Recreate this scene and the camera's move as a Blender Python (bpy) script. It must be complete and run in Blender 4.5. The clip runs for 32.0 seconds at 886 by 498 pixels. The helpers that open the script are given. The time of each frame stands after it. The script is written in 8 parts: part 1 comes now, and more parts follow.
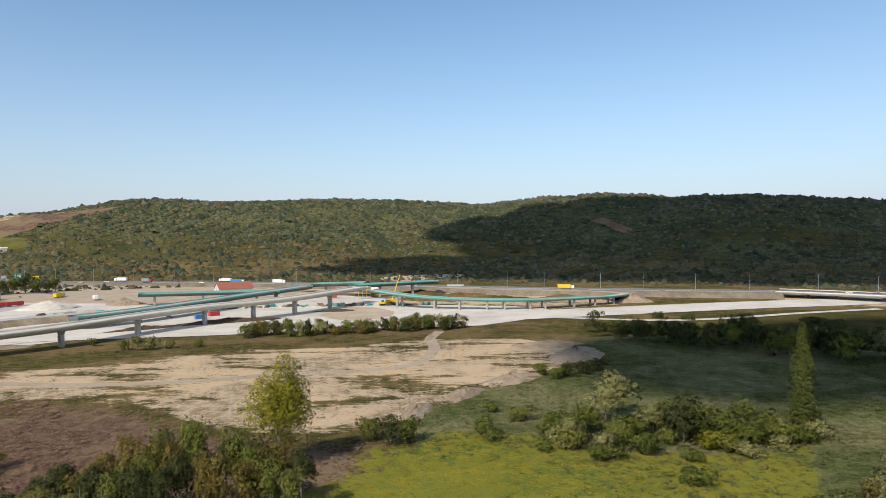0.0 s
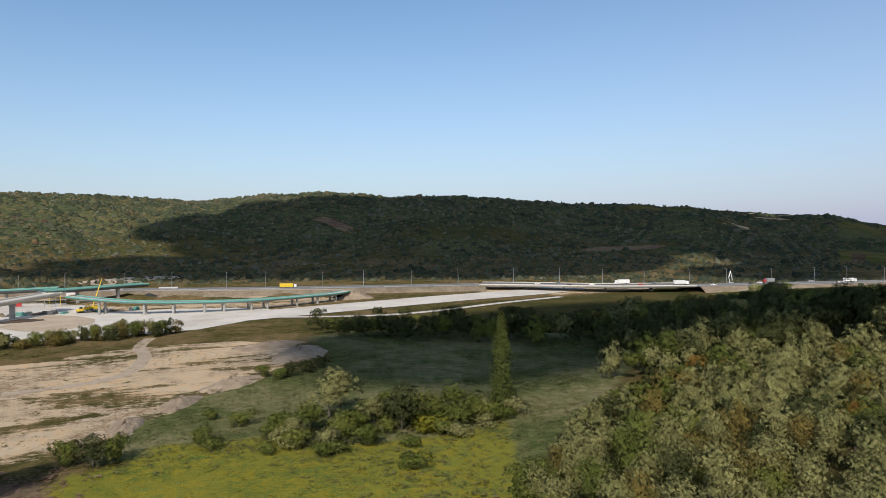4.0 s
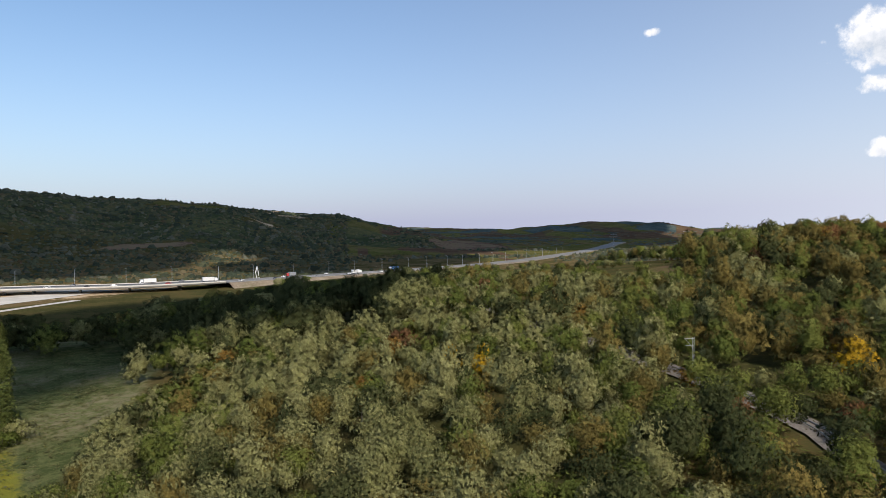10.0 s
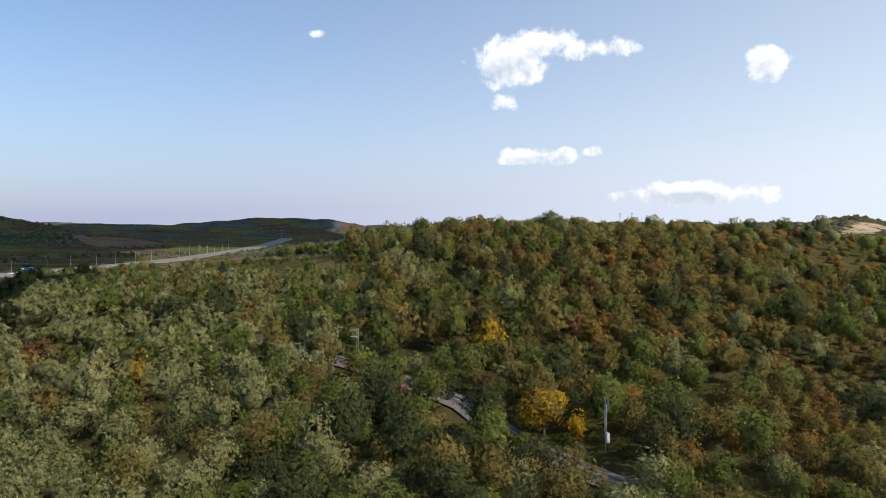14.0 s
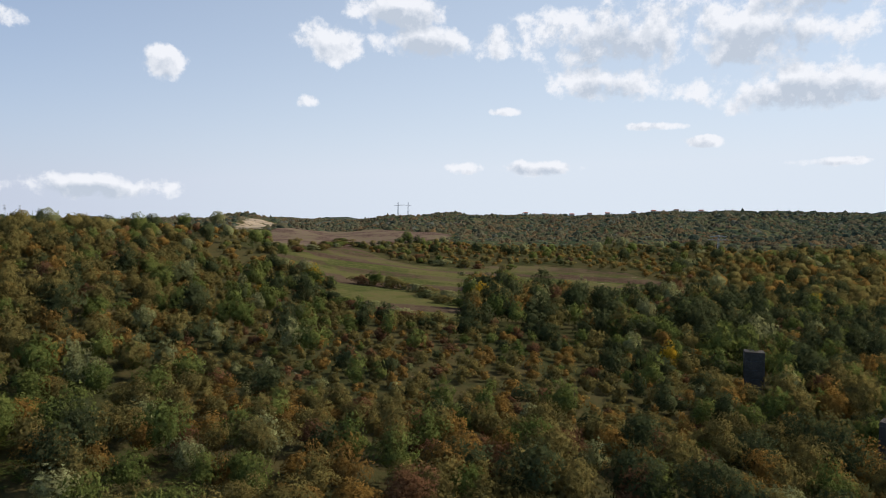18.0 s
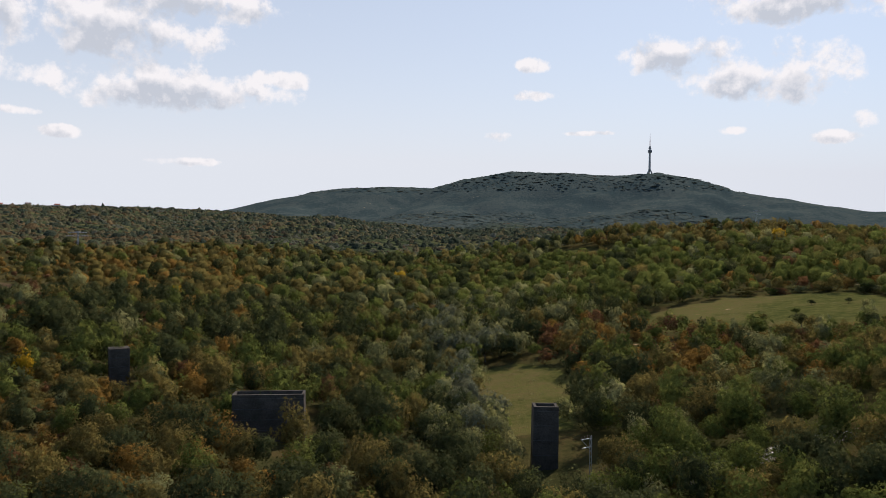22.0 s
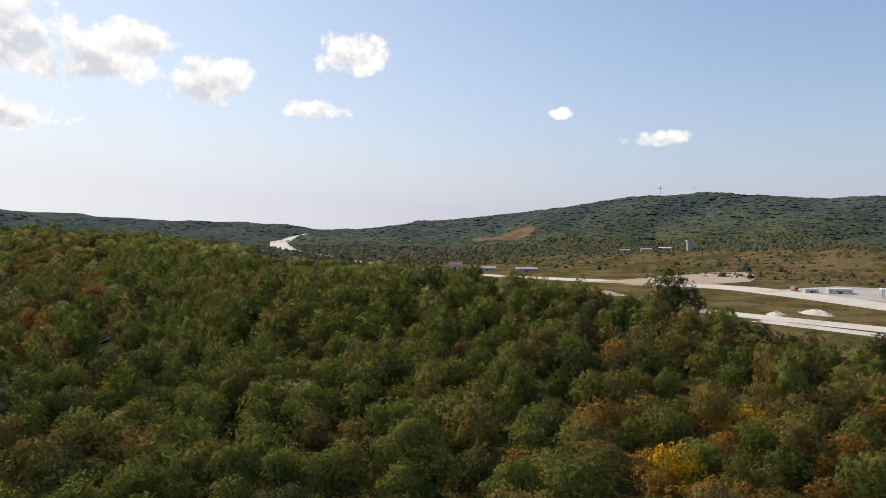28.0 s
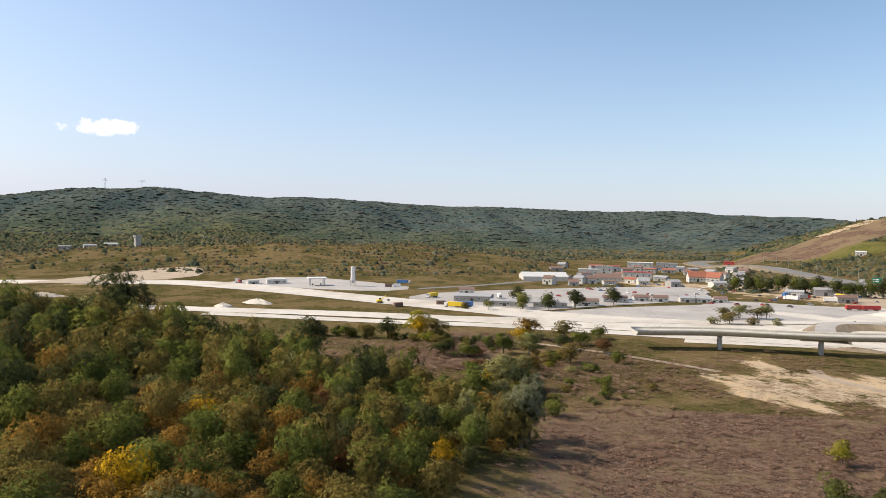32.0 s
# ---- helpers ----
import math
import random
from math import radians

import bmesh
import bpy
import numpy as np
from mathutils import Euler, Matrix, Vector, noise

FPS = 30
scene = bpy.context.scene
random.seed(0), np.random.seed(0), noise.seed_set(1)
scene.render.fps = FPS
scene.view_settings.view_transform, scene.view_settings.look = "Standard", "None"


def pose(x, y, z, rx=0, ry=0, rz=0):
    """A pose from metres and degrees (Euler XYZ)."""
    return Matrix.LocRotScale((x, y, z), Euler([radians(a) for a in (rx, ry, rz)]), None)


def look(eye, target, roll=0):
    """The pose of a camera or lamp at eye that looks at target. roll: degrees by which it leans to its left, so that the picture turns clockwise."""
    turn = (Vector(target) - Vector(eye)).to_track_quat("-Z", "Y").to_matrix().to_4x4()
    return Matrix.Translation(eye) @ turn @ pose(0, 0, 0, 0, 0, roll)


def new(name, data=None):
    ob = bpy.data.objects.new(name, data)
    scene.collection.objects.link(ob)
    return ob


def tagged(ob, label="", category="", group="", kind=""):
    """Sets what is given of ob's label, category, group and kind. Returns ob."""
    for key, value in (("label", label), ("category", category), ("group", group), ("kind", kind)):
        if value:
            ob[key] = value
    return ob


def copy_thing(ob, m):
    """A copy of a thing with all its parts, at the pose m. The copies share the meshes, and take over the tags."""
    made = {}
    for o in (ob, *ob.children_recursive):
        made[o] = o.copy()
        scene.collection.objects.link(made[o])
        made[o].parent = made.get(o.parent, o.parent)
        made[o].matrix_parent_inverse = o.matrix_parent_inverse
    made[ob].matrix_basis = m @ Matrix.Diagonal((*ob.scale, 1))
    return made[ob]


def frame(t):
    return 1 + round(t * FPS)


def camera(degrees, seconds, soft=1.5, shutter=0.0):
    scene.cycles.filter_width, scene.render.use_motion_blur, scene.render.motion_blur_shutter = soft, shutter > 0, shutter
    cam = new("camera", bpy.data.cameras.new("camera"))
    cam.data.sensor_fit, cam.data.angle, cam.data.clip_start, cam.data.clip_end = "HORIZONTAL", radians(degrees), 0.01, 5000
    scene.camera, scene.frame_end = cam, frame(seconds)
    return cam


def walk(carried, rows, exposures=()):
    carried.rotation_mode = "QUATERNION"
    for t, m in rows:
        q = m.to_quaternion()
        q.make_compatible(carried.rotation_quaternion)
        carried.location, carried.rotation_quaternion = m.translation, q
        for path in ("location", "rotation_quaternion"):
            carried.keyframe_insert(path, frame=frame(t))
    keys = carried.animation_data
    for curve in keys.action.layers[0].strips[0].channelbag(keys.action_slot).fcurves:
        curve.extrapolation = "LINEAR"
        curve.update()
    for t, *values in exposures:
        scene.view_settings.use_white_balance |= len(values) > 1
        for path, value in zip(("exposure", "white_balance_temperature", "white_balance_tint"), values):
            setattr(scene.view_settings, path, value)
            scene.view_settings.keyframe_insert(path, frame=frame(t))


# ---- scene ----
cam = camera(64.74, 32.0, soft=0.5)

# hovering point; seconds, turn, pitch, roll
TURNS = (
    (0.0, -0.00, -1.31, 0.20), (0.5, -2.83, -1.34, 0.18), (1.0, -5.65, -1.36, 0.17), (1.5, -8.46, -1.39, 0.18), (2.0, -11.27, -1.41, 0.18), (2.5, -14.08, -1.43, 0.19),
    (3.0, -16.90, -1.46, 0.19), (3.5, -19.71, -1.48, 0.20), (5.5, -30.92, -1.58, 0.10), (6.0, -33.72, -1.60, 0.06), (6.5, -36.41, -1.63, 0.03), (7.0, -39.74, -1.66, -0.02),
    (7.5, -42.83, -1.68, -0.06), (8.0, -46.37, -1.70, -0.09), (8.5, -49.48, -1.72, -0.11), (9.0, -53.06, -1.73, -0.15), (9.5, -56.21, -1.74, -0.16), (10.0, -59.78, -1.75, -0.20),
    (10.5, -62.93, -1.77, -0.23), (11.0, -66.48, -1.77, -0.29), (11.5, -69.62, -1.77, -0.36), (12.0, -73.14, -1.75, -0.45), (12.5, -76.22, -1.78, -0.47), (13.0, -79.74, -1.80, -0.52),
    (13.5, -82.93, -1.83, -0.54), (15.5, -101.94, -1.94, -0.56), (16.0, -108.42, -1.93, -0.59), (16.5, -114.10, -1.90, -0.64), (17.0, -120.59, -1.84, -0.72), (17.5, -126.32, -1.78, -0.76),
    (18.0, -132.78, -1.73, -0.77), (18.5, -138.49, -1.68, -0.76), (19.0, -145.00, -1.64, -0.76), (19.5, -150.74, -1.61, -0.71), (20.0, -157.29, -1.56, -0.68), (20.5, -163.00, -1.53, -0.67),
    (21.0, -169.64, -1.50, -0.66), (21.5, -175.41, -1.48, -0.65), (22.0, -181.88, -1.45, -0.65), (22.5, -187.61, -1.43, -0.68), (23.0, -194.12, -1.41, -0.68), (23.5, -199.85, -1.39, -0.69),
    (24.0, -206.34, -1.38, -0.71), (24.5, -212.02, -1.38, -0.67), (25.0, -218.50, -1.36, -0.62), (25.5, -224.23, -1.36, -0.59), (27.5, -248.35, -1.33, -0.42), (28.0, -253.77, -1.33, -0.38),
    (28.5, -259.23, -1.32, -0.39), (29.0, -264.63, -1.34, -0.45), (29.5, -270.01, -1.33, -0.47), (30.0, -275.48, -1.32, -0.49), (30.5, -280.95, -1.31, -0.54), (31.0, -286.36, -1.30, -0.59),
    (31.5, -291.83, -1.29, -0.65), (32.0, -296.80, -1.28, -0.72),
)
EXPOSURE = ((0.0, 0.02, 6500, 10), (3.0, -0.08, 6450, 11), (6.0, -0.22, 6300, 11), (9.0, -0.1, 6350, 12), (13.0, -0.04, 6250, 11), (16.0, -0.2, 6050, 10), (19.0, -0.38, 6100, 12), (21.0, -0.3, 6250, 14), (22.0, -0.36, 6400, 15), (23.0, -0.26, 6450, 16), (24.0, -0.16, 6500, 17),
            (25.5, -0.34, 6600, 15), (28.0, -0.12, 6800, 13), (31.0, 0.18, 6950, 12), (32.0, 0.27, 6950, 12))
walk(cam, [(t, pose(0, 0, 48.0, 90 + p, r, a)) for t, a, p, r in TURNS], EXPOSURE)

# ---- light ----
SUN_AZ, SUN_EL = 214.0, 42.0
sun = new("sun", bpy.data.lights.new("sun", "SUN"))
sun.data.energy, sun.data.angle, sun.data.color = 4.4, radians(0.53), (1.0, 0.90, 0.76)
_a, _e = radians(SUN_AZ), radians(SUN_EL)
SUN_DIR = Vector((math.sin(_a) * math.cos(_e), math.cos(_a) * math.cos(_e), math.sin(_e)))
sun.matrix_world = look(SUN_DIR * 400, (0, 0, 0))

# the clouds of this hour: bearing, elevation, half width, half height, in degrees
CLOUDS_EAST = ((91.1, 13.2, 2.7, 1.5), (94.4, 14.7, 2.3, 1.0), (98.4, 13.9, 2.5, 0.7), (91.6, 9.8, 1.1, 0.7), (94.1, 5.7, 3.0, 0.6), (98.5, 6.0, 0.7, 0.4), (106.2, 2.7, 4.6, 0.8),
               (76.2, 14.9, 0.6, 0.3), (110.9, 12.0, 1.5, 1.0), (123.2, 14.4, 2.1, 1.3), (129.3, 16.9, 3.8, 1.0), (131.5, 14.7, 3.4, 1.1), (136.9, 14.6, 1.7, 1.0))
CLOUDS_SOUTH = ((146.4, 15.0, 6.3, 2.2), (156.9, 14.5, 5.7, 2.1), (162.4, 16.8, 6.6, 1.1), (159.8, 10.6, 6.9, 1.5), (145.6, 11.6, 3.3, 1.3), (169.1, 11.8, 2.1, 0.6), (121.6, 9.9, 1.0, 0.5),
                (137.7, 9.4, 1.1, 0.3), (149.4, 8.1, 1.9, 0.3), (153.1, 6.8, 1.4, 0.4), (134.5, 4.8, 1.3, 0.5), (140.6, 4.9, 2.8, 0.5), (161.4, 5.1, 2.3, 0.3), (189.1, 13.2, 1.2, 0.5),
                (189.2, 10.9, 1.5, 0.4), (186.6, 7.7, 1.3, 0.4), (193.5, 7.9, 1.5, 0.2))
CLOUDS_WEST = ((200.6, 13.4, 3.8, 1.2), (204.7, 11.8, 3.4, 1.4), (209.1, 11.6, 2.8, 1.8), (208.6, 16.8, 5.8, 1.2), (216.5, 14.8, 2.4, 2.1), (221.0, 14.4, 4.5, 2.3), (219.3, 8.1, 5.4, 0.8),
               (210.9, 7.0, 1.4, 0.4), (204.3, 7.8, 0.9, 0.3), (229.9, 14.2, 2.8, 1.1), (235.3, 11.7, 3.0, 1.6), (246.2, 14.1, 2.4, 1.2), (242.7, 9.7, 2.4, 0.6), (226.6, 12.4, 4.6, 1.4),
               (263.4, 9.6, 1.0, 0.4), (270.6, 7.4, 2.3, 0.5))
CLOUD_GAIN = 7.2
HAZE = 3.9


def sky_world(strength):
    world = bpy.data.worlds.new("sky")
    world.use_nodes = True
    nt = world.node_tree
    nodes, link = nt.nodes, nt.links.new
    bg = nodes["Background"]
    sky = nodes.new("ShaderNodeTexSky")
    sky.sky_type, sky.sun_disc = "NISHITA", False
    sky.sun_elevation, sky.sun_rotation = radians(SUN_EL), radians(SUN_AZ)
    sky.air_density, sky.dust_density, sky.ozone_density, sky.altitude = 1.0, 0.5, 2.0, 200

    def op(kind, a, b=None, c=None):
        n = nodes.new("ShaderNodeMath")
        n.operation = kind
        for s, v in zip(n.inputs, (a, b, c)):
            if isinstance(v, (int, float)):
                s.default_value = v
            elif v is not None:
                link(v, s)
        return n.outputs[0]
    tc = nodes.new("ShaderNodeTexCoord")
    sep = nodes.new("ShaderNodeSeparateXYZ")
    link(tc.outputs["Generated"], sep.inputs[0])
    az = op("DEGREES", op("ARCTAN2", sep.outputs[0], sep.outputs[1]))
    az = op("ADD", az, op("MULTIPLY", op("LESS_THAN", az, 0.0), 360.0))
    el = op("DEGREES", op("ARCSINE", sep.outputs[2]))
    big = nodes.new("ShaderNodeTexNoise")
    big.inputs["Scale"].default_value, big.inputs["Detail"].default_value, big.inputs["Roughness"].default_value = 24, 9, 0.60
    link(tc.outputs["Generated"], big.inputs["Vector"])
    near = under = None
    for a, e, w, h in CLOUDS_EAST + CLOUDS_SOUTH + CLOUDS_WEST:
        u = op("MULTIPLY", op("SUBTRACT", az, a), 0.86 / w)
        v = op("MULTIPLY", op("SUBTRACT", el, e), 0.84 / h)
        r = op("SUBTRACT", 1.0, op("MULTIPLY_ADD", u, u, op("MULTIPLY", v, v)))
        if w < 1.4:
            r = op("SUBTRACT", r, 0.3)
        near = r if near is None else op("MAXIMUM", near, r)
        v = op("ADD", v, 0.5)
        low = op("MULTIPLY", op("SUBTRACT", 1.0, op("MULTIPLY_ADD", u, u, op("MULTIPLY", v, v))), min(1.0, w / 3.6))
        under = low if under is None else op("MAXIMUM", under, low)
    near = op("MAXIMUM", near, -3.0)
    above = nodes.new("ShaderNodeVectorMath")
    above.operation = "ADD"
    link(tc.outputs["Generated"], above.inputs[0])
    above.inputs[1].default_value = (0.004 * SUN_DIR.x, 0.004 * SUN_DIR.y, 0.014)
    upper = nodes.new("ShaderNodeTexNoise")
    upper.inputs["Scale"].default_value, upper.inputs["Detail"].default_value, upper.inputs["Roughness"].default_value = 24, 9, 0.60
    link(above.outputs[0], upper.inputs["Vector"])
    relief = op("SUBTRACT", big.outputs[0], upper.outputs[0])
    body = op("ADD", op("MULTIPLY", near, 1.0), op("MULTIPLY", op("SUBTRACT", big.outputs[0], 0.475), 5.4))
    ramp = nodes.new("ShaderNodeMapRange")
    ramp.interpolation_type = "SMOOTHSTEP"
    link(body, ramp.inputs[0])
    ramp.inputs[1].default_value, ramp.inputs[2].default_value, ramp.inputs[4].default_value = -0.15, 0.85, 0.96
    shade = nodes.new("ShaderNodeMix")
    shade.data_type = "RGBA"
    thick = nodes.new("ShaderNodeMapRange")
    thick.interpolation_type = "SMOOTHSTEP"
    link(op("ADD", under, op("MULTIPLY", op("SUBTRACT", big.outputs[0], 0.5), 1.6)), thick.inputs[0])
    thick.inputs[1].default_value, thick.inputs[2].default_value, thick.inputs[3].default_value, thick.inputs[4].default_value = 0.15, 1.0, 0.96, 0.0
    link(op("MULTIPLY_ADD", relief, 4.0, thick.outputs[0]), shade.inputs["Factor"])
    shade.clamp_factor = True
    shade.inputs["A"].default_value = (0.66 * CLOUD_GAIN, 0.71 * CLOUD_GAIN, 0.77 * CLOUD_GAIN, 1)
    shade.inputs["B"].default_value = (1.10 * CLOUD_GAIN, 1.08 * CLOUD_GAIN, 1.06 * CLOUD_GAIN, 1)
    # thin haze low over the land, thicker towards the sun
    facing_sun = op("COSINE", op("RADIANS", op("SUBTRACT", az, 171.0)))
    veil = op("ADD", op("MULTIPLY", op("POWER", 2.718, op("MULTIPLY", op("MAXIMUM", el, 0.0), -1 / 9.0)), 0.96), op("MULTIPLY_ADD", facing_sun, 0.30, 0.19))
    tone = nodes.new("ShaderNodeMix")
    tone.data_type, tone.blend_type = "RGBA", "MULTIPLY"
    tone.inputs["Factor"].default_value = 1.0
    link(sky.outputs[0], tone.inputs["A"])
    tone.inputs["B"].default_value = (0.85, 0.97, 1.0, 1)
    haze = nodes.new("ShaderNodeMix")
    haze.data_type, haze.clamp_factor = "RGBA", True
    link(veil, haze.inputs["Factor"])
    link(tone.outputs["Result"], haze.inputs["A"])
    link(mixc(nodes, link, stretch(nodes, link, facing_sun, -0.45, 1.0), (HAZE * 0.87, HAZE * 0.91, HAZE * 1.17), (HAZE * 1.62, HAZE * 1.72, HAZE * 1.80)), haze.inputs["B"])
    mix = nodes.new("ShaderNodeMix")
    mix.data_type = "RGBA"
    link(ramp.outputs[0], mix.inputs["Factor"])
    link(haze.outputs["Result"], mix.inputs["A"])
    link(shade.outputs["Result"], mix.inputs["B"])
    link(mix.outputs["Result"], bg.inputs["Color"])
    bg.inputs["Strength"].default_value = strength
    scene.world = world


# ---- materials ----


def tree_of(name):
    m = bpy.data.materials.new(name)
    m.use_nodes = True
    nt = m.node_tree
    return m, nt, nt.nodes, nt.links.new, nt.nodes["Principled BSDF"]


def noise_tex(nodes, link, vec, scale, detail=4, rough=0.6):
    n = nodes.new("ShaderNodeTexNoise")
    n.inputs["Scale"].default_value, n.inputs["Detail"].default_value, n.inputs["Roughness"].default_value = scale, detail, rough
    if vec is not None:
        link(vec, n.inputs["Vector"])
    return n.outputs[0]


def stretch(nodes, link, value, lo, hi):
    n = nodes.new("ShaderNodeMapRange")
    n.interpolation_type = "SMOOTHSTEP"
    link(value, n.inputs[0])
    n.inputs[1].default_value, n.inputs[2].default_value = lo, hi
    return n.outputs[0]


def mixc(nodes, link, fac, a, b):
    n = nodes.new("ShaderNodeMix")
    n.data_type = "RGBA"
    if isinstance(fac, (int, float)):
        n.inputs["Factor"].default_value = fac
    else:
        link(fac, n.inputs["Factor"])
    for key, v in (("A", a), ("B", b)):
        if isinstance(v, tuple):
            n.inputs[key].default_value = (*v, 1)
        else:
            link(v, n.inputs[key])
    return n.outputs["Result"]


sky_world(0.15)


def math_node(nodes, link, kind, a, b):
    n = nodes.new("ShaderNodeMath")
    n.operation = kind
    for s, v in zip(n.inputs, (a, b)):
        if isinstance(v, (int, float)):
            s.default_value = v
        else:
            link(v, s)
    return n.outputs[0]


def surface(name, c1, c2, scale, rough=0.85, bump=0.3, fine=6.0, metal=0.0, dirt=None, dirt_at=(0.55, 0.75)):
    """A worn surface: two colours mixed at two scales, fine relief, and stains."""
    m, nt, nodes, link, bsdf = tree_of(name)
    geo = nodes.new("ShaderNodeNewGeometry").outputs["Position"]
    a, b = noise_tex(nodes, link, geo, scale), noise_tex(nodes, link, geo, scale * fine)
    fac = stretch(nodes, link, math_node(nodes, link, "ADD", math_node(nodes, link, "MULTIPLY", a, 0.6), math_node(nodes, link, "MULTIPLY", b, 0.4)), 0.32, 0.68)
    col = mixc(nodes, link, fac, c1, c2)
    if dirt:
        col = mixc(nodes, link, stretch(nodes, link, noise_tex(nodes, link, geo, scale * 0.4, 6), *dirt_at), col, dirt)
    rnd = nodes.new("ShaderNodeObjectInfo").outputs["Random"]
    hsv = nodes.new("ShaderNodeHueSaturation")
    link(math_node(nodes, link, "ADD", math_node(nodes, link, "MULTIPLY", rnd, 0.16), 0.92), hsv.inputs["Value"])
    link(col, hsv.inputs["Color"])
    link(hsv.outputs[0], bsdf.inputs["Base Color"])
    bsdf.inputs["Roughness"].default_value, bsdf.inputs["Metallic"].default_value = rough, metal
    bsdf.inputs["Specular IOR Level"].default_value = 0.3
    if bump:
        bp = nodes.new("ShaderNodeBump")
        bp.inputs["Strength"].default_value, bp.inputs["Distance"].default_value = bump, 0.5 / scale * 0.2
        link(b, bp.inputs["Height"])
        link(bp.outputs[0], bsdf.inputs["Normal"])
    return m


def foliage(name, c1, c2, c3, through_light=0.27, bump=0.0, leafy=6.0, vary=0.45, spread=0.9):
    """Leaves: the tone differs from tree to tree (tint) and from spray to spray, and light comes through."""
    m, nt, nodes, link, bsdf = tree_of(name)
    nodes.remove(bsdf)
    at = nodes.new("ShaderNodeAttribute")
    at.attribute_name = "tint"
    geo = nodes.new("ShaderNodeNewGeometry")
    rnd = nodes.new("ShaderNodeObjectInfo").outputs["Random"]
    tone = math_node(nodes, link, "FRACT", math_node(nodes, link, "ADD", at.outputs["Fac"], rnd), 0)
    col = mixc(nodes, link, tone, c1, c2)
    spray = stretch(nodes, link, noise_tex(nodes, link, geo.outputs["Position"], spread, 3), 0.45, 0.75)
    col = mixc(nodes, link, math_node(nodes, link, "MULTIPLY", spray, 0.7), col, c3)
    hsv = nodes.new("ShaderNodeHueSaturation")
    bright = math_node(nodes, link, "ADD", math_node(nodes, link, "MULTIPLY", geo.outputs["Random Per Island"], vary), 1 - vary / 2)
    if leafy:
        # twigs catch the light unevenly
        # uneven light on the twigs, put into the leaf colour cell by cell
        twig = nodes.new("ShaderNodeTexVoronoi")
        twig.inputs["Scale"].default_value = 3.2
        link(geo.outputs["Position"], twig.inputs["Vector"])
        tw = nodes.new("ShaderNodeSeparateColor")
        link(twig.outputs["Color"], tw.inputs[0])
        bright = math_node(nodes, link, "MULTIPLY", bright, math_node(nodes, link, "ADD", math_node(nodes, link, "MULTIPLY", tw.outputs[0], 0.6), 0.7))
    link(bright, hsv.inputs["Value"])
    link(col, hsv.inputs["Color"])
    dif, tra, add = nodes.new("ShaderNodeBsdfDiffuse"), nodes.new("ShaderNodeBsdfTranslucent"), nodes.new("ShaderNodeMixShader")
    link(hsv.outputs[0], dif.inputs["Color"])
    link(hsv.outputs[0], tra.inputs["Color"])
    if not bump:
        # sprays lie along the rounded crown
        crown = nodes.new("ShaderNodeAttribute")
        crown.attribute_name = "out"
        turn = nodes.new("ShaderNodeVectorTransform")
        turn.vector_type, turn.convert_from, turn.convert_to = "VECTOR", "OBJECT", "WORLD"
        link(crown.outputs["Vector"], turn.inputs[0])
        lean, both, unit = nodes.new("ShaderNodeVectorMath"), nodes.new("ShaderNodeVectorMath"), nodes.new("ShaderNodeVectorMath")
        lean.operation, both.operation, unit.operation = "SCALE", "ADD", "NORMALIZE"
        link(geo.outputs["Normal"], lean.inputs[0])
        lean.inputs["Scale"].default_value = 0.5
        link(lean.outputs[0], both.inputs[0])
        link(turn.outputs[0], both.inputs[1])
        link(both.outputs[0], unit.inputs[0])
        link(unit.outputs[0], dif.inputs["Normal"])
    if bump:
        bp = nodes.new("ShaderNodeBump")
        bp.inputs["Strength"].default_value, bp.inputs["Distance"].default_value = 1.0, bump
        link(noise_tex(nodes, link, geo.outputs["Position"], 0.8, 5, 0.75), bp.inputs["Height"])
        link(bp.outputs[0], dif.inputs["Normal"])
    add.inputs[0].default_value = through_light
    link(dif.outputs[0], add.inputs[1])
    link(tra.outputs[0], add.inputs[2])
    last = add.outputs[0]
    if leafy:
        # single leaves and the gaps between them
        cell = nodes.new("ShaderNodeTexVoronoi")
        cell.inputs["Scale"].default_value = leafy
        link(geo.outputs["Position"], cell.inputs["Vector"])
        gap, cut = nodes.new("ShaderNodeBsdfTransparent"), nodes.new("ShaderNodeMixShader")
        ragged = math_node(nodes, link, "MULTIPLY", math_node(nodes, link, "SUBTRACT", noise_tex(nodes, link, geo.outputs["Position"], 2.1, 2), 0.5), 0.9)
        link(math_node(nodes, link, "GREATER_THAN", math_node(nodes, link, "ADD", cell.outputs["Distance"], ragged), 0.53), cut.inputs[0])
        link(last, cut.inputs[1])
        link(gap.outputs[0], cut.inputs[2])
        last = cut.outputs[0]
    link(last, nodes["Material Output"].inputs["Surface"])
    return m


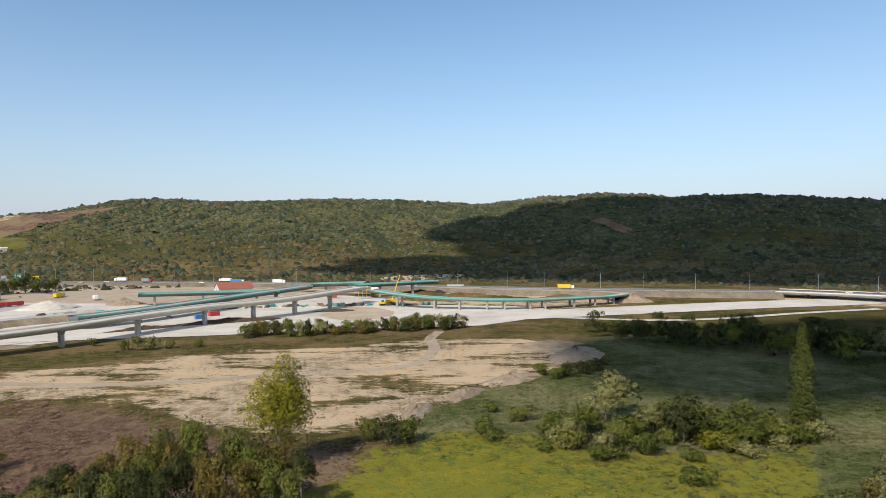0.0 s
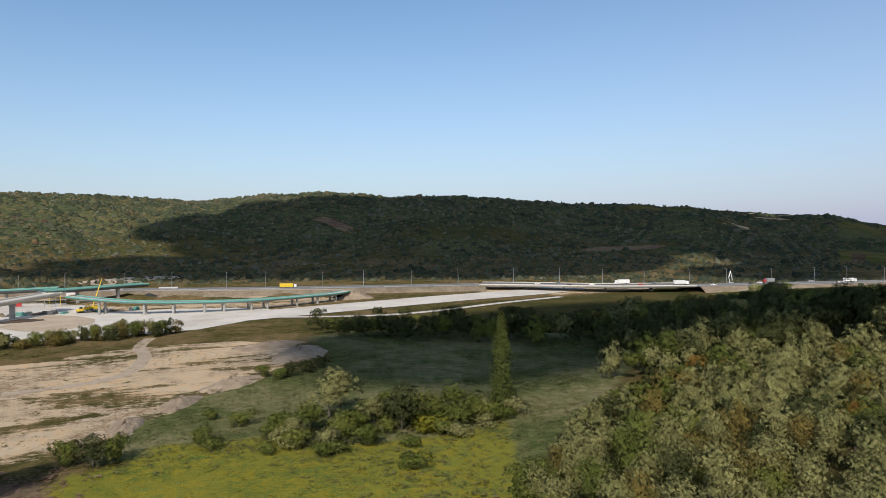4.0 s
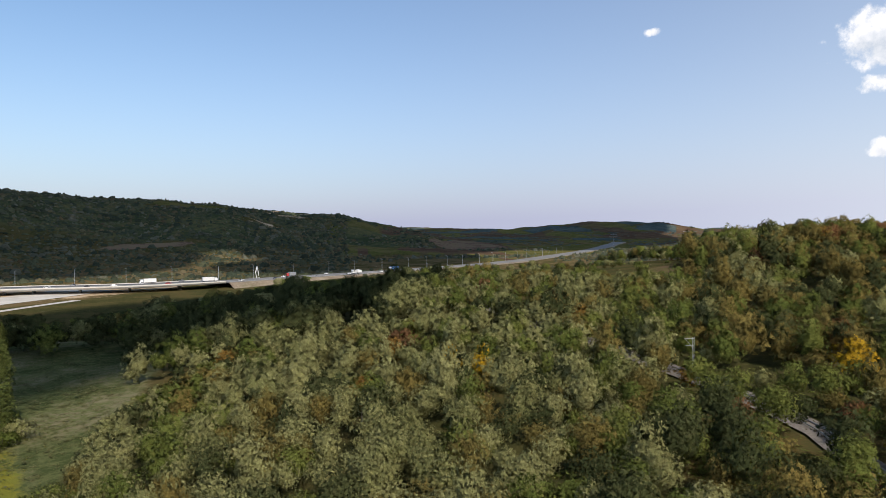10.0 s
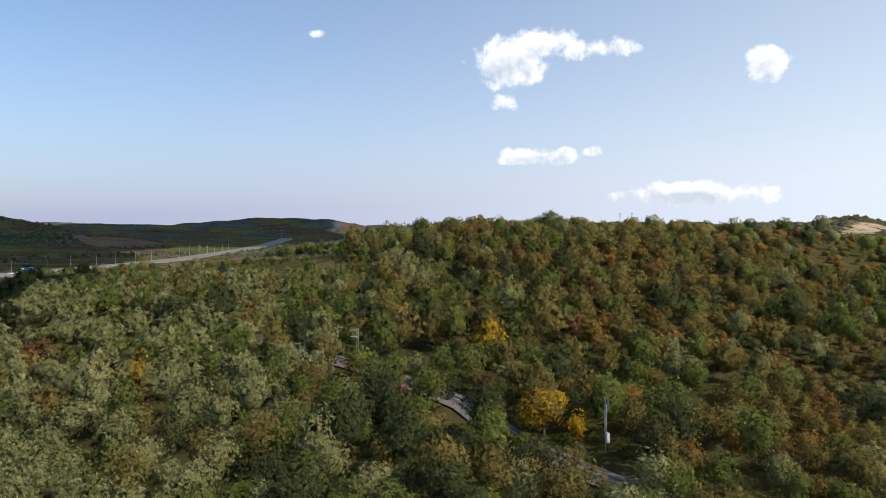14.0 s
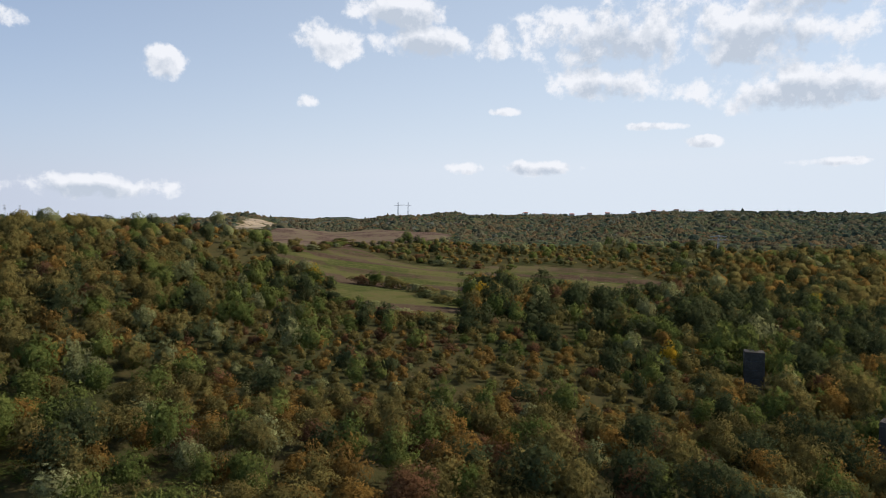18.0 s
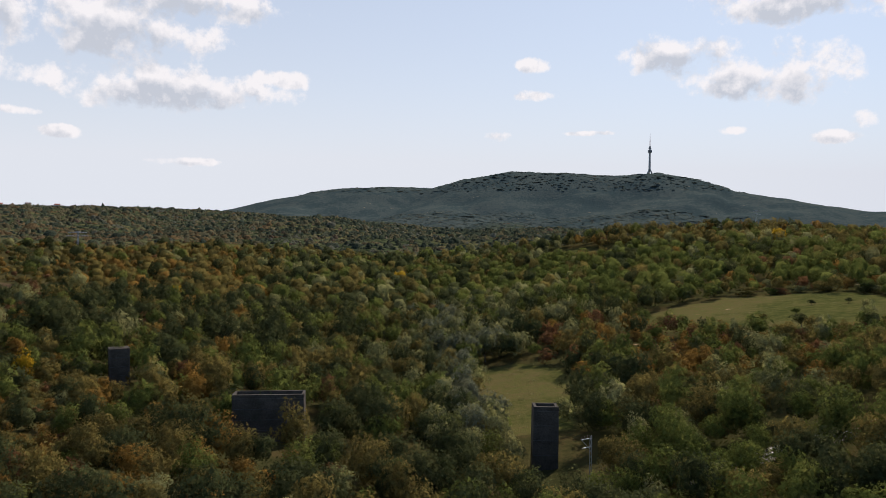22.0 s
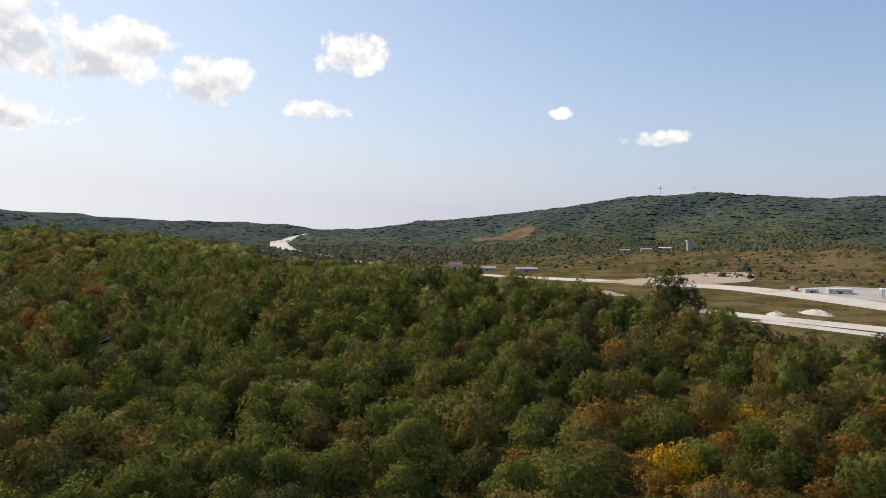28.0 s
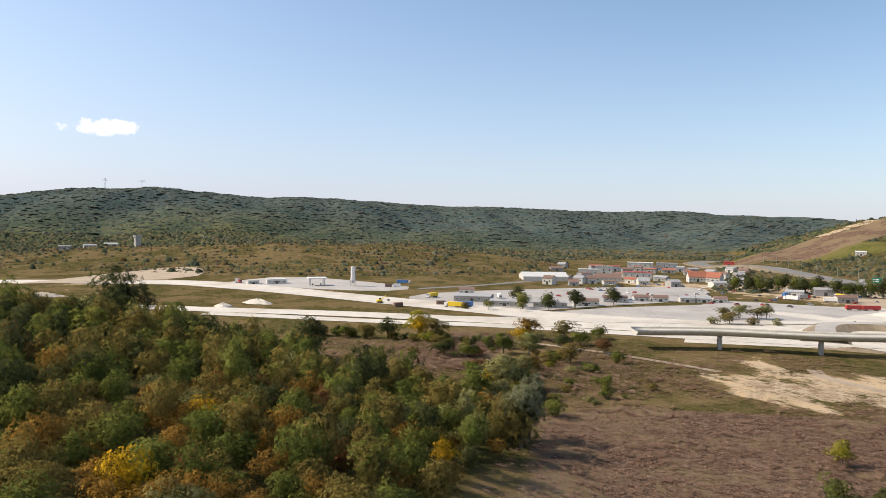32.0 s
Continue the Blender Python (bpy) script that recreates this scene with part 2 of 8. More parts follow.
LEAF = {
    "acacia": foliage("acacia_leaves", (0.178, 0.184, 0.070), (0.252, 0.246, 0.102), (0.300, 0.276, 0.124)),
    "green": foliage("green_leaves", (0.090, 0.116, 0.028), (0.144, 0.162, 0.040), (0.186, 0.182, 0.046)),
    "dark": foliage("dark_leaves", (0.048, 0.060, 0.024), (0.078, 0.087, 0.034), (0.098, 0.094, 0.041)),
    "olive": foliage("olive_leaves", (0.132, 0.112, 0.036), (0.188, 0.150, 0.045), (0.220, 0.148, 0.045)),
    "gold": foliage("yellow_leaves", (0.34, 0.21, 0.018), (0.48, 0.30, 0.020), (0.30, 0.21, 0.028)),
    "orange": foliage("orange_leaves", (0.205, 0.120, 0.032), (0.268, 0.152, 0.035), (0.196, 0.130, 0.040)),
    "silver": foliage("silvery_leaves", (0.135, 0.145, 0.085), (0.185, 0.195, 0.120), (0.13, 0.140, 0.074)),
    "rust": foliage("rust_leaves", (0.140, 0.074, 0.036), (0.190, 0.094, 0.042), (0.168, 0.098, 0.044)),
}
# far crowns, with the grey and blue of distance haze put into their colours
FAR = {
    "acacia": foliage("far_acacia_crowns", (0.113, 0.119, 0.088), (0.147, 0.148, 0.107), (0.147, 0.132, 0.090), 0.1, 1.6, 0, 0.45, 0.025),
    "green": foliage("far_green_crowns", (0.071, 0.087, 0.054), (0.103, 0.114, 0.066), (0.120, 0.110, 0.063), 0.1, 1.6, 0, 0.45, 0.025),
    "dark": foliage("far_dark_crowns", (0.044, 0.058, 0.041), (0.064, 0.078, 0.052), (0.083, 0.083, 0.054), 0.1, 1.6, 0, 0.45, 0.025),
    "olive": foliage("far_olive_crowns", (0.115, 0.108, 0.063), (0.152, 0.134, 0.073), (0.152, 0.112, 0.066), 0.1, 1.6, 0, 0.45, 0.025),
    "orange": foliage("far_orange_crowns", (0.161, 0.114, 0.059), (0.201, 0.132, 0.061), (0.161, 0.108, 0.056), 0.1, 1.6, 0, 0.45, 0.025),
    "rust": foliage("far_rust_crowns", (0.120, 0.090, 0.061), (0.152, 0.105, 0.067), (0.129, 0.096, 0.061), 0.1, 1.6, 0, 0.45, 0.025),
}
# stronger haze put into the colours: bluer, greyer crowns beyond 1500 m
HAZY_FOREST = {
    "acacia": foliage("hazy_pale_crowns", (0.089, 0.110, 0.096), (0.119, 0.138, 0.115), (0.108, 0.121, 0.102), 0.1, 1.6, 0, 0.4, 0.012),
    "green": foliage("hazy_green_crowns", (0.076, 0.102, 0.086), (0.103, 0.127, 0.102), (0.113, 0.127, 0.099), 0.1, 1.6, 0, 0.4, 0.012),
    "dark": foliage("hazy_dark_crowns", (0.056, 0.078, 0.072), (0.080, 0.098, 0.084), (0.084, 0.100, 0.084), 0.1, 1.6, 0, 0.4, 0.012),
    "olive": foliage("hazy_olive_crowns", (0.105, 0.113, 0.090), (0.132, 0.137, 0.102), (0.121, 0.116, 0.090), 0.1, 1.6, 0, 0.4, 0.012),
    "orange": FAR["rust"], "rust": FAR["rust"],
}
BARK = surface("bark", (0.10, 0.085, 0.065), (0.19, 0.165, 0.13), 3.0, 0.95, 0.8)
PALE_BARK = surface("pale_bark", (0.24, 0.22, 0.19), (0.40, 0.37, 0.32), 2.0, 0.9, 0.5)
ASPHALT = surface("asphalt", (0.16, 0.155, 0.15), (0.23, 0.225, 0.215), 0.12, 0.9, 0.2, dirt=(0.30, 0.28, 0.25))
ROADBED = surface("crushed_limestone", (0.50, 0.465, 0.41), (0.64, 0.60, 0.54), 0.05, 0.95, 0.3, 9, dirt=(0.44, 0.38, 0.31), dirt_at=(0.52, 0.72))
DIRT = surface("dry_dirt", (0.35, 0.275, 0.20), (0.46, 0.375, 0.28), 0.08, 0.95, 0.3, 8)
YARD = surface("grey_gravel", (0.34, 0.32, 0.305), (0.46, 0.435, 0.41), 0.04, 0.95, 0.25, 10, dirt=(0.25, 0.23, 0.20))
CONCRETE = surface("concrete", (0.30, 0.29, 0.275), (0.40, 0.39, 0.37), 0.35, 0.9, 0.2, dirt=(0.24, 0.23, 0.215))
PALE_CONCRETE = surface("new_concrete", (0.48, 0.455, 0.41), (0.58, 0.555, 0.50), 0.3, 0.9, 0.15)
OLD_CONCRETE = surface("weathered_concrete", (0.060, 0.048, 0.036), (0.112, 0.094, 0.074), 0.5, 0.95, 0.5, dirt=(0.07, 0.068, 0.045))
EARTH_BANK = surface("earth_bank", (0.17, 0.130, 0.088), (0.30, 0.245, 0.175), 0.1, 0.95, 0.6, dirt=(0.12, 0.11, 0.058))
DARK_EARTH = surface("dark_moist_earth", (0.055, 0.040, 0.030), (0.105, 0.078, 0.058), 0.25, 0.95, 0.7)
DARK_STEEL = surface("dark_girder_steel", (0.09, 0.095, 0.10), (0.15, 0.155, 0.16), 0.4, 0.6, 0.1)
TEAL = surface("teal_formwork", (0.10, 0.30, 0.26), (0.16, 0.38, 0.33), 0.6, 0.6, 0.1)
STEEL = surface("galvanised_steel", (0.40, 0.41, 0.42), (0.52, 0.53, 0.54), 1.2, 0.5, 0.05, metal=0.6)
DARK_METAL = surface("dark_metal", (0.05, 0.052, 0.055), (0.09, 0.09, 0.095), 1.0, 0.6, 0.05)
WHITE_WALL = surface("white_wall", (0.52, 0.51, 0.48), (0.62, 0.61, 0.58), 0.5, 0.8, 0.1, dirt=(0.44, 0.42, 0.38))
GREY_ROOF = surface("grey_sheet_roof", (0.30, 0.30, 0.31), (0.40, 0.40, 0.41), 0.4, 0.6, 0.1)
WHITE_ROOF = surface("white_sheet_roof", (0.56, 0.56, 0.55), (0.66, 0.66, 0.65), 0.4, 0.6, 0.1)
RED_ROOF = surface("clay_tile_roof", (0.28, 0.10, 0.065), (0.38, 0.15, 0.10), 1.0, 0.85, 0.4, dirt=(0.20, 0.09, 0.07))
BROWN_ROOF = surface("brown_tile_roof", (0.17, 0.11, 0.09), (0.25, 0.16, 0.13), 1.0, 0.85, 0.4)
RED_PAINT = surface("red_paint", (0.42, 0.04, 0.04), (0.52, 0.07, 0.06), 1.0, 0.45, 0.0)
YELLOW_PAINT = surface("yellow_paint", (0.70, 0.48, 0.03), (0.78, 0.55, 0.05), 1.0, 0.45, 0.0)
WHITE_PAINT = surface("white_paint", (0.74, 0.74, 0.73), (0.82, 0.82, 0.81), 1.0, 0.4, 0.0)
BLUE_PAINT = surface("blue_paint", (0.06, 0.17, 0.40), (0.09, 0.22, 0.48), 1.0, 0.45, 0.0)
SILVER_PAINT = surface("silver_paint", (0.36, 0.37, 0.39), (0.46, 0.47, 0.49), 1.0, 0.35, 0.0, metal=0.4)
GREEN_PAINT = surface("green_sign_paint", (0.02, 0.16, 0.11), (0.03, 0.20, 0.14), 1.0, 0.5, 0.0)
RUBBER = surface("rubber", (0.02, 0.02, 0.02), (0.035, 0.035, 0.035), 4.0, 0.9, 0.1)
WINDOW = surface("dark_window_glass", (0.03, 0.035, 0.04), (0.06, 0.065, 0.07), 2.0, 0.12, 0.0)
BALLAST = surface("railway_ballast", (0.14, 0.122, 0.105), (0.24, 0.218, 0.19), 1.5, 0.95, 0.8)
RAIL_STEEL = surface("worn_rail_steel", (0.35, 0.33, 0.31), (0.55, 0.54, 0.52), 2.0, 0.35, 0.05, metal=0.9)


def ground_material():
    """Meadow, sand, reeds, weeds and woodland floor, by masks laid over the land; ragged edges, streaks and tufts at several scales."""
    m, nt, nodes, link, bsdf = tree_of("ground_cover")
    geo = nodes.new("ShaderNodeNewGeometry").outputs["Position"]
    lay = nodes.new("ShaderNodeMapping")
    link(geo, lay.inputs[0])
    lay.inputs["Scale"].default_value, lay.inputs["Rotation"].default_value = (0.5, 1.5, 1.0), (0, 0, -0.25)
    streak = noise_tex(nodes, link, lay.outputs[0], 0.045, 7, 0.66)
    huge, mid, fine = noise_tex(nodes, link, geo, 0.028, 6, 0.6), noise_tex(nodes, link, geo, 0.22, 6, 0.72), noise_tex(nodes, link, geo, 0.9, 6, 0.8)
    grain = math_node(nodes, link, "ADD", math_node(nodes, link, "MULTIPLY", mid, 0.55), math_node(nodes, link, "MULTIPLY", fine, 0.45))
    tuft = stretch(nodes, link, grain, 0.43, 0.58)
    wide = stretch(nodes, link, huge, 0.44, 0.56)

    def cover(c1, c2, c3):
        return mixc(nodes, link, wide, mixc(nodes, link, tuft, c1, c2), mixc(nodes, link, tuft, c2, c3))

    def mask(name, soft=0.9, by=None, full=1.0):
        a = nodes.new("ShaderNodeAttribute")
        a.attribute_name = name
        rag = grain if by is None else math_node(nodes, link, "ADD", math_node(nodes, link, "MULTIPLY", by, 0.65), math_node(nodes, link, "MULTIPLY", grain, 0.35))
        return stretch(nodes, link, math_node(nodes, link, "ADD", math_node(nodes, link, "MULTIPLY", a.outputs["Fac"], full), math_node(nodes, link, "MULTIPLY", math_node(nodes, link, "SUBTRACT", rag, 0.5), soft)), 0.40, 0.60)
    col = cover((0.056, 0.054, 0.020), (0.125, 0.100, 0.042), (0.185, 0.128, 0.072))
    col = mixc(nodes, link, mask("wood"), col, cover((0.050, 0.052, 0.020), (0.078, 0.072, 0.028), (0.100, 0.076, 0.032)))
    cell = nodes.new("ShaderNodeTexVoronoi")
    cell.inputs["Scale"].default_value = 0.125
    link(geo, cell.inputs["Vector"])
    shade_of = nodes.new("ShaderNodeSeparateColor")
    link(cell.outputs["Color"], shade_of.inputs[0])
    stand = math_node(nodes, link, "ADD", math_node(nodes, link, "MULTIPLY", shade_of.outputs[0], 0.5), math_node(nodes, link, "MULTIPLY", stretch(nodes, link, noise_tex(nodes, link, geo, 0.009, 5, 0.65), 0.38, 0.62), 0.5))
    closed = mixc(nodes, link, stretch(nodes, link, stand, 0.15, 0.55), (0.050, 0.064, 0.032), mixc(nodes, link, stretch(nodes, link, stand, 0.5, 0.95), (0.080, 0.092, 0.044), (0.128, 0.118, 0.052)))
    # blue haze put into the canopy colour, growing with distance
    hazed = mixc(nodes, link, stretch(nodes, link, stand, 0.2, 0.8), (0.056, 0.080, 0.078), (0.090, 0.110, 0.098))
    far_haze = nodes.new("ShaderNodeAttribute")
    far_haze.attribute_name = "far_haze"
    closed = mixc(nodes, link, far_haze.outputs["Fac"], closed, hazed)
    canopy = mask("canopy", 0.8)
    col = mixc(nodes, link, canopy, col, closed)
    strip = nodes.new("ShaderNodeAttribute")
    strip.attribute_name = "strip"
    ploughed = stretch(nodes, link, math_node(nodes, link, "ADD", strip.outputs["Fac"], math_node(nodes, link, "MULTIPLY", math_node(nodes, link, "SUBTRACT", mid, 0.5), 0.5)), 0.55, 0.75)
    col = mixc(nodes, link, mask("field"), col, mixc(nodes, link, ploughed, cover((0.070, 0.080, 0.024), (0.126, 0.122, 0.038), (0.152, 0.122, 0.050)), cover((0.080, 0.050, 0.034), (0.115, 0.074, 0.048), (0.135, 0.098, 0.058))))
    col = mixc(nodes, link, mask("reed", 1.6, huge), col, cover((0.060, 0.076, 0.028), (0.120, 0.132, 0.052), (0.195, 0.175, 0.100)))
    col = mixc(nodes, link, mask("gold", 2.0, huge), col, cover((0.110, 0.138, 0.030), (0.225, 0.195, 0.028), (0.140, 0.165, 0.036)))
    col = mixc(nodes, link, mask("brown", 1.4, huge), col, cover((0.095, 0.060, 0.044), (0.200, 0.135, 0.098), (0.180, 0.148, 0.078)))
    col = mixc(nodes, link, mask("sand", 3.6, streak, 0.64), col, cover((0.27, 0.190, 0.118), (0.49, 0.40, 0.29), (0.52, 0.365, 0.215)))
    link(col, bsdf.inputs["Base Color"])
    bsdf.inputs["Roughness"].default_value, bsdf.inputs["Specular IOR Level"].default_value = 1.0, 0.0
    bp = nodes.new("ShaderNodeBump")
    bp.inputs["Strength"].default_value, bp.inputs["Distance"].default_value = 0.8, 0.7
    link(grain, bp.inputs["Height"])
    crowns = nodes.new("ShaderNodeBump")
    crowns.inputs["Distance"].default_value = 3.0
    crowns.invert = True
    link(math_node(nodes, link, "MULTIPLY", canopy, math_node(nodes, link, "SUBTRACT", 1.0, math_node(nodes, link, "MULTIPLY", far_haze.outputs["Fac"], 0.65))), crowns.inputs["Strength"])
    link(cell.outputs["Distance"], crowns.inputs["Height"])
    link(bp.outputs[0], crowns.inputs["Normal"])
    link(crowns.outputs[0], bsdf.inputs["Normal"])
    return m


GROUND = ground_material()

# ---- the lie of the land ----
EYE = 48.0


def bearing(az, d):
    """Plan place at a bearing (degrees clockwise from ahead) and a distance."""
    a = np.radians(az)
    return d * np.sin(a), d * np.cos(a)


# ground heights on rings round the hovering point, every 15 degrees clockwise from ahead
RING_D = (20, 55, 110, 200, 330, 550, 900, 1500, 2600, 5000)
RING_Z = (
    (6, 6, 7, 8, 9, 9, 10, 10, 10, 10, 10, 10, 10, 10, 11, 11, 12, 12, 11, 10, 9, 8, 7, 6),
    (3, 3, 4, 6, 8, 9, 10, 11, 11, 11, 10, 9, 8, 9, 11, 13, 15, 15, 14, 12, 10, 7, 4, 3),
    (0, 0, 1, 6, 9, 12, 13, 14, 14, 13, 11, 8, 5, 7, 12, 16, 18, 18, 17, 14, 8, 1, 0, 0),
    (0, 0, 0, 6, 15, 20, 23, 24, 22, 20, 14, 8, 2, 7, 18, 24, 28, 27, 21, 9, 1, 0, 0, 0),
    (0, 0, 0, 3, 20, 30, 41, 38, 26, 20, 18, 10, 3, 13, 22, 27, 27, 13, 3, 0, 0, 0, 0, 0),
    (0, 0, 0, 0, 8, 20, 36, 38, 31, 28, 24, 16, 9, 22, 30, 31, 22, 5, 0, 0, 0, 0, 0, 0),
    (2, 2, 1, 0, 1, 8, 32, 42, 44, 45, 42, 30, 24, 44, 50, 38, 16, 1, 0, 3, 0, 0, 2, 2),
    (10, 10, 6, 2, 1, 6, 30, 44, 52, 58, 60, 52, 44, 46, 44, 34, 18, 8, 14, 14, 6, 3, 6, 10),
    (30, 30, 20, 15, 14, 20, 32, 44, 50, 54, 60, 70, 80, 76, 52, 44, 32, 24, 30, 40, 36, 24, 20, 26),
    (40, 40, 36, 34, 34, 36, 40, 44, 46, 50, 54, 60, 64, 60, 50, 46, 40, 38, 40, 44, 44, 40, 38, 40),
)
# crests of the hills: bearing, distance, height of the bare ground
RIDGES = (
    ("north", 400, ((-47, 1250, -20), (-41, 1240, 6), (-38.5, 1240, 24), (-35.2, 1260, 54), (-32.4, 1280, 72), (-28, 1300, 89), (-24, 1320, 105),
                    (-8.4, 1350, 108), (2.7, 1350, 103), (13.7, 1350, 117), (20.6, 1360, 114), (32.4, 1400, 98), (41.8, 1500, 89), (45.9, 1560, 82),
                    (50.2, 1640, 70), (54.4, 1720, 45), (58, 1800, 20))),
    ("east", 500, ((52, 3000, 20), (58, 3000, 38), (63, 3000, 42), (67, 3000, 48), (71.6, 2900, 72), (77, 2900, 68), (80.7, 2900, 42), (88, 2900, 20))),
    ("near_hill", 90, ((82, 360, 27), (86, 340, 38), (89, 330, 43), (94, 345, 38), (98, 360, 39), (105, 400, 39), (112, 430, 42), (118, 520, 38))),
    ("southeast", 420, ((104, 1500, 48), (112, 1450, 56), (121, 1450, 59), (131, 1450, 65), (141, 1450, 72), (152, 1450, 80), (162, 1500, 84), (168, 1600, 70))),
    ("mountain", 640, ((158, 3900, 80), (165, 3800, 150), (171.5, 3700, 240), (177.3, 3600, 272), (-178.9, 3550, 262), (-176.2, 3500, 308), (-172.6, 3480, 342), (-168, 3450, 332),
                       (-163.8, 3420, 316), (-161, 3400, 330), (-158.3, 3400, 298), (-155.6, 3400, 240), (-147.3, 3350, 152), (-139.4, 3300, 126), (-133, 3300, 110), (-126, 3300, 84))),
    ("shoulder", 260, ((163, 900, 40), (170, 950, 58), (176, 1100, 50), (182, 1400, 44))),
    ("south_hill", 230, ((-166, 900, 44), (-160, 820, 52), (-154, 760, 58), (-148, 780, 55), (-143, 800, 48), (-135, 850, 38))),
    ("southwest", 420, ((-132, 2700, 92), (-127.6, 2700, 82), (-121, 2750, 70), (-115.6, 2900, 55))),
    ("west", 620, ((-116, 2500, 40), (-107, 2400, 78), (-97.3, 2300, 127), (-94, 2270, 142), (-90.7, 2250, 159), (-87, 2220, 162), (-84.9, 2200, 168), (-82, 2220, 160), (-78, 2250, 150), (-75, 2270, 153), (-71.7, 2300, 149), (-66, 2400, 146), (-59.3, 2500, 137),
                   (-47.6, 2600, 132), (-37.5, 2800, 124), (-30, 2900, 90))),
    ("bench", 210, ((-100, 1180, 8), (-92, 1120, 18), (-84, 1050, 26), (-75, 1000, 30), (-66, 980, 28), (-58, 960, 16), (-53, 950, 4))),
)


def height(x, y):
    """Ground height at plan places (arrays)."""
    x, y = np.atleast_1d(np.asarray(x, float)), np.atleast_1d(np.asarray(y, float))
    d = np.hypot(x, y)
    az = np.degrees(np.arctan2(x, y)) % 360 / 15
    i = az.astype(int) % 24
    f = az - np.floor(az)
    lu = np.log(np.clip(d, 20, 4999))
    ld = np.log(np.array(RING_D, float))
    k = np.clip(np.searchsorted(ld, lu, side="right") - 1, 0, len(ld) - 2)
    g = (lu - ld[k]) / (ld[k + 1] - ld[k])
    g = g * g * (3 - 2 * g) * 0.5 + g * 0.5
    table = np.array(RING_Z, float)

    def ring(r):
        p0, p1, p2, p3 = (table[r, (i + o) % 24] for o in (-1, 0, 1, 2))
        return p1 + 0.5 * f * (p2 - p0 + f * (2 * p0 - 5 * p1 + 4 * p2 - p3 + f * (3 * (p1 - p2) + p3 - p0)))
    z = ring(k) * (1 - g) + ring(k + 1) * g
    crown = np.zeros(x.shape)
    for name, width, crest in RIDGES:
        c = np.array(crest, float)
        px, py = bearing(c[:, 0], c[:, 1])
        best, lift = np.full(x.shape, 1e9), np.zeros(x.shape)
        for j in range(len(c) - 1):
            ex, ey = px[j + 1] - px[j], py[j + 1] - py[j]
            u = np.clip(((x - px[j]) * ex + (y - py[j]) * ey) / (ex * ex + ey * ey), 0, 1)
            q = np.hypot(x - px[j] - u * ex, y - py[j] - u * ey)
            hit = q < best
            best = np.where(hit, q, best)
            lift = np.where(hit, c[j, 2] * (1 - u) + c[j + 1, 2] * u, lift)
        w = np.exp(-1.3 * (best / width) ** 2)
        z = z + np.maximum(lift - z, 0) * w
        crown = np.maximum(crown, w)
    # gullies run down from the crests into the basin, with spurs between them
    a = np.arctan2(x, y)
    fold = 0.0125 * np.minimum(d, 3000) * np.clip((d - 620) / 350, 0, 1) * np.clip((z - 6) / 40, 0, 1) * (1 - 0.9 * crown ** 5)
    gully = np.abs(np.sin(11 * a + 0.9 * np.sin(d / 310 + 2 * a) + 0.5)) - 0.6 + 0.45 * (np.abs(np.sin(29 * a + 1.3 * np.sin(d / 170 + 5 * a))) - 0.6)
    z = z + fold * (gully + 0.16 * np.sin(d / 95 + 3 * np.sin(9 * a)) * np.sin(d / 61 + 17 * a))
    rough = np.clip((d - 60) / 700, 0, 1) * np.clip((z - 3) / 25, 0, 1)
    z = z + rough * (3.0 * np.sin(x / 61 + 2 * np.sin(y / 83)) * np.sin(y / 57 + 1.3) + 1.5 * np.sin(x / 23 + y / 31) * np.sin(y / 19 - x / 37))
    return z


def inside(poly, x, y):
    """Which plan places lie in a polygon."""
    p = np.array(poly, float)
    odd = np.zeros(x.shape, bool)
    for (ax, ay), (bx, by) in zip(p, np.roll(p, -1, 0)):
        cut = (ay > y) != (by > y)
        if ay != by:
            odd ^= cut & (x < ax + (y - ay) * (bx - ax) / (by - ay))
    return odd


def along(points, step):
    """A smooth line through plan points, at even steps."""
    p = np.array(points, float)
    p = np.vstack((2 * p[0] - p[1], p, 2 * p[-1] - p[-2]))
    out = []
    for j in range(1, len(p) - 2):
        n = max(2, int(np.hypot(*(p[j + 1] - p[j])[:2]) / step))
        for u in np.arange(n) / n:
            a, b, c, d = p[j - 1:j + 3]
            out.append(b + 0.5 * u * (c - a + u * (2 * a - 5 * b + 4 * c - d + u * (3 * (b - c) + d - a))))
    out.append(p[-2])
    return np.array(out)


def off_line(points, x, y):
    """Distance of plan places from a line."""
    best = np.full(x.shape, 1e9)
    for (ax, ay), (bx, by) in zip(points[:-1], points[1:]):
        ex, ey = bx - ax, by - ay
        u = np.clip(((x - ax) * ex + (y - ay) * ey) / (ex * ex + ey * ey + 1e-9), 0, 1)
        best = np.minimum(best, np.hypot(x - ax - u * ex, y - ay - u * ey))
    return best


SAND = (((-132, 207), (-154, 241), (-118, 262), (-89, 284), (-35, 298), (-6, 316), (30, 319), (56, 307), (58, 259), (27, 231), (8, 209), (-5, 192), (-6, 175), (-31, 170), (-47, 166), (-70, 178), (-84, 193)),
        ((-175, 187), (-174, 214), (-202, 240), (-198, 249), (-165, 223), (-141, 240), (-129, 218), (-129, 192), (-118, 178), (-131, 178), (-148, 175)),
        ((-669, -26), (-749, 20), (-790, 86), (-687, 70), (-660, 9)), ((-222, 72), (-240, 90), (-216, 92), (-206, 74)),
        ((-620, 470), (-330, 640), (-120, 610), (-60, 560), (-120, 450), (-270, 480), (-420, 470)), ((-60, 440), (-50, 560), (80, 560), (130, 480), (60, 430)), ((225, 455), (235, 530), (300, 560), (390, 520), (380, 455), (300, 440)))
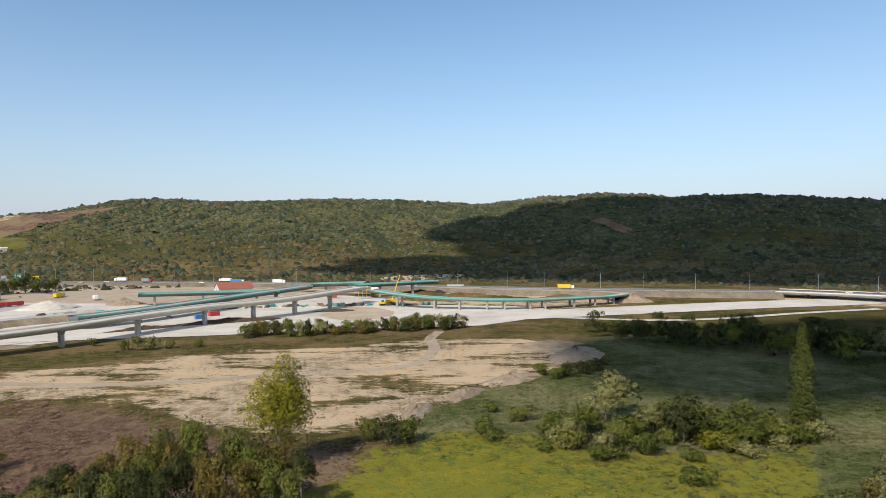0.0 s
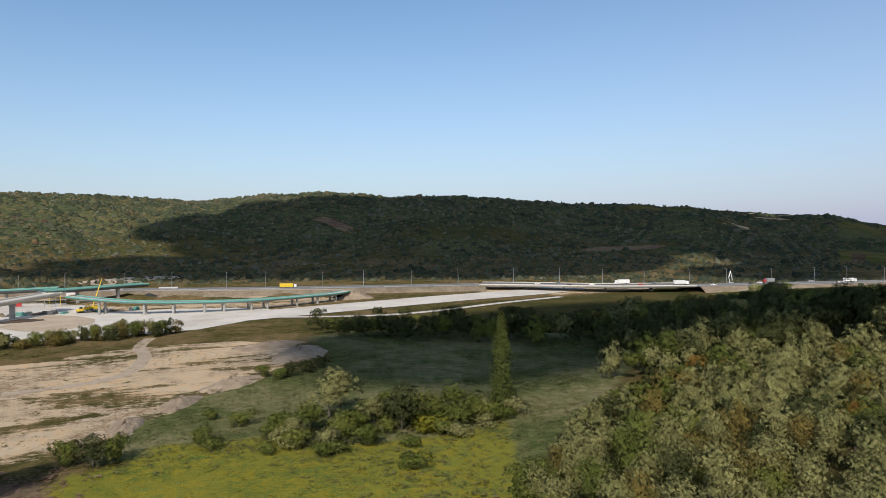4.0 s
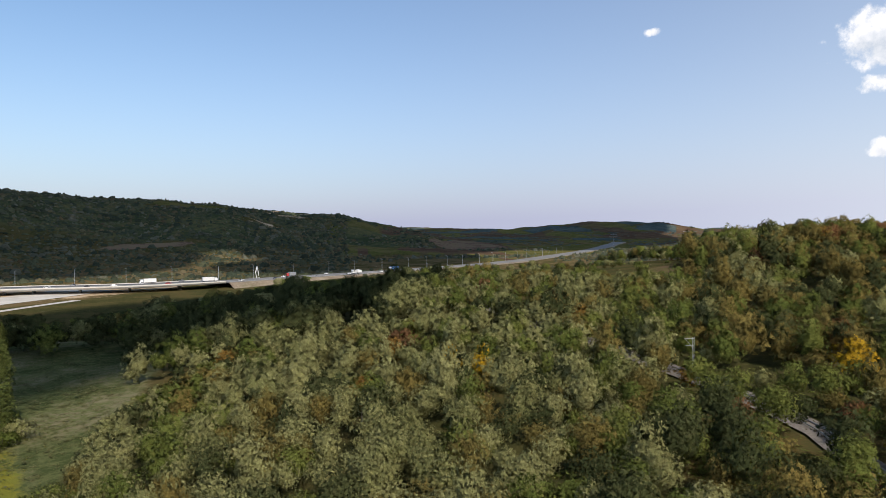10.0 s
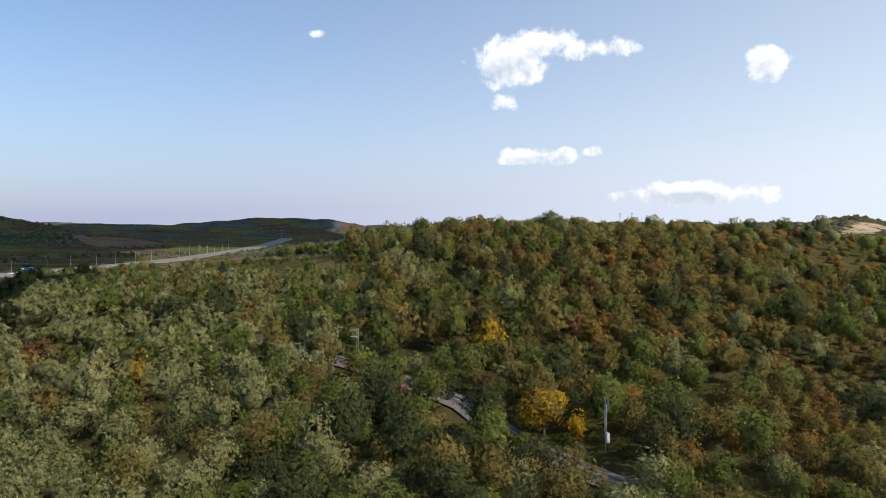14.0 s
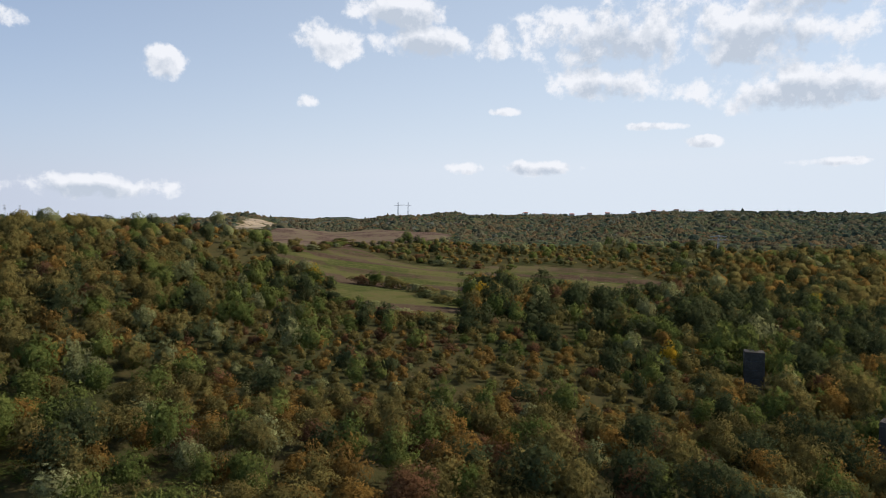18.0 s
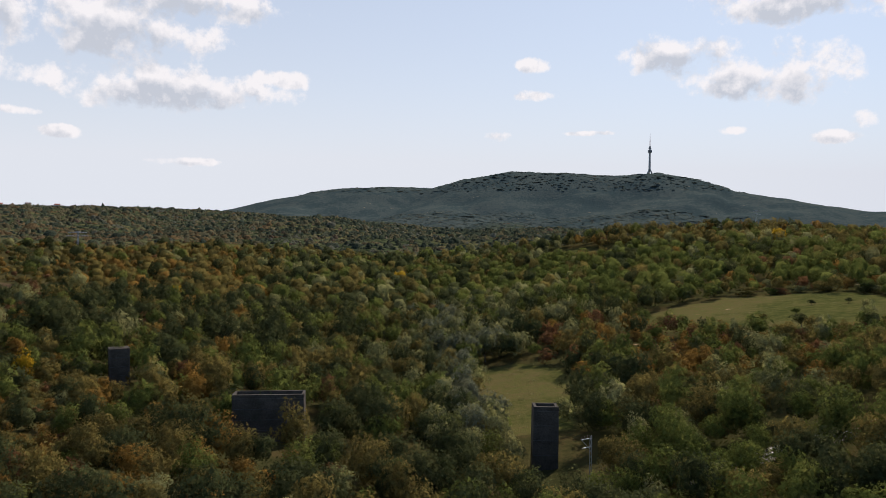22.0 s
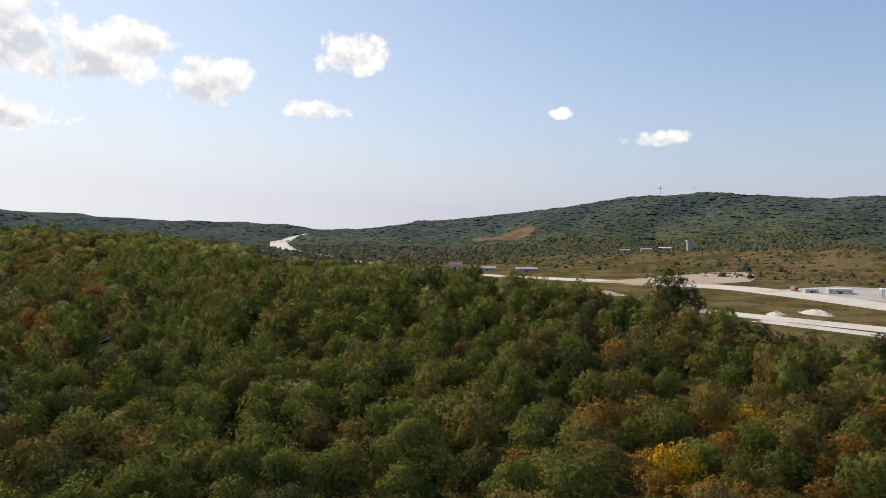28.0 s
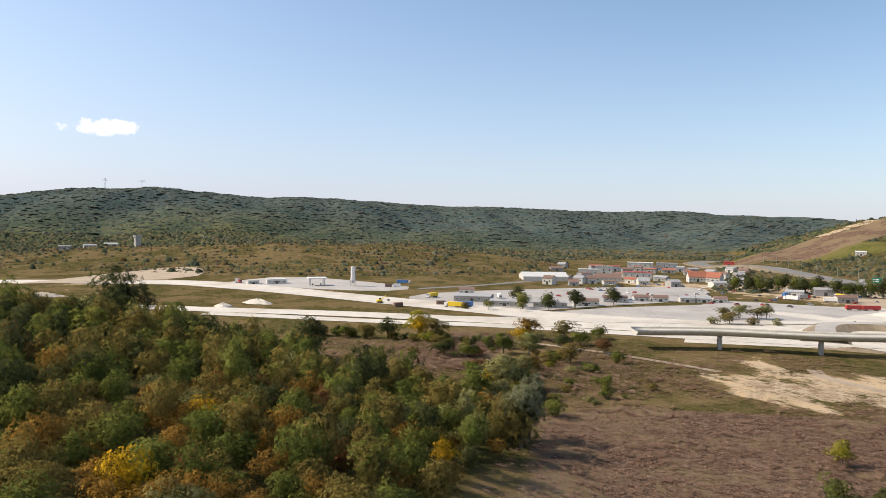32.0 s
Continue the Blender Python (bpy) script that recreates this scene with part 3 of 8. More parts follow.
BROWN = (((-92, 62), (-148, 103), (-151, 133), (-134, 158), (-110, 188), (-120, 195), (-79, 181), (-61, 166), (-45, 157), (-20, 153), (-19, 141), (-37, 100), (-60, 70)), ((-300, 160), (-230, 100), (-210, 120), (-270, 180)),)
GOLD = (((-40, 50), (-30, 128), (-20, 150), (2, 166), (23, 166), (30, 152), (60, 149), (82, 156), (68, 124), (50, 90), (20, 40)),)
REED = (((-14, 160), (-5, 190), (8, 207), (27, 229), (58, 252), (66, 318), (115, 335), (165, 292), (195, 238), (152, 200), (118, 165), (75, 122), (55, 90), (20, 150)),)
FIELDS = (((321, -176), (418, -291), (338, -269), (301, -298), (292, -356), (229, -367), (160, -332), (148, -230), (199, -232), (249, -246), (138, -134), (177, -123), (253, -171)),
          ((-146, -319), (-184, -290), (-194, -211), (-142, -195), (-116, -194), (-80, -257), (-84, -279)), ((-73, -555), (-128, -598), (-160, -549), (-143, -492), (-94, -521)),
          ((-18, -222), (-32, -230), (-44, -213), (-41, -181), (-36, -160), (-33, -146), (-18, -148), (-15, -170)), ((290, 100), (280, 60), (255, 48), (245, 63), (268, 92)))
FAR_BROWN = (((360, -200), (485, -418), (537, -515), (723, -481), (675, -373)), ((513, 787), (632, 774), (678, 779), (571, 817)), ((241, 1066), (278, 995), (252, 984), (218, 1031)), ((-1697, -423), (-1710, -260), (-1574, -251), (-1560, -380)),
             ((1095, 673), (1500, 820), (1242, 574), (1015, 569)), ((-800, 760), (-760, 900), (-700, 985), (-560, 1105), (-505, 1100), (-560, 960), (-610, 850), (-700, 760)))
FAR_PALE = (((702, -337), (681, -370), (961, -582), (979, -501)), ((844, 870), (922, 878), (944, 920), (868, 894)), ((991, 989), (1057, 928), (1090, 940), (1030, 1010)), ((1042, 1079), (1141, 1064), (1274, 1032), (1350, 1017), (1261, 985), (1115, 1004)), ((-720, 1010), (-640, 1090), (-560, 1150), (-560, 1120), (-690, 985)))
FAR_GREEN = (((-860, 980), (-641, 921), (-543, 912), (-516, 867), (-600, 806), (-760, 860)), ((817, 1063), (934, 1009), (896, 967), (787, 1041)), ((1343, 559), (1800, 525), (1483, 377), (1142, 426)), ((261, -607), (208, -670), (146, -667), (144, -636), (233, -619)))
OPEN_LAND = FIELDS + FAR_BROWN + FAR_PALE + FAR_GREEN
RAILWAY = ((230, 120), (178, 62), (134, 10), (119, -1), (95, -17), (62, -48), (20, -86), (-20, -102), (-44, -108), (-88, -117), (-150, -122), (-230, -160))
# woodland edge, over the spur and round to the west
WOOD_NEAR = ((44, 92), (75, 125), (118, 165), (150, 215), (240, 260), (420, 330), (600, 300), (800, 0), (900, -900), (0, -1500), (-900, -700), (-560, -230), (-420, -120), (-330, -30), (-245, 25), (-190, 62), (-165, 85),
             (-140, 88), (-118, 78), (-95, 52), (-70, 30), (-30, -20), (20, 10))
WOOD_VALLEY = ((66, 352), (72, 306), (104, 286), (148, 246), (182, 205), (250, 240), (420, 330), (520, 400), (430, 450), (330, 440), (210, 425), (140, 395), (85, 372))


def softly(polys, x, y, soft):
    """How far inside any of the polygons, from 0 to 1 over a soft rim."""
    out = np.zeros(x.shape)
    for p in polys:
        q = off_line(np.array(list(p) + [p[0]], float), x, y)
        out = np.maximum(out, np.clip(0.5 + np.where(inside(p, x, y), q, -q) / soft, 0, 1))
    return out


def wild(x, y):
    """An uneven pattern from 0 to 1, for patches of growth."""
    return 0.5 + 0.25 * np.sin(x / 47 + 2.1 * np.sin(y / 71 + 0.6)) + 0.25 * np.sin(y / 39 + 1.7 * np.sin(x / 59 - 1.1))


def mesh_of(name, verts, faces, material, smooth=False):
    me = bpy.data.meshes.new(name)
    verts, faces = np.asarray(verts, np.float32), np.asarray(faces, np.int32)
    n, k = faces.shape
    me.vertices.add(len(verts))
    me.vertices.foreach_set("co", verts.ravel())
    me.loops.add(n * k)
    me.loops.foreach_set("vertex_index", faces.ravel())
    me.polygons.add(n)
    me.polygons.foreach_set("loop_start", np.arange(0, n * k, k, dtype=np.int32))
    me.polygons.foreach_set("loop_total", np.full(n, k, np.int32))
    if smooth:
        me.polygons.foreach_set("use_smooth", np.ones(n, bool))
    me.materials.append(material)
    me.update(calc_edges=True)
    return me


def set_attr(me, name, values):
    me.attributes.new(name, "FLOAT", "POINT").data.foreach_set("value", np.asarray(values, np.float32))


SIGHT = {}


def open_to_valley(x, y, top):
    """Whether what grows there shows over the nearer crests."""
    d = np.hypot(x, y)
    k = np.clip(np.searchsorted(SIGHT["d"], d) - 3, 0, len(SIGHT["d"]) - 1)
    a = (np.degrees(np.arctan2(x, y)) % 360 * 2).astype(int) % 720
    return (top - EYE) / d > SIGHT["line"][k, a] - 0.004


def tilled(x, y):
    """Strip fields: some ploughed, some green, side by side."""
    far = np.hypot(x, y) > 1100
    k = np.floor((x * 0.62 - y * 0.78 + 9 * np.sin((x + y) / 90)) / np.where(far, 85, 19)) + np.where(far, 7 * np.floor((x * 0.78 + y * 0.62 + 40 * np.sin(y / 130)) / 210), 0)
    return np.where(x < 0, 0.36, np.modf(np.abs(np.sin(k * 12.9898) * 43758.5453))[0] * 0.9 + 0.1)


def scrub_slope(x, y):
    """The half-open western bench and the foot of the northern hill, 0 to 1."""
    az, d = np.degrees(np.arctan2(x, y)), np.hypot(x, y)
    bench = np.clip((az + 104) / 5, 0, 1) * np.clip((-50 - az) / 4, 0, 1) * np.clip((1240 - d) / 130, 0, 1) * (d > 500)
    north = np.clip((az + 48) / 4, 0, 1) * np.clip((54 - az) / 6, 0, 1) * np.clip((d - 600) / 60, 0, 1) * np.clip((1250 - d) / 420, 0.2, 1) * (0.35 + 0.5 * wild(x * 0.9, y * 0.9)) * (d < 1700)
    return np.maximum(bench, north)


def build_ground():
    start, n_az = 14.0, 720
    near_rings = start * 1.03 ** np.arange(int(math.log(650 / start) / math.log(1.03)))
    d = np.append(near_rings, 650 * 1.0125 ** np.arange(int(math.log(4950 / 650) / math.log(1.0125))))
    rings = len(d) - 1
    az = np.arange(n_az) * 360 / n_az
    x, y = bearing(az[None, :], d[:, None])
    x, y = np.append(x.ravel(), 0.0), np.append(y.ravel(), 0.0)
    z = height(x, y)
    SIGHT["d"], SIGHT["line"] = d, np.maximum.accumulate((z[:-1].reshape(rings + 1, n_az) + 4 - EYE) / d[:, None], 0)
    r, a = np.meshgrid(np.arange(rings), np.arange(n_az), indexing="ij")
    b = (a + 1) % n_az
    quads = np.stack((r * n_az + a, (r + 1) * n_az + a, (r + 1) * n_az + b, r * n_az + b), -1).reshape(-1, 4)[:, ::-1]
    tip = len(x) - 1
    cap = np.array([(tip, (k + 2) % n_az, (k + 1) % n_az, k) for k in range(0, n_az, 2)])
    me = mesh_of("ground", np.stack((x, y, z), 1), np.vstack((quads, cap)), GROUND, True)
    set_attr(me, "sand", softly(SAND + FAR_PALE, x, y, 12))
    set_attr(me, "brown", softly(BROWN + FAR_BROWN, x, y, 16))
    set_attr(me, "gold", softly(GOLD, x, y, 20))
    set_attr(me, "reed", softly(REED, x, y, 20))
    east_az = np.degrees(np.arctan2(x, y))
    patchwork = np.clip((east_az - 49) / 3, 0, 1) * np.clip((86 - east_az) / 3, 0, 1) * np.clip((np.hypot(x, y) - 900) / 80, 0, 1) * (wild(x * 0.7, y * 0.7) > 0.36)
    set_attr(me, "field", np.maximum(softly(FIELDS + FAR_GREEN, x, y, 6), patchwork))
    set_attr(me, "strip", tilled(x, y))
    dist = np.hypot(x, y)
    open_slope = scrub_slope(x, y)
    wood = (1 - 0.8 * open_slope) * np.maximum(softly((WOOD_NEAR, WOOD_VALLEY), x, y, 14), np.clip((z - 10) / 8, 0, 1) * np.clip((dist - 400) / 100, 0, 1))
    set_attr(me, "wood", wood)
    # how much painted haze the canopy colour takes, by distance alone
    set_attr(me, "far_haze", np.clip((dist - 1450) / 450, 0, 1))
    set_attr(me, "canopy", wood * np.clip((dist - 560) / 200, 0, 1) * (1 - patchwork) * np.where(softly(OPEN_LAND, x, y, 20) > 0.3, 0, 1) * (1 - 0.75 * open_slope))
    return tagged(new("ground", me), "rolling land of meadow, sand and woodland floor", "ground", kind="structure")


ground = build_ground()


def high(x, y):
    return float(height(x, y)[0])


def ribbon(name, points, width, material, lift, label, category, z=None, crown=0.0, kind="structure"):
    """A road laid on the land, or at heights z along it."""
    line = along(points, 6.0)
    t = np.gradient(line[:, :2], axis=0)
    t /= np.hypot(t[:, 0], t[:, 1])[:, None]
    side = np.stack((t[:, 1], -t[:, 0]), 1)
    cols = np.linspace(-0.5, 0.5, 7) * width
    v = []
    for c in cols:
        p = line[:, :2] + side * c
        zz = height(p[:, 0], p[:, 1]) + lift if line.shape[1] == 2 else line[:, 2] + lift
        v.append(np.column_stack((p, zz + crown * (1 - abs(c) * 2 / width))))
    n = len(line)
    f = [(k * n + i, k * n + i + 1, (k + 1) * n + i + 1, (k + 1) * n + i) for k in range(len(cols) - 1) for i in range(n - 1)]
    ob = new(name, mesh_of(name, np.vstack(v), f, material, True))
    return tagged(ob, label, category, kind=kind)


def patch(name, poly, material, lift, label, category):
    """A levelled yard on the flat valley floor."""
    bm = bmesh.new()
    line = along(list(poly) + [poly[0]], 25)[:-1]
    vs = [bm.verts.new((x, y, high(x, y) + lift)) for x, y in line]
    es = [bm.edges.new((a, b)) for a, b in zip(vs, vs[1:] + vs[:1])]
    bmesh.ops.triangle_fill(bm, use_beauty=True, edges=es)
    for f in bm.faces:
        if f.normal.z < 0:
            f.normal_flip()
    me = bpy.data.meshes.new(name)
    bm.to_mesh(me)
    bm.free()
    me.materials.append(material)
    return tagged(new(name, me), label, category, kind="structure")


NEW_ROAD = ((-1873, -913), (-1605, -889), (-1300, -730), (-950, -480), (-790, -290), (-737, -110), (-674, 54), (-609, 112), (-527, 157), (-420, 205), (-330, 250), (-260, 305), (-180, 330), (-100, 350), (14, 393), (94, 421), (190, 452), (262, 470), (318, 492))
HIGHWAY = ((-905, 1010), (-868, 921), (-780, 850), (-662, 790), (-421, 655), (-275, 635), (-142, 615), (78, 550), (241, 517), (330, 480), (450, 450), (585, 400), (760, 385), (975, 390), (1300, 430), (1800, 520))
haul_road = ribbon("road_haul", ((-420, 60), (-345, 150), (-308, 195), (-260, 240), (-220, 278), (-187, 316), (-160, 350)), 15, ROADBED, 0.2, "pale haul road of crushed stone under the viaduct", "road")
side_road = ribbon("road_side", ((-371, 157), (-335, 211), (-297, 274), (-265, 334), (-244, 412), (-215, 470)), 13, ROADBED, 0.36, "pale unpaved carriageway beside the lot", "road")
roadbed = ribbon("road_roadbed", NEW_ROAD, 38, ROADBED, 0.25, "wide pale unpaved roadbed of crushed stone under construction", "road")
track_road = ribbon("road_dirt", ((-165, 235), (-150, 225), (-100, 222), (-60, 235), (-15, 250), (-4, 285), (-6, 316), (-2, 340)), 5, DIRT, 0.05, "pale dirt track worn across the sandy field", "road")

# ---- woodland ----


def crown_shape(rng, n, rx, rz, lumps, leaf, base=0.0):
    """Leaf sprays on the skin of several lumps: corner places and quads."""
    lump_c = rng.normal(0, 1, (lumps, 3))
    lump_c /= np.linalg.norm(lump_c, axis=1)[:, None]
    lump_c *= rng.uniform(0.25, 0.72, lumps)[:, None]
    lump_c[0] = (0, 0, 0.35)
    lump_r = rng.uniform(0.34, 0.56, lumps)
    which = rng.integers(0, lumps, n)
    out = rng.normal(0, 1, (n, 3))
    out[:, 2] = np.where(rng.random(n) < 0.72, np.abs(out[:, 2]), out[:, 2])
    out /= np.linalg.norm(out, axis=1)[:, None]
    c = lump_c[which] + out * (lump_r[which] * rng.uniform(0.75, 1.08, n))[:, None]
    size = np.array((rx, rx, rz))
    c = c * size
    whole = c / size
    whole = whole / (np.linalg.norm(whole, axis=1)[:, None] + 1e-6)
    lie = 0.55 * out + 0.45 * whole
    nrm = out + rng.normal(0, 0.42, (n, 3))
    nrm /= np.linalg.norm(nrm, axis=1)[:, None]
    ref = rng.normal(0, 1, (n, 3))
    u = np.cross(nrm, ref)
    u /= np.linalg.norm(u, axis=1)[:, None] + 1e-9
    v = np.cross(nrm, u)
    s = leaf * rng.uniform(0.55, 1.15, n)[:, None]
    w = s * rng.uniform(0.55, 0.9, n)[:, None]
    corners = np.stack((c - u * s - v * w * 0.6, c + u * s - v * w * 0.6 + nrm * s * 0.2, c + v * w * 1.3 - nrm * s * 0.15), 1)
    verts = corners.reshape(-1, 3)
    verts[:, 2] += base
    return verts, np.arange(n * 3).reshape(-1, 3), np.repeat(lie, 3, 0)


def in_threes(f):
    f = np.array(f)
    return np.vstack((f[:, (0, 1, 2)], f[:, (0, 2, 3)]))


def core_shape(rng, rx, rz, base):
    """The shaded inside of a crown, as a rough low ball of quads."""
    seg, row = 6, 4
    v = []
    for i in range(row):
        e = -0.9 + 2.25 * i / (row - 1)
        for k in range(seg):
            a = (k + 0.5 * (i % 2)) * 2 * math.pi / seg
            q = rng.uniform(0.55, 0.75)
            v.append((rx * q * math.cos(a) * math.cos(e), rx * q * math.sin(a) * math.cos(e), base + rz * q * math.sin(e)))
    f = [(i * seg + k, i * seg + (k + 1) % seg, (i + 1) * seg + (k + 1) % seg, (i + 1) * seg + k) for i in range(row - 1) for k in range(seg)]
    v = np.array(v)
    lie = v - (0, 0, base)
    return v, in_threes(f), lie / np.linalg.norm(lie, axis=1)[:, None]


def joined(parts):
    vs, fs, ls, n = [], [], [], 0
    for v, f, lie in parts:
        vs.append(v)
        ls.append(lie)
        fs.append(f + n)
        n += len(v)
    return np.vstack(vs), np.vstack(fs), np.vstack(ls)


def crown_template(seed, n, lumps, leaf, slim=1.0):
    """A crown about one metre in radius, to be scaled: height of its middle above ground 1.9, wholly over 0.7."""
    rng = np.random.default_rng(seed)
    rz = 0.95 * slim
    return joined((crown_shape(rng, n, 1.0, rz, lumps, leaf, 0.0), core_shape(rng, 0.78, rz * 0.72, -0.1)))


def far_dome(seed, lumpy=0.3, size=1.0):
    """A far crown: a rough low dome."""
    rng = np.random.default_rng(seed)
    seg, row, v = 5, 3, []
    for i in range(row):
        e = -0.45 + 1.5 * i / (row - 1)
        for k in range(seg):
            a = (k + 0.5 * (i % 2)) * 2 * math.pi / seg
            q = size * (1 + rng.uniform(-lumpy, lumpy))
            v.append((q * math.cos(a) * math.cos(e), q * math.sin(a) * math.cos(e), q * math.sin(e)))
    f = [(i * seg + k, i * seg + (k + 1) % seg, (i + 1) * seg + (k + 1) % seg, (i + 1) * seg + k) for i in range(row - 1) for k in range(seg)]
    v = np.array(v)
    return v, np.vstack((in_threes(f), ((10, 11, 12), (10, 12, 13), (10, 13, 14)))), v / np.linalg.norm(v, axis=1)[:, None]


def far_tuft(seed):
    """A crown on the farthest slopes: a low uneven pyramid."""
    rng = np.random.default_rng(seed)
    v = [(math.cos(k * 1.571 + rng.uniform(-0.4, 0.4)) * rng.uniform(0.8, 1.2), math.sin(k * 1.571) * rng.uniform(0.8, 1.2), -0.4) for k in range(4)] + [(rng.uniform(-0.3, 0.3), rng.uniform(-0.3, 0.3), rng.uniform(0.7, 1.1))]
    v = np.array(v)
    return v, np.array(((0, 1, 4), (1, 2, 4), (2, 3, 4), (3, 0, 4))), v / np.linalg.norm(v, axis=1)[:, None]


def far_clump(seed):
    """A crown far off on a hillside: a low uneven cushion."""
    rng = np.random.default_rng(seed)
    v = []
    for z, q in ((-0.3, 1.0), (0.62, 0.60)):
        for k in range(4):
            a = (k + (0.5 if z > 0 else 0)) * math.pi / 2 + rng.uniform(-0.3, 0.3)
            u = q * rng.uniform(0.75, 1.2)
            v.append((u * math.cos(a), u * math.sin(a), z + rng.uniform(-0.15, 0.25)))
    v = np.array(v)
    f = [(k, (k + 1) % 4, 4 + k, 4 + (k + 3) % 4) for k in range(4)] + [(4, 5, 6, 7)]
    return v, in_threes(f), v / np.linalg.norm(v, axis=1)[:, None]


def set_lie(me, lie):
    me.attributes.new("out", "FLOAT_VECTOR", "POINT").data.foreach_set("vector", np.asarray(lie, np.float32).ravel())


def scatter(name, material, template_list, places, label, category, group="", smooth=False):
    """Many crowns as one mesh. places: x, y, z of the crown's middle, radius, half height, tint."""
    rng = np.random.default_rng(len(places) + 7)
    which = rng.integers(0, len(template_list), len(places))
    vs, fs, ts, ls, n = [], [], [], [], 0
    for k, (tv, tf, tl) in enumerate(template_list):
        p = places[which == k]
        if not len(p):
            continue
        a = rng.uniform(0, 2 * math.pi, len(p))
        c, s = np.cos(a)[:, None], np.sin(a)[:, None]
        x = (tv[None, :, 0] * c - tv[None, :, 1] * s) * p[:, 3:4] + p[:, 0:1]
        y = (tv[None, :, 0] * s + tv[None, :, 1] * c) * p[:, 3:4] + p[:, 1:2]
        z = tv[None, :, 2] * p[:, 4:5] + p[:, 2:3]
        vs.append(np.stack((x, y, z), -1).reshape(-1, 3))
        fs.append((tf[None] + (np.arange(len(p)) * len(tv))[:, None, None]).reshape(-1, 3) + n)
        ts.append(np.repeat(p[:, 5], len(tv)))
        ls.append(np.stack((tl[None, :, 0] * c - tl[None, :, 1] * s, tl[None, :, 0] * s + tl[None, :, 1] * c, np.repeat(tl[None, :, 2], len(p), 0)), -1).reshape(-1, 3))
        n += len(p) * len(tv)
    me = mesh_of(name, np.vstack(vs), np.vstack(fs), material, smooth)
    set_attr(me, "tint", np.concatenate(ts))
    if not smooth:
        set_lie(me, np.vstack(ls))
    return tagged(new(name, me), label, category, group, "stuff")


def grid_places(rng, spacing, d0, d1):
    """Jittered places on the land between two distances."""
    n = int(d1 / spacing) + 1
    i, j = np.meshgrid(np.arange(-n, n + 1), np.arange(-n, n + 1))
    loose = 0.42 if d0 < 640 else 1.1
    x = (i + 0.5 * (j % 2) + rng.uniform(-loose, loose, i.shape)).ravel() * spacing
    y = (j + rng.uniform(-loose, loose, i.shape)).ravel() * spacing
    d = np.hypot(x, y)
    keep = (d >= d0) & (d < d1)
    return x[keep], y[keep]


KINDS = ("acacia", "green", "dark", "olive", "gold", "orange", "rust")


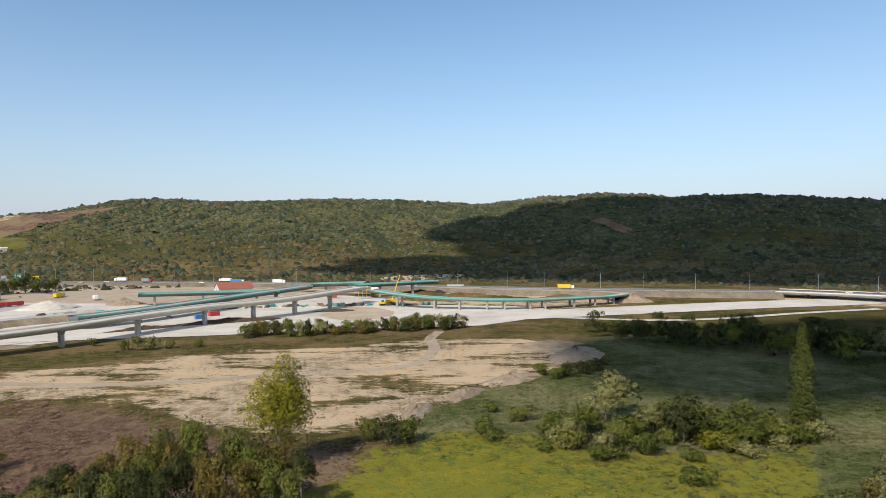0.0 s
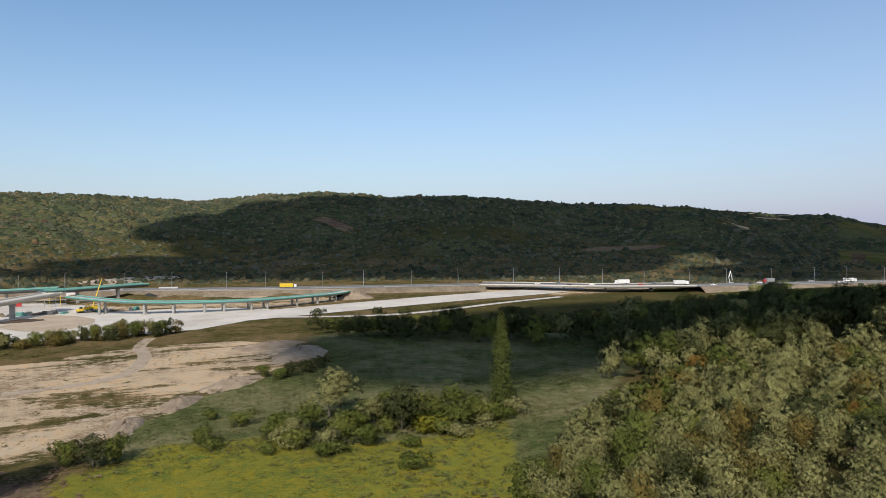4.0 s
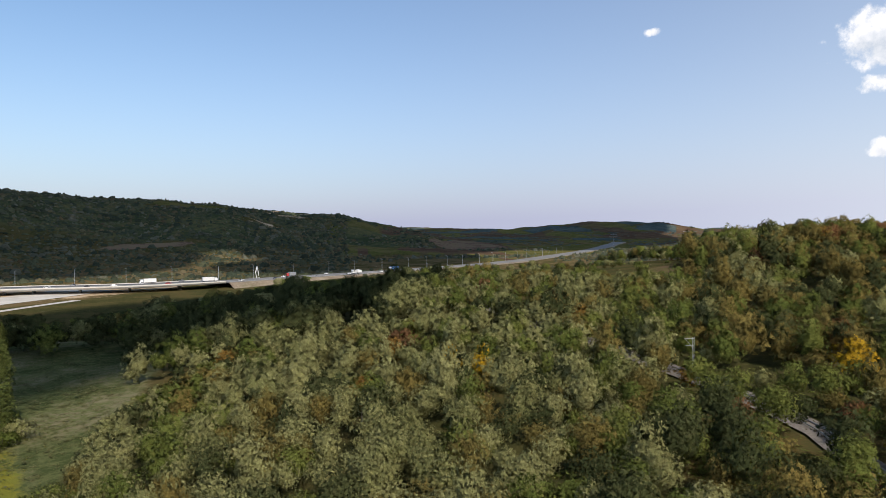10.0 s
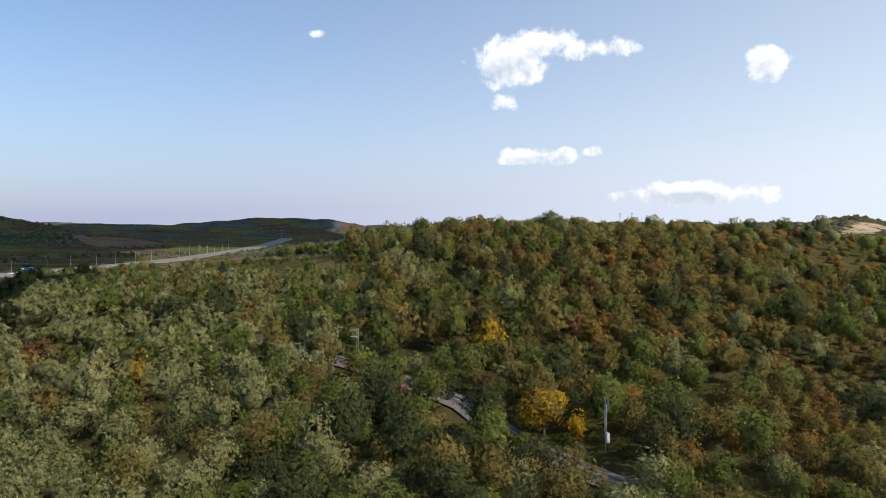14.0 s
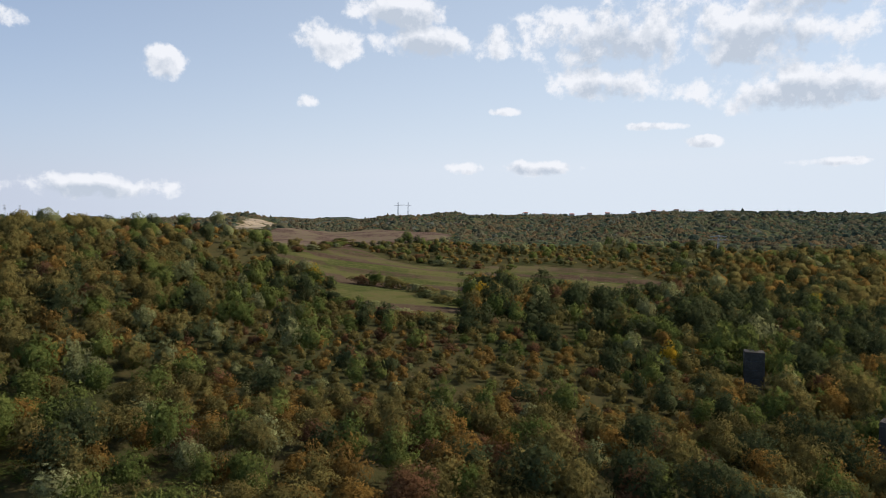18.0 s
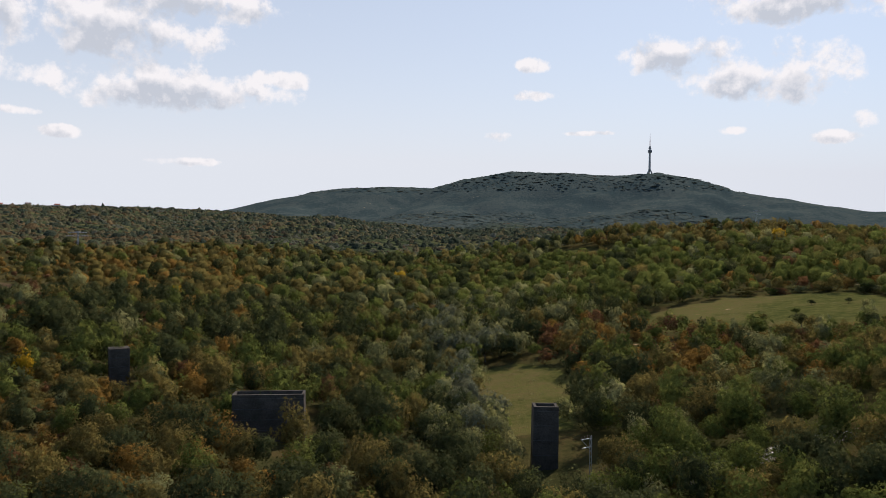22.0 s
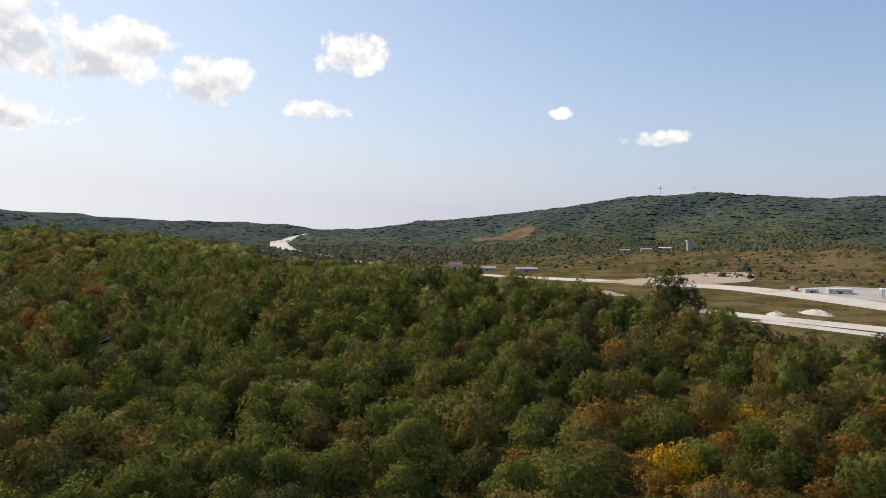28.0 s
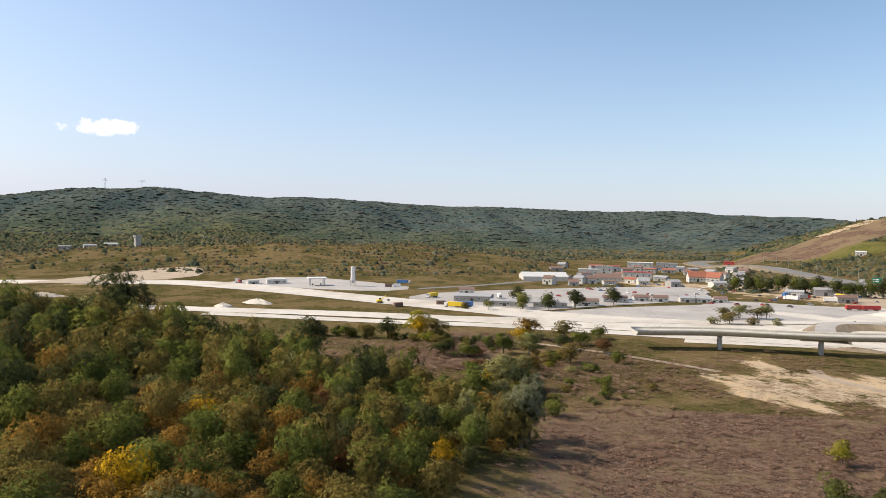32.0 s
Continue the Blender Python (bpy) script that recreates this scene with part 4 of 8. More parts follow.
def species(rng, x, y):
    """Which kind of tree grows where."""
    az = np.degrees(np.arctan2(x, y)) % 360
    d = np.hypot(x, y)
    w = wild(x, y)
    w2 = wild(y * 2.3 + 90, x * 2.1 - 40)
    odds = np.zeros((len(x), 7))

    def bump(c, h):
        return np.clip(1 - np.abs((az - c + 180) % 360 - 180) / h, 0, 1)
    odds[:, 0] = 0.15 + 5.0 * bump(50, 32) * (d < 260) + 0.5 * (w > 0.6) + 3.0 * bump(184, 9) * (d > 120) * (d < 400)
    odds[:, 1] = 0.7 + 2.0 * bump(238, 60) + 0.8 * (w2 > 0.65)
    odds[:, 2] = 0.4 + 1.2 * bump(172, 40) + 3.0 * ((az < 60) & (d > 240) & (d < 640)) + 0.3 * (d > 640) + 0.5 * bump(330, 40)
    odds[:, 3] = 0.35 + 0.35 * (az > 100) + 0.1 * bump(80, 60) + 0.9 * bump(290, 40) + 2.0 * bump(128, 50) + 0.5 * (w2 < 0.35)
    odds[:, 4] = 0.008 + 0.03 * bump(125, 40) + 0.22 * bump(282, 24) * (d < 130)
    odds[:, 5] = 0.04 + 2.4 * bump(132, 36) * (w > 0.35) + 1.2 * bump(280, 26) * (d < 140) + 1.2 * scrub_slope(x, y) * np.where((az > 200) & (az < 310), 1, 0.15)
    odds[:, 6] = 0.04 + 0.8 * bump(130, 42) * (w2 > 0.35) + 0.6 * bump(280, 30) * (d < 160) + 0.8 * scrub_slope(x, y) * np.where((az > 200) & (az < 310), 1, 0.3)
    def zone(a0, a1, d0, d1):
        rim = np.clip((az - a0) / 4 + 0.5, 0, 1) * np.clip((a1 - az) / 4 + 0.5, 0, 1)
        return rim * np.clip((d - d0) / (0.12 * d0) + 0.5, 0, 1) * np.clip((d1 - d) / (0.12 * d1) + 0.5, 0, 1)
    for a0, a1, d0, d1, extra in ((133, 167, 340, 900, {3: 5.0, 5: 4.5}), (131, 171, 180, 330, {2: 3.2, 1: 1.2}), (112, 168, 95, 178, {3: 1.8, 5: 1.2, 6: 0.5}), (190, 204, 180, 265, {5: 3.0, 6: 1.2}),
                                  (194, 218, 560, 880, {3: 2.5, 5: 1.8}), (182, 212, 300, 540, {1: 3.0}), (205, 228, 150, 480, {3: 1.2, 5: 1.0, 6: 0.5}), (262, 296, 57, 120, {4: 0.12, 5: 0.8}), (76, 101, 57, 125, {2: 2.0, 1: 1.2}), (98, 136, 150, 420, {3: 2.6, 5: 1.0}), (226, 264, 57, 300, {1: 4.0, 3: 0.4})):
        for k, w_more in extra.items():
            odds[:, k] += w_more * zone(a0, a1, d0, d1)
    # paler crown mix beyond 1500 m: haze put in as tree colour
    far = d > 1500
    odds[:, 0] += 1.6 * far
    odds[:, 2] *= np.where(far, 0.6, 1)
    odds[:, 4:] *= np.where((az < 60) & (d > 230), 0.1, 1)[:, None]
    odds /= odds.sum(1)[:, None]
    odds[:, 3:] *= np.where((az < 60) & (d > 230) & (d < 640), 0.05, 1)[:, None]
    odds /= odds.sum(1)[:, None]
    # like grows beside like: groves a few trees wide
    gx, gy = np.where(d > 640, x / 5, x), np.where(d > 640, y / 5, y)
    grove = np.modf(8 + 1.7 * np.sin(gx / 13 + 1.9 * np.sin(gy / 17)) + 1.6 * np.sin(gy / 11 + 2.2 * np.sin(gx / 19 + 1)))[0]
    pick = np.modf(grove + rng.normal(0, 1, len(x)) * np.where(d > 640, 0.05, 0.08) + np.where(rng.random(len(x)) < np.where(d > 640, 0.07, 0.10), rng.random(len(x)), 0) + 2)[0]
    return (pick[:, None] > np.cumsum(odds, 1)).sum(1).clip(0, 6)


RAIL_LINE = along(RAILWAY, 8)
ROAD_LINES = (along(NEW_ROAD, 30), along(HIGHWAY, 30))


CLEARINGS = [(*(float(c) for c in bearing(a, d)), r) for a, d, r in ((99.9, 102, 6), (99.9, 92, 5), (190.4, 136, 9), (192.0, 127, 8), (190.4, 118, 8), (190.4, 110, 6), (168, 134, 8), (167, 122, 6), (95, 106, 5), (157, 174, 6))]


def free_ground(x, y, margin=4.0):
    ok = softly(OPEN_LAND, x, y, margin * 2) < 0.35
    ok &= off_line(RAIL_LINE, x, y) > np.where((x > 117) & (x < 142), 2.6, 1.2)
    for px, py, clear in CLEARINGS:
        ok &= np.hypot(x - px, y - py) > clear
    for r in ROAD_LINES:
        ok &= off_line(r, x, y) > 24
    return ok


def wood_places(rng, spacing, d0, d1):
    x, y = grid_places(rng, spacing, d0, d1)
    if d0 == 640:
        d, a = np.hypot(x, y), np.arctan2(x, y)
        row = np.round(d / 24) * 24 + 5 * np.sin(7 * a) + rng.normal(0, 1.5, len(x))
        d = np.where((np.degrees(a) > -102) & (np.degrees(a) < -52) & (d < 1180) & (rng.random(len(x)) < 0.75), row, d)
        x, y = d * np.sin(a), d * np.cos(a)
    keep = free_ground(x, y)
    x, y = x[keep], y[keep]
    z = height(x, y)
    d = np.hypot(x, y)
    near = inside(WOOD_NEAR, x, y) | inside(WOOD_VALLEY, x, y)
    az = np.degrees(np.arctan2(x, y))
    hill = (d > 420) & (z > 4) | (y > 0) & (az > -42) & (az < 56) & (off_line(ROAD_LINES[1], x, y) > 26) & (d > 640)
    fields_east = (az > 52) & (az < 84) & (d > 700)
    share = wild(x * 0.8, y * 0.8) * 0.9 + rng.random(len(x)) * 0.75
    thin = np.where(d > 600, share > np.where(fields_east, 0.98, np.where(d > 1500, 0.18, 0.36 + 0.30 * scrub_slope(x, y))), rng.random(len(x)) < 0.93)
    keep = (near | hill) & thin & ((d < 300) | open_to_valley(x, y, z + 7))
    return x[keep], y[keep], z[keep]


near_trees = []


def scrubland(x, y):
    """Where the growth is low autumn scrub in place of trees, 0 to 1."""
    az, d = np.degrees(np.arctan2(x, y)) % 360, np.hypot(x, y)
    east = np.clip((az - 104) / 12, 0, 1) * np.clip((160 - az) / 10, 0, 1) * np.clip((d - 95) / 40, 0, 1) * np.clip((760 - d) / 100, 0, 1) * (1 - np.clip((az - 128) / 6, 0, 1) * np.clip((d - 180) / 20, 0, 1) * np.clip((335 - d) / 20, 0, 1))
    south = np.clip((az - 196) / 8, 0, 1) * np.clip((228 - az) / 10, 0, 1) * np.clip((d - 150) / 40, 0, 1) * np.clip((480 - d) / 100, 0, 1)
    return np.maximum(east, south * 0.6)


def build_woods():
    rng = np.random.default_rng(11)
    # (spacing, from, to, radius, template set)
    fine = [crown_template(s, 800, 13, 0.092) for s in range(4)]
    middle = [crown_template(20 + s, 190, 11, 0.175) for s in range(4)]
    coarse = [joined((crown_shape(np.random.default_rng(40 + s), 30, 1.0, 0.9, 6, 0.34, 0.0), far_dome(70 + s, 0.3, 0.75))) for s in range(4)]
    far = [far_clump(60 + s) for s in range(4)] + [far_tuft(50 + s) for s in range(4)]
    bands = ((5.0, 57, 135, (2.6, 4.6), fine, "near"), (6.3, 135, 330, (3.0, 5.4), middle, "slope"), (8.6, 330, 640, (4.0, 6.4), coarse, "plateau"),
             (6.2, 640, 1500, (2.2, 4.2), far, "hill"), (15.0, 1500, 2700, (4.2, 7.6), far[:4], "ridge"), (22.0, 2700, 4300, (5.0, 9.5), far[:4], "mountain"))
    low_crowns = [crown_template(80 + s, 72, 7, 0.27) for s in range(3)]
    bands += ((6.4, 18, 57, (3.0, 4.6), middle, "central"),)
    bands += ((4.0, 100, 330, (2.3, 3.7), low_crowns, "scrub"),)
    for spacing, d0, d1, (r0, r1), templates, where in bands:
        x, y, z = wood_places(rng, spacing, d0, d1)
        if where == "scrub":
            ok = scrubland(x, y) > 0.4
            x, y, z = x[ok], y[ok], z[ok]
        if where == "mountain":
            ok = z > 225
            x, y, z = x[ok], y[ok], z[ok]
        kind = species(rng, x, y)
        r = rng.uniform(r0, r1, len(x)) * np.where(kind == 2, 1.1, 1.0) * np.where(kind >= 5, 0.9, 1.0)
        if d0 >= 640:
            r = r * np.exp(rng.normal(-0.1, 0.36, len(x)))
        valley = (np.degrees(np.arctan2(x, y)) % 360 < 58) & (np.hypot(x, y) > 225) & (np.hypot(x, y) < 640) & (where != "scrub")
        few = ~valley | (rng.random(len(x)) < 0.45)
        x, y, z, kind, r, valley = (v[few] for v in (x, y, z, kind, r, valley))
        r = r * np.where(valley, 1.5, 1.0)
        tall = rng.uniform(0.85, 1.35, len(x)) * np.where(kind >= 5, 0.9, 1.0)
        low = scrubland(x, y)
        low = low * np.where((kind <= 2) & (rng.random(len(x)) < 0.35), 0.15, 1.0)
        r, tall = r * (1 - 0.45 * low), tall * (1 - 0.25 * low)
        rz = r * tall
        if where == "hill":
            r, rz = r * (1 - 0.3 * scrub_slope(x, y)), rz * (1 - 0.3 * scrub_slope(x, y))
        if d0 >= 640:
            rz = np.minimum(rz * 0.66, 4.2) * rng.uniform(0.5, 1.4, len(x)) * (1.05 if d0 < 1500 else 0.32)
            mid = z + rz * 0.1
        else:
            mid = z + rz * 0.75 + rng.uniform(0.5, 3.2, len(x)) * np.where(kind >= 5, 0.7, 1.0) * (1 - 0.9 * low)
        if d0 < 1500:
            # low growth in front of the road, and towards the clearing on the spur
            az = np.degrees(np.arctan2(x, y))
            dist = np.hypot(x, y)
            top = EYE - dist * np.interp(az, (-10, 30, 38, 46, 50, 60, 72, 79), (0.119, 0.119, 0.100, 0.079, 0.073, 0.060, 0.057, 0.058))
            held = (az > -10) & (az < 79) & (dist > 200) & (dist < np.interp(az, (-10, 30, 45, 55.6, 63, 68, 72, 79), (520, 540, 610, 690, 830, 1000, 640, 520)))
            gap = (az > -121.5) & (az < -111.5) & (dist > 130) & (dist < 640)
            top, held = np.where(gap, EYE - 0.046 * dist, top), held | gap
            # the wood thins to young growth where it comes down to the meadow
            rim = (az > 20) & (az < 66) & (dist <= 215)
            young = EYE - 1.06 * dist * np.interp(az, (20, 24, 29.5, 32.7, 35.9, 40.1, 44.1, 53.6, 66), (0.44, 0.39, 0.32, 0.238, 0.207, 0.175, 0.132, 0.095, 0.056))
            top, held = np.where(rim, np.where(held, np.minimum(top, young), young), top), held | rim
            cut = (az > 85) & (az < 90) & (dist > 84) & (dist < 122)
            top, held = np.where(cut, EYE - 0.285 * dist, top + np.where(rng.random(len(x)) < 0.07, 5.0, 0.0)), held | cut
            bush, mast = (az > 92.2) & (az < 97.6) & (dist > 70) & (dist < 109), (az > 97.6) & (az < 101.8) & (dist > 55) & (dist < 107)
            top = np.where(bush, EYE - 0.29 * dist, np.where(mast, EYE - 0.350 * dist, top))
            foot = (az > -171.8) & (az < -164.8) & (dist > 60) & (dist < 124)
            top = np.where(foot, EYE - 0.335 * dist, top)
            cut, held = cut | bush | mast | foot, held | bush | mast | foot
            room = np.where(held, np.clip((top - z) / (mid + np.where(rim, 1.3, 1.0) * rz - z), 0, 1), 1)
            mid, rz = z + (mid - z) * room, rz * room
            r = r * np.sqrt(np.maximum(room, 0.1))
            ok = room > np.where(cut, 0.12, 0.22)
            x, y, z, r, rz, mid, kind = (v[ok] for v in (x, y, z, r, rz, mid, kind))
        tint = rng.random(len(x)) if d0 < 640 else 0.15 + 0.5 * wild(x / 2, y / 2) + 0.2 * rng.random(len(x))
        single = (np.hypot(x, y) < 78) if where == "near" else np.zeros(len(x), bool)
        for k in np.nonzero(single)[0]:
            near_trees.append((float(x[k]), float(y[k]), float(z[k]), float(r[k]), float(rz[k]), float(mid[k]), KINDS[kind[k]]))
        p = np.column_stack((x, y, mid, r, rz, tint))[~single]
        kk = kind[~single]
        for i, name in enumerate(KINDS):
            if d0 >= 640 and name == "gold":
                continue
            q = p[kk == i]
            if len(q):
                mat = LEAF[name] if d0 < 640 else FAR[name] if d0 < 1500 else HAZY_FOREST[name]
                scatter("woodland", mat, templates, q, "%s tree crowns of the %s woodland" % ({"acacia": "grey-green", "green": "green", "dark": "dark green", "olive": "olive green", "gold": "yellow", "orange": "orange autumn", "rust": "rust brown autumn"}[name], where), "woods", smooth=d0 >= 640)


build_woods()

# ---- parts and shapes ----


def box(bm, c, s, rz=0.0, taper=1.0, bevel=0.0):
    """A box by centre and size, turned about z; taper narrows its top."""
    made = bmesh.ops.create_cube(bm, size=1.0)["verts"]
    for v in made:
        k = taper if v.co.z > 0 else 1.0
        v.co = Vector((v.co.x * s[0] * k, v.co.y * s[1] * k, v.co.z * s[2]))
    if bevel:
        es = list({e for v in made for e in v.link_edges})
        made = list({v for f in bmesh.ops.bevel(bm, geom=es, offset=bevel, segments=1, affect="EDGES")["faces"] for v in f.verts} | {v for v in made if v.is_valid})
    m = Matrix.Translation(c) @ Matrix.Rotation(rz, 4, "Z")
    for v in made:
        v.co = m @ v.co
    return made


def rod(bm, a, b, r0, r1=None, seg=6):
    """A tapered round bar from a to b."""
    a, b = Vector(a), Vector(b)
    m = Matrix.Translation((a + b) / 2) @ (b - a).to_track_quat("Z", "Y").to_matrix().to_4x4()
    bmesh.ops.create_cone(bm, cap_ends=True, segments=seg, radius1=r0, radius2=r0 if r1 is None else r1, depth=(b - a).length, matrix=m)


def as_mesh(name, bm, material):
    me = bpy.data.meshes.new(name)
    bm.to_mesh(me)
    bm.free()
    me.materials.append(material)
    return me


def part(name, bm, material, parent, label=""):
    """One mesh under a thing or a part."""
    ob = new(name, as_mesh(name, bm, material) if isinstance(bm, bmesh.types.BMesh) else bm)
    ob.parent = parent
    return tagged(ob, label)


def thing(name, m, label, category, group=""):
    ob = new(name)
    ob.matrix_world = m
    ob.empty_display_size = 0.2
    return tagged(ob, label, category, group)


def at(x, y, rz=0.0, lift=0.0):
    return pose(x, y, high(x, y) + lift, 0, 0, rz)


def polar(az, d):
    x, y = bearing(az, d)
    return float(x), float(y)


# ---- viaducts ----


def sweep(line, half, top, bottom, lower=None):
    """A girder of the given width swept along a line; lower: half width at the bottom."""
    t = np.gradient(line[:, :2], axis=0)
    t /= np.hypot(t[:, 0], t[:, 1])[:, None]
    s = np.stack((t[:, 1], -t[:, 0]), 1)
    lower = half if lower is None else lower
    ring = ((-half, top), (half, top), (half, top - 0.35), (lower, bottom), (-lower, bottom), (-half, top - 0.35))
    v = np.stack([np.column_stack((line[:, :2] + s * o, line[:, 2] + h)) for o, h in ring], 1)
    n, k = v.shape[:2]
    f = [(i * k + j, i * k + (j + 1) % k, (i + 1) * k + (j + 1) % k, (i + 1) * k + j) for i in range(n - 1) for j in range(k)]
    return v.reshape(-1, 3), f, s


def strip_beside(line, s, off, wide, top, bottom):
    v, n = [], len(line)
    for o, h in ((off - wide / 2, bottom), (off - wide / 2, top), (off + wide / 2, top), (off + wide / 2, bottom)):
        v.append(np.column_stack((line[:, :2] + s * o, line[:, 2] + h)))
    v = np.stack(v, 1)
    f = [(i * 4 + j, i * 4 + (j + 1) % 4, (i + 1) * 4 + (j + 1) % 4, (i + 1) * 4 + j) for i in range(n - 1) for j in range(4)]
    f += [(0, 1, 2, 3), (n * 4 - 4, n * 4 - 1, n * 4 - 2, n * 4 - 3)]
    return v.reshape(-1, 3), f


def viaduct(label, points, width, deep, pier_at, deck_mat, rail_mat, pier_mat, pier_w=2.6, flare=1.35, rail_h=0.7, twin=False, lower=0.6):
    line = along(points, 5.0)
    root = thing("viaduct", Matrix.Identity(4), label, "viaduct")
    v, f, s = sweep(line, width / 2, 0.0, -deep, width * 0.5 * lower)
    end = len(v) - 6
    me = mesh_of("deck", v, f, deck_mat)
    part("deck", me, deck_mat, root)
    for k in (0, end):
        bm = bmesh.new()
        bm.faces.new([bm.verts.new(p) for p in v[k:k + 6]])
        part("end_wall", bm, deck_mat, root)
    pv, pf = strip_beside(line, s, 0, width - 0.8, 0.05, -0.05)
    part("road_surface", mesh_of("road_surface", pv, pf, ASPHALT if width > 20 else PALE_CONCRETE if deck_mat is not DARK_STEEL else YARD), PALE_CONCRETE, root)
    for side in (-1, 1):
        pv, pf = strip_beside(line, s, side * (width / 2 - 0.15), 0.35, rail_h, -0.45)
        part("parapet", mesh_of("parapet", pv, pf, rail_mat), rail_mat, root)
    for x, y in pier_at:
        k = int(np.argmin(np.hypot(line[:, 0] - x, line[:, 1] - y)))
        px, py, pz = line[k]
        turn = math.atan2(s[k][1], s[k][0])
        for o in ((-0.28, 0.28) if twin else (0,)):
            qx, qy = px + s[k][0] * o * width, py + s[k][1] * o * width
            g = high(qx, qy) - 0.5
            h = pz - deep - g
            bm = bmesh.new()
            if twin:
                rod(bm, (qx, qy, g), (qx, qy, g + h), pier_w / 2, seg=10)
            else:
                box(bm, (qx, qy, g + h * 0.38), (pier_w, 1.7, h * 0.76), turn, 1.0, 0.15)
                made = box(bm, (qx, qy, g + h * 0.76 + h * 0.12 + 0.002), (pier_w * flare * 1.15, 1.75, h * 0.24), turn)
                for w in made:
                    if w.co.z < g + h * 0.8:
                        c = Vector((qx, qy, w.co.z))
                        w.co = c + (w.co - c) / (flare * 1.15)
            part("pier", bm, pier_mat, root)
    return root


viaduct("pale concrete road viaduct on flared piers, nearly finished", ((-229, 208, 7.8), (-212, 240, 8.0), (-185, 268, 8.2), (-163, 297, 8.8), (-146, 333, 9.3), (-126, 368, 9.8), (-106, 389, 10.0), (-88, 413, 10.3), (-72, 443, 10.8), (-56, 478, 11.2)), 10.5, 1.9,
        ((-212, 240), (-185, 268), (-163, 297), (-146, 333), (-126, 368), (-106, 389), (-88, 413), (-72, 443)), PALE_CONCRETE, PALE_CONCRETE, CONCRETE)
viaduct("dark girder bridge edged with teal formwork, under construction", (polar(-28, 395) + (6.6,), polar(-24, 412) + (7.0,), polar(-20, 440) + (7.4,), polar(-16, 478) + (7.8,), polar(-11, 535) + (8.6,)), 10, 2.2,
        [polar(-25.5, 405), polar(-21.5, 430), polar(-17.5, 463), polar(-13.5, 505)], DARK_STEEL, TEAL, CONCRETE, rail_h=0.5, lower=0.75)
viaduct("short dark bridge edged with teal formwork, behind the viaduct", (polar(-23.6, 505) + (8.4,), polar(-19, 503) + (8.2,), polar(-13.2, 502) + (8.0,)), 9, 2.0,
        [polar(-22.6, 505), polar(-19.2, 503), polar(-15, 502)], DARK_STEEL, TEAL, CONCRETE, rail_h=0.5, lower=0.75)
viaduct("dark steel bridge deck with teal edging", (polar(-10.6, 545) + (9.6,), polar(-6.4, 538) + (10.6,)), 9, 2.4, [polar(-9.5, 543)], DARK_STEEL, TEAL, CONCRETE, rail_h=0.4, lower=0.8)
viaduct("bridge deck with teal formwork meeting the viaduct", (polar(-7.6, 520) + (9.8,), polar(-4, 530) + (10.4,), polar(-0.6, 545) + (10.8,)), 10, 2.0, [polar(-5, 527), polar(-2.6, 536)], DARK_STEEL, TEAL, CONCRETE, rail_h=0.6, lower=0.75)
viaduct("curved ramp with teal edging on slim columns", [polar(a, d) + (z,) for a, d, z in ((-5.6, 466, 10.0), (-2.5, 444, 8.2), (0.7, 437, 7.0), (5, 436, 6.4), (8.2, 446, 6.0), (11, 462, 5.7), (13.5, 482, 5.4), (14.7, 503, 5.2))], 8.5, 1.2,
        [polar(a, d) for a, d in ((-3.4, 450), (-0.9, 440), (1.4, 437), (3.4, 436), (5.1, 436), (6.8, 441), (8.4, 447), (10.2, 457), (12.0, 470), (13.4, 481))], CONCRETE, TEAL, CONCRETE, 1.5, twin=True, rail_h=0.55)
# the highway bridge over the stream
BRIDGE_E = [polar(a, d) + (4.9,) for a, d in ((25.6, 569), (29.4, 566), (35.6, 562), (42, 585))]
viaduct("grey highway bridge on hammerhead piers over the stream", BRIDGE_E, 26, 1.3, [polar(27.5, 567), BRIDGE_E[1][:2], polar(32.5, 563), BRIDGE_E[2][:2], polar(39, 573)], CONCRETE, PALE_CONCRETE, CONCRETE, 4.0, 1.8, 0.6, lower=0.985)


def bank_road(name, points, half, top, slope_to, mat_top, label):
    """A road on a low bank: paved top, earth sides."""
    line = along(points, 8.0)
    line = np.column_stack((line, np.maximum(height(line[:, 0], line[:, 1]) + 0.6, top)))
    for _ in range(6):
        line[1:-1, 2] = (line[:-2, 2] + line[1:-1, 2] * 2 + line[2:, 2]) / 4
    t = np.gradient(line[:, :2], axis=0)
    t /= np.hypot(t[:, 0], t[:, 1])[:, None]
    s = np.stack((t[:, 1], -t[:, 0]), 1)
    n = len(line)

    def rows(offs):
        return np.stack([np.column_stack((line[:, :2] + s * o, z)) for o, z in offs], 1).reshape(-1, 3)

    def faces(k):
        return [(i * k + j, (i + 1) * k + j, (i + 1) * k + j + 1, i * k + j + 1) for i in range(n - 1) for j in range(k - 1)]
    z = line[:, 2]
    tagged(new(name, mesh_of(name, rows(((-half, z), (-half * 0.08, z + 0.15), (half * 0.08, z + 0.15), (half, z))), faces(4), mat_top, True)), label, "road", kind="structure")
    for side in (-1, 1):
        o = side * half
        e = side * (half + slope_to)
        ez = height(line[:, 0] + s[:, 0] * e, line[:, 1] + s[:, 1] * e) - 0.4
        tagged(new("embankment", mesh_of("embankment", rows(((o, z - 0.02), (o + side * 1.5, z - 0.3), (e, np.minimum(ez, z - 0.4)))), faces(3), EARTH_BANK, True)),
               "bare earth bank carrying the road", "embankment", kind="structure")
    return line


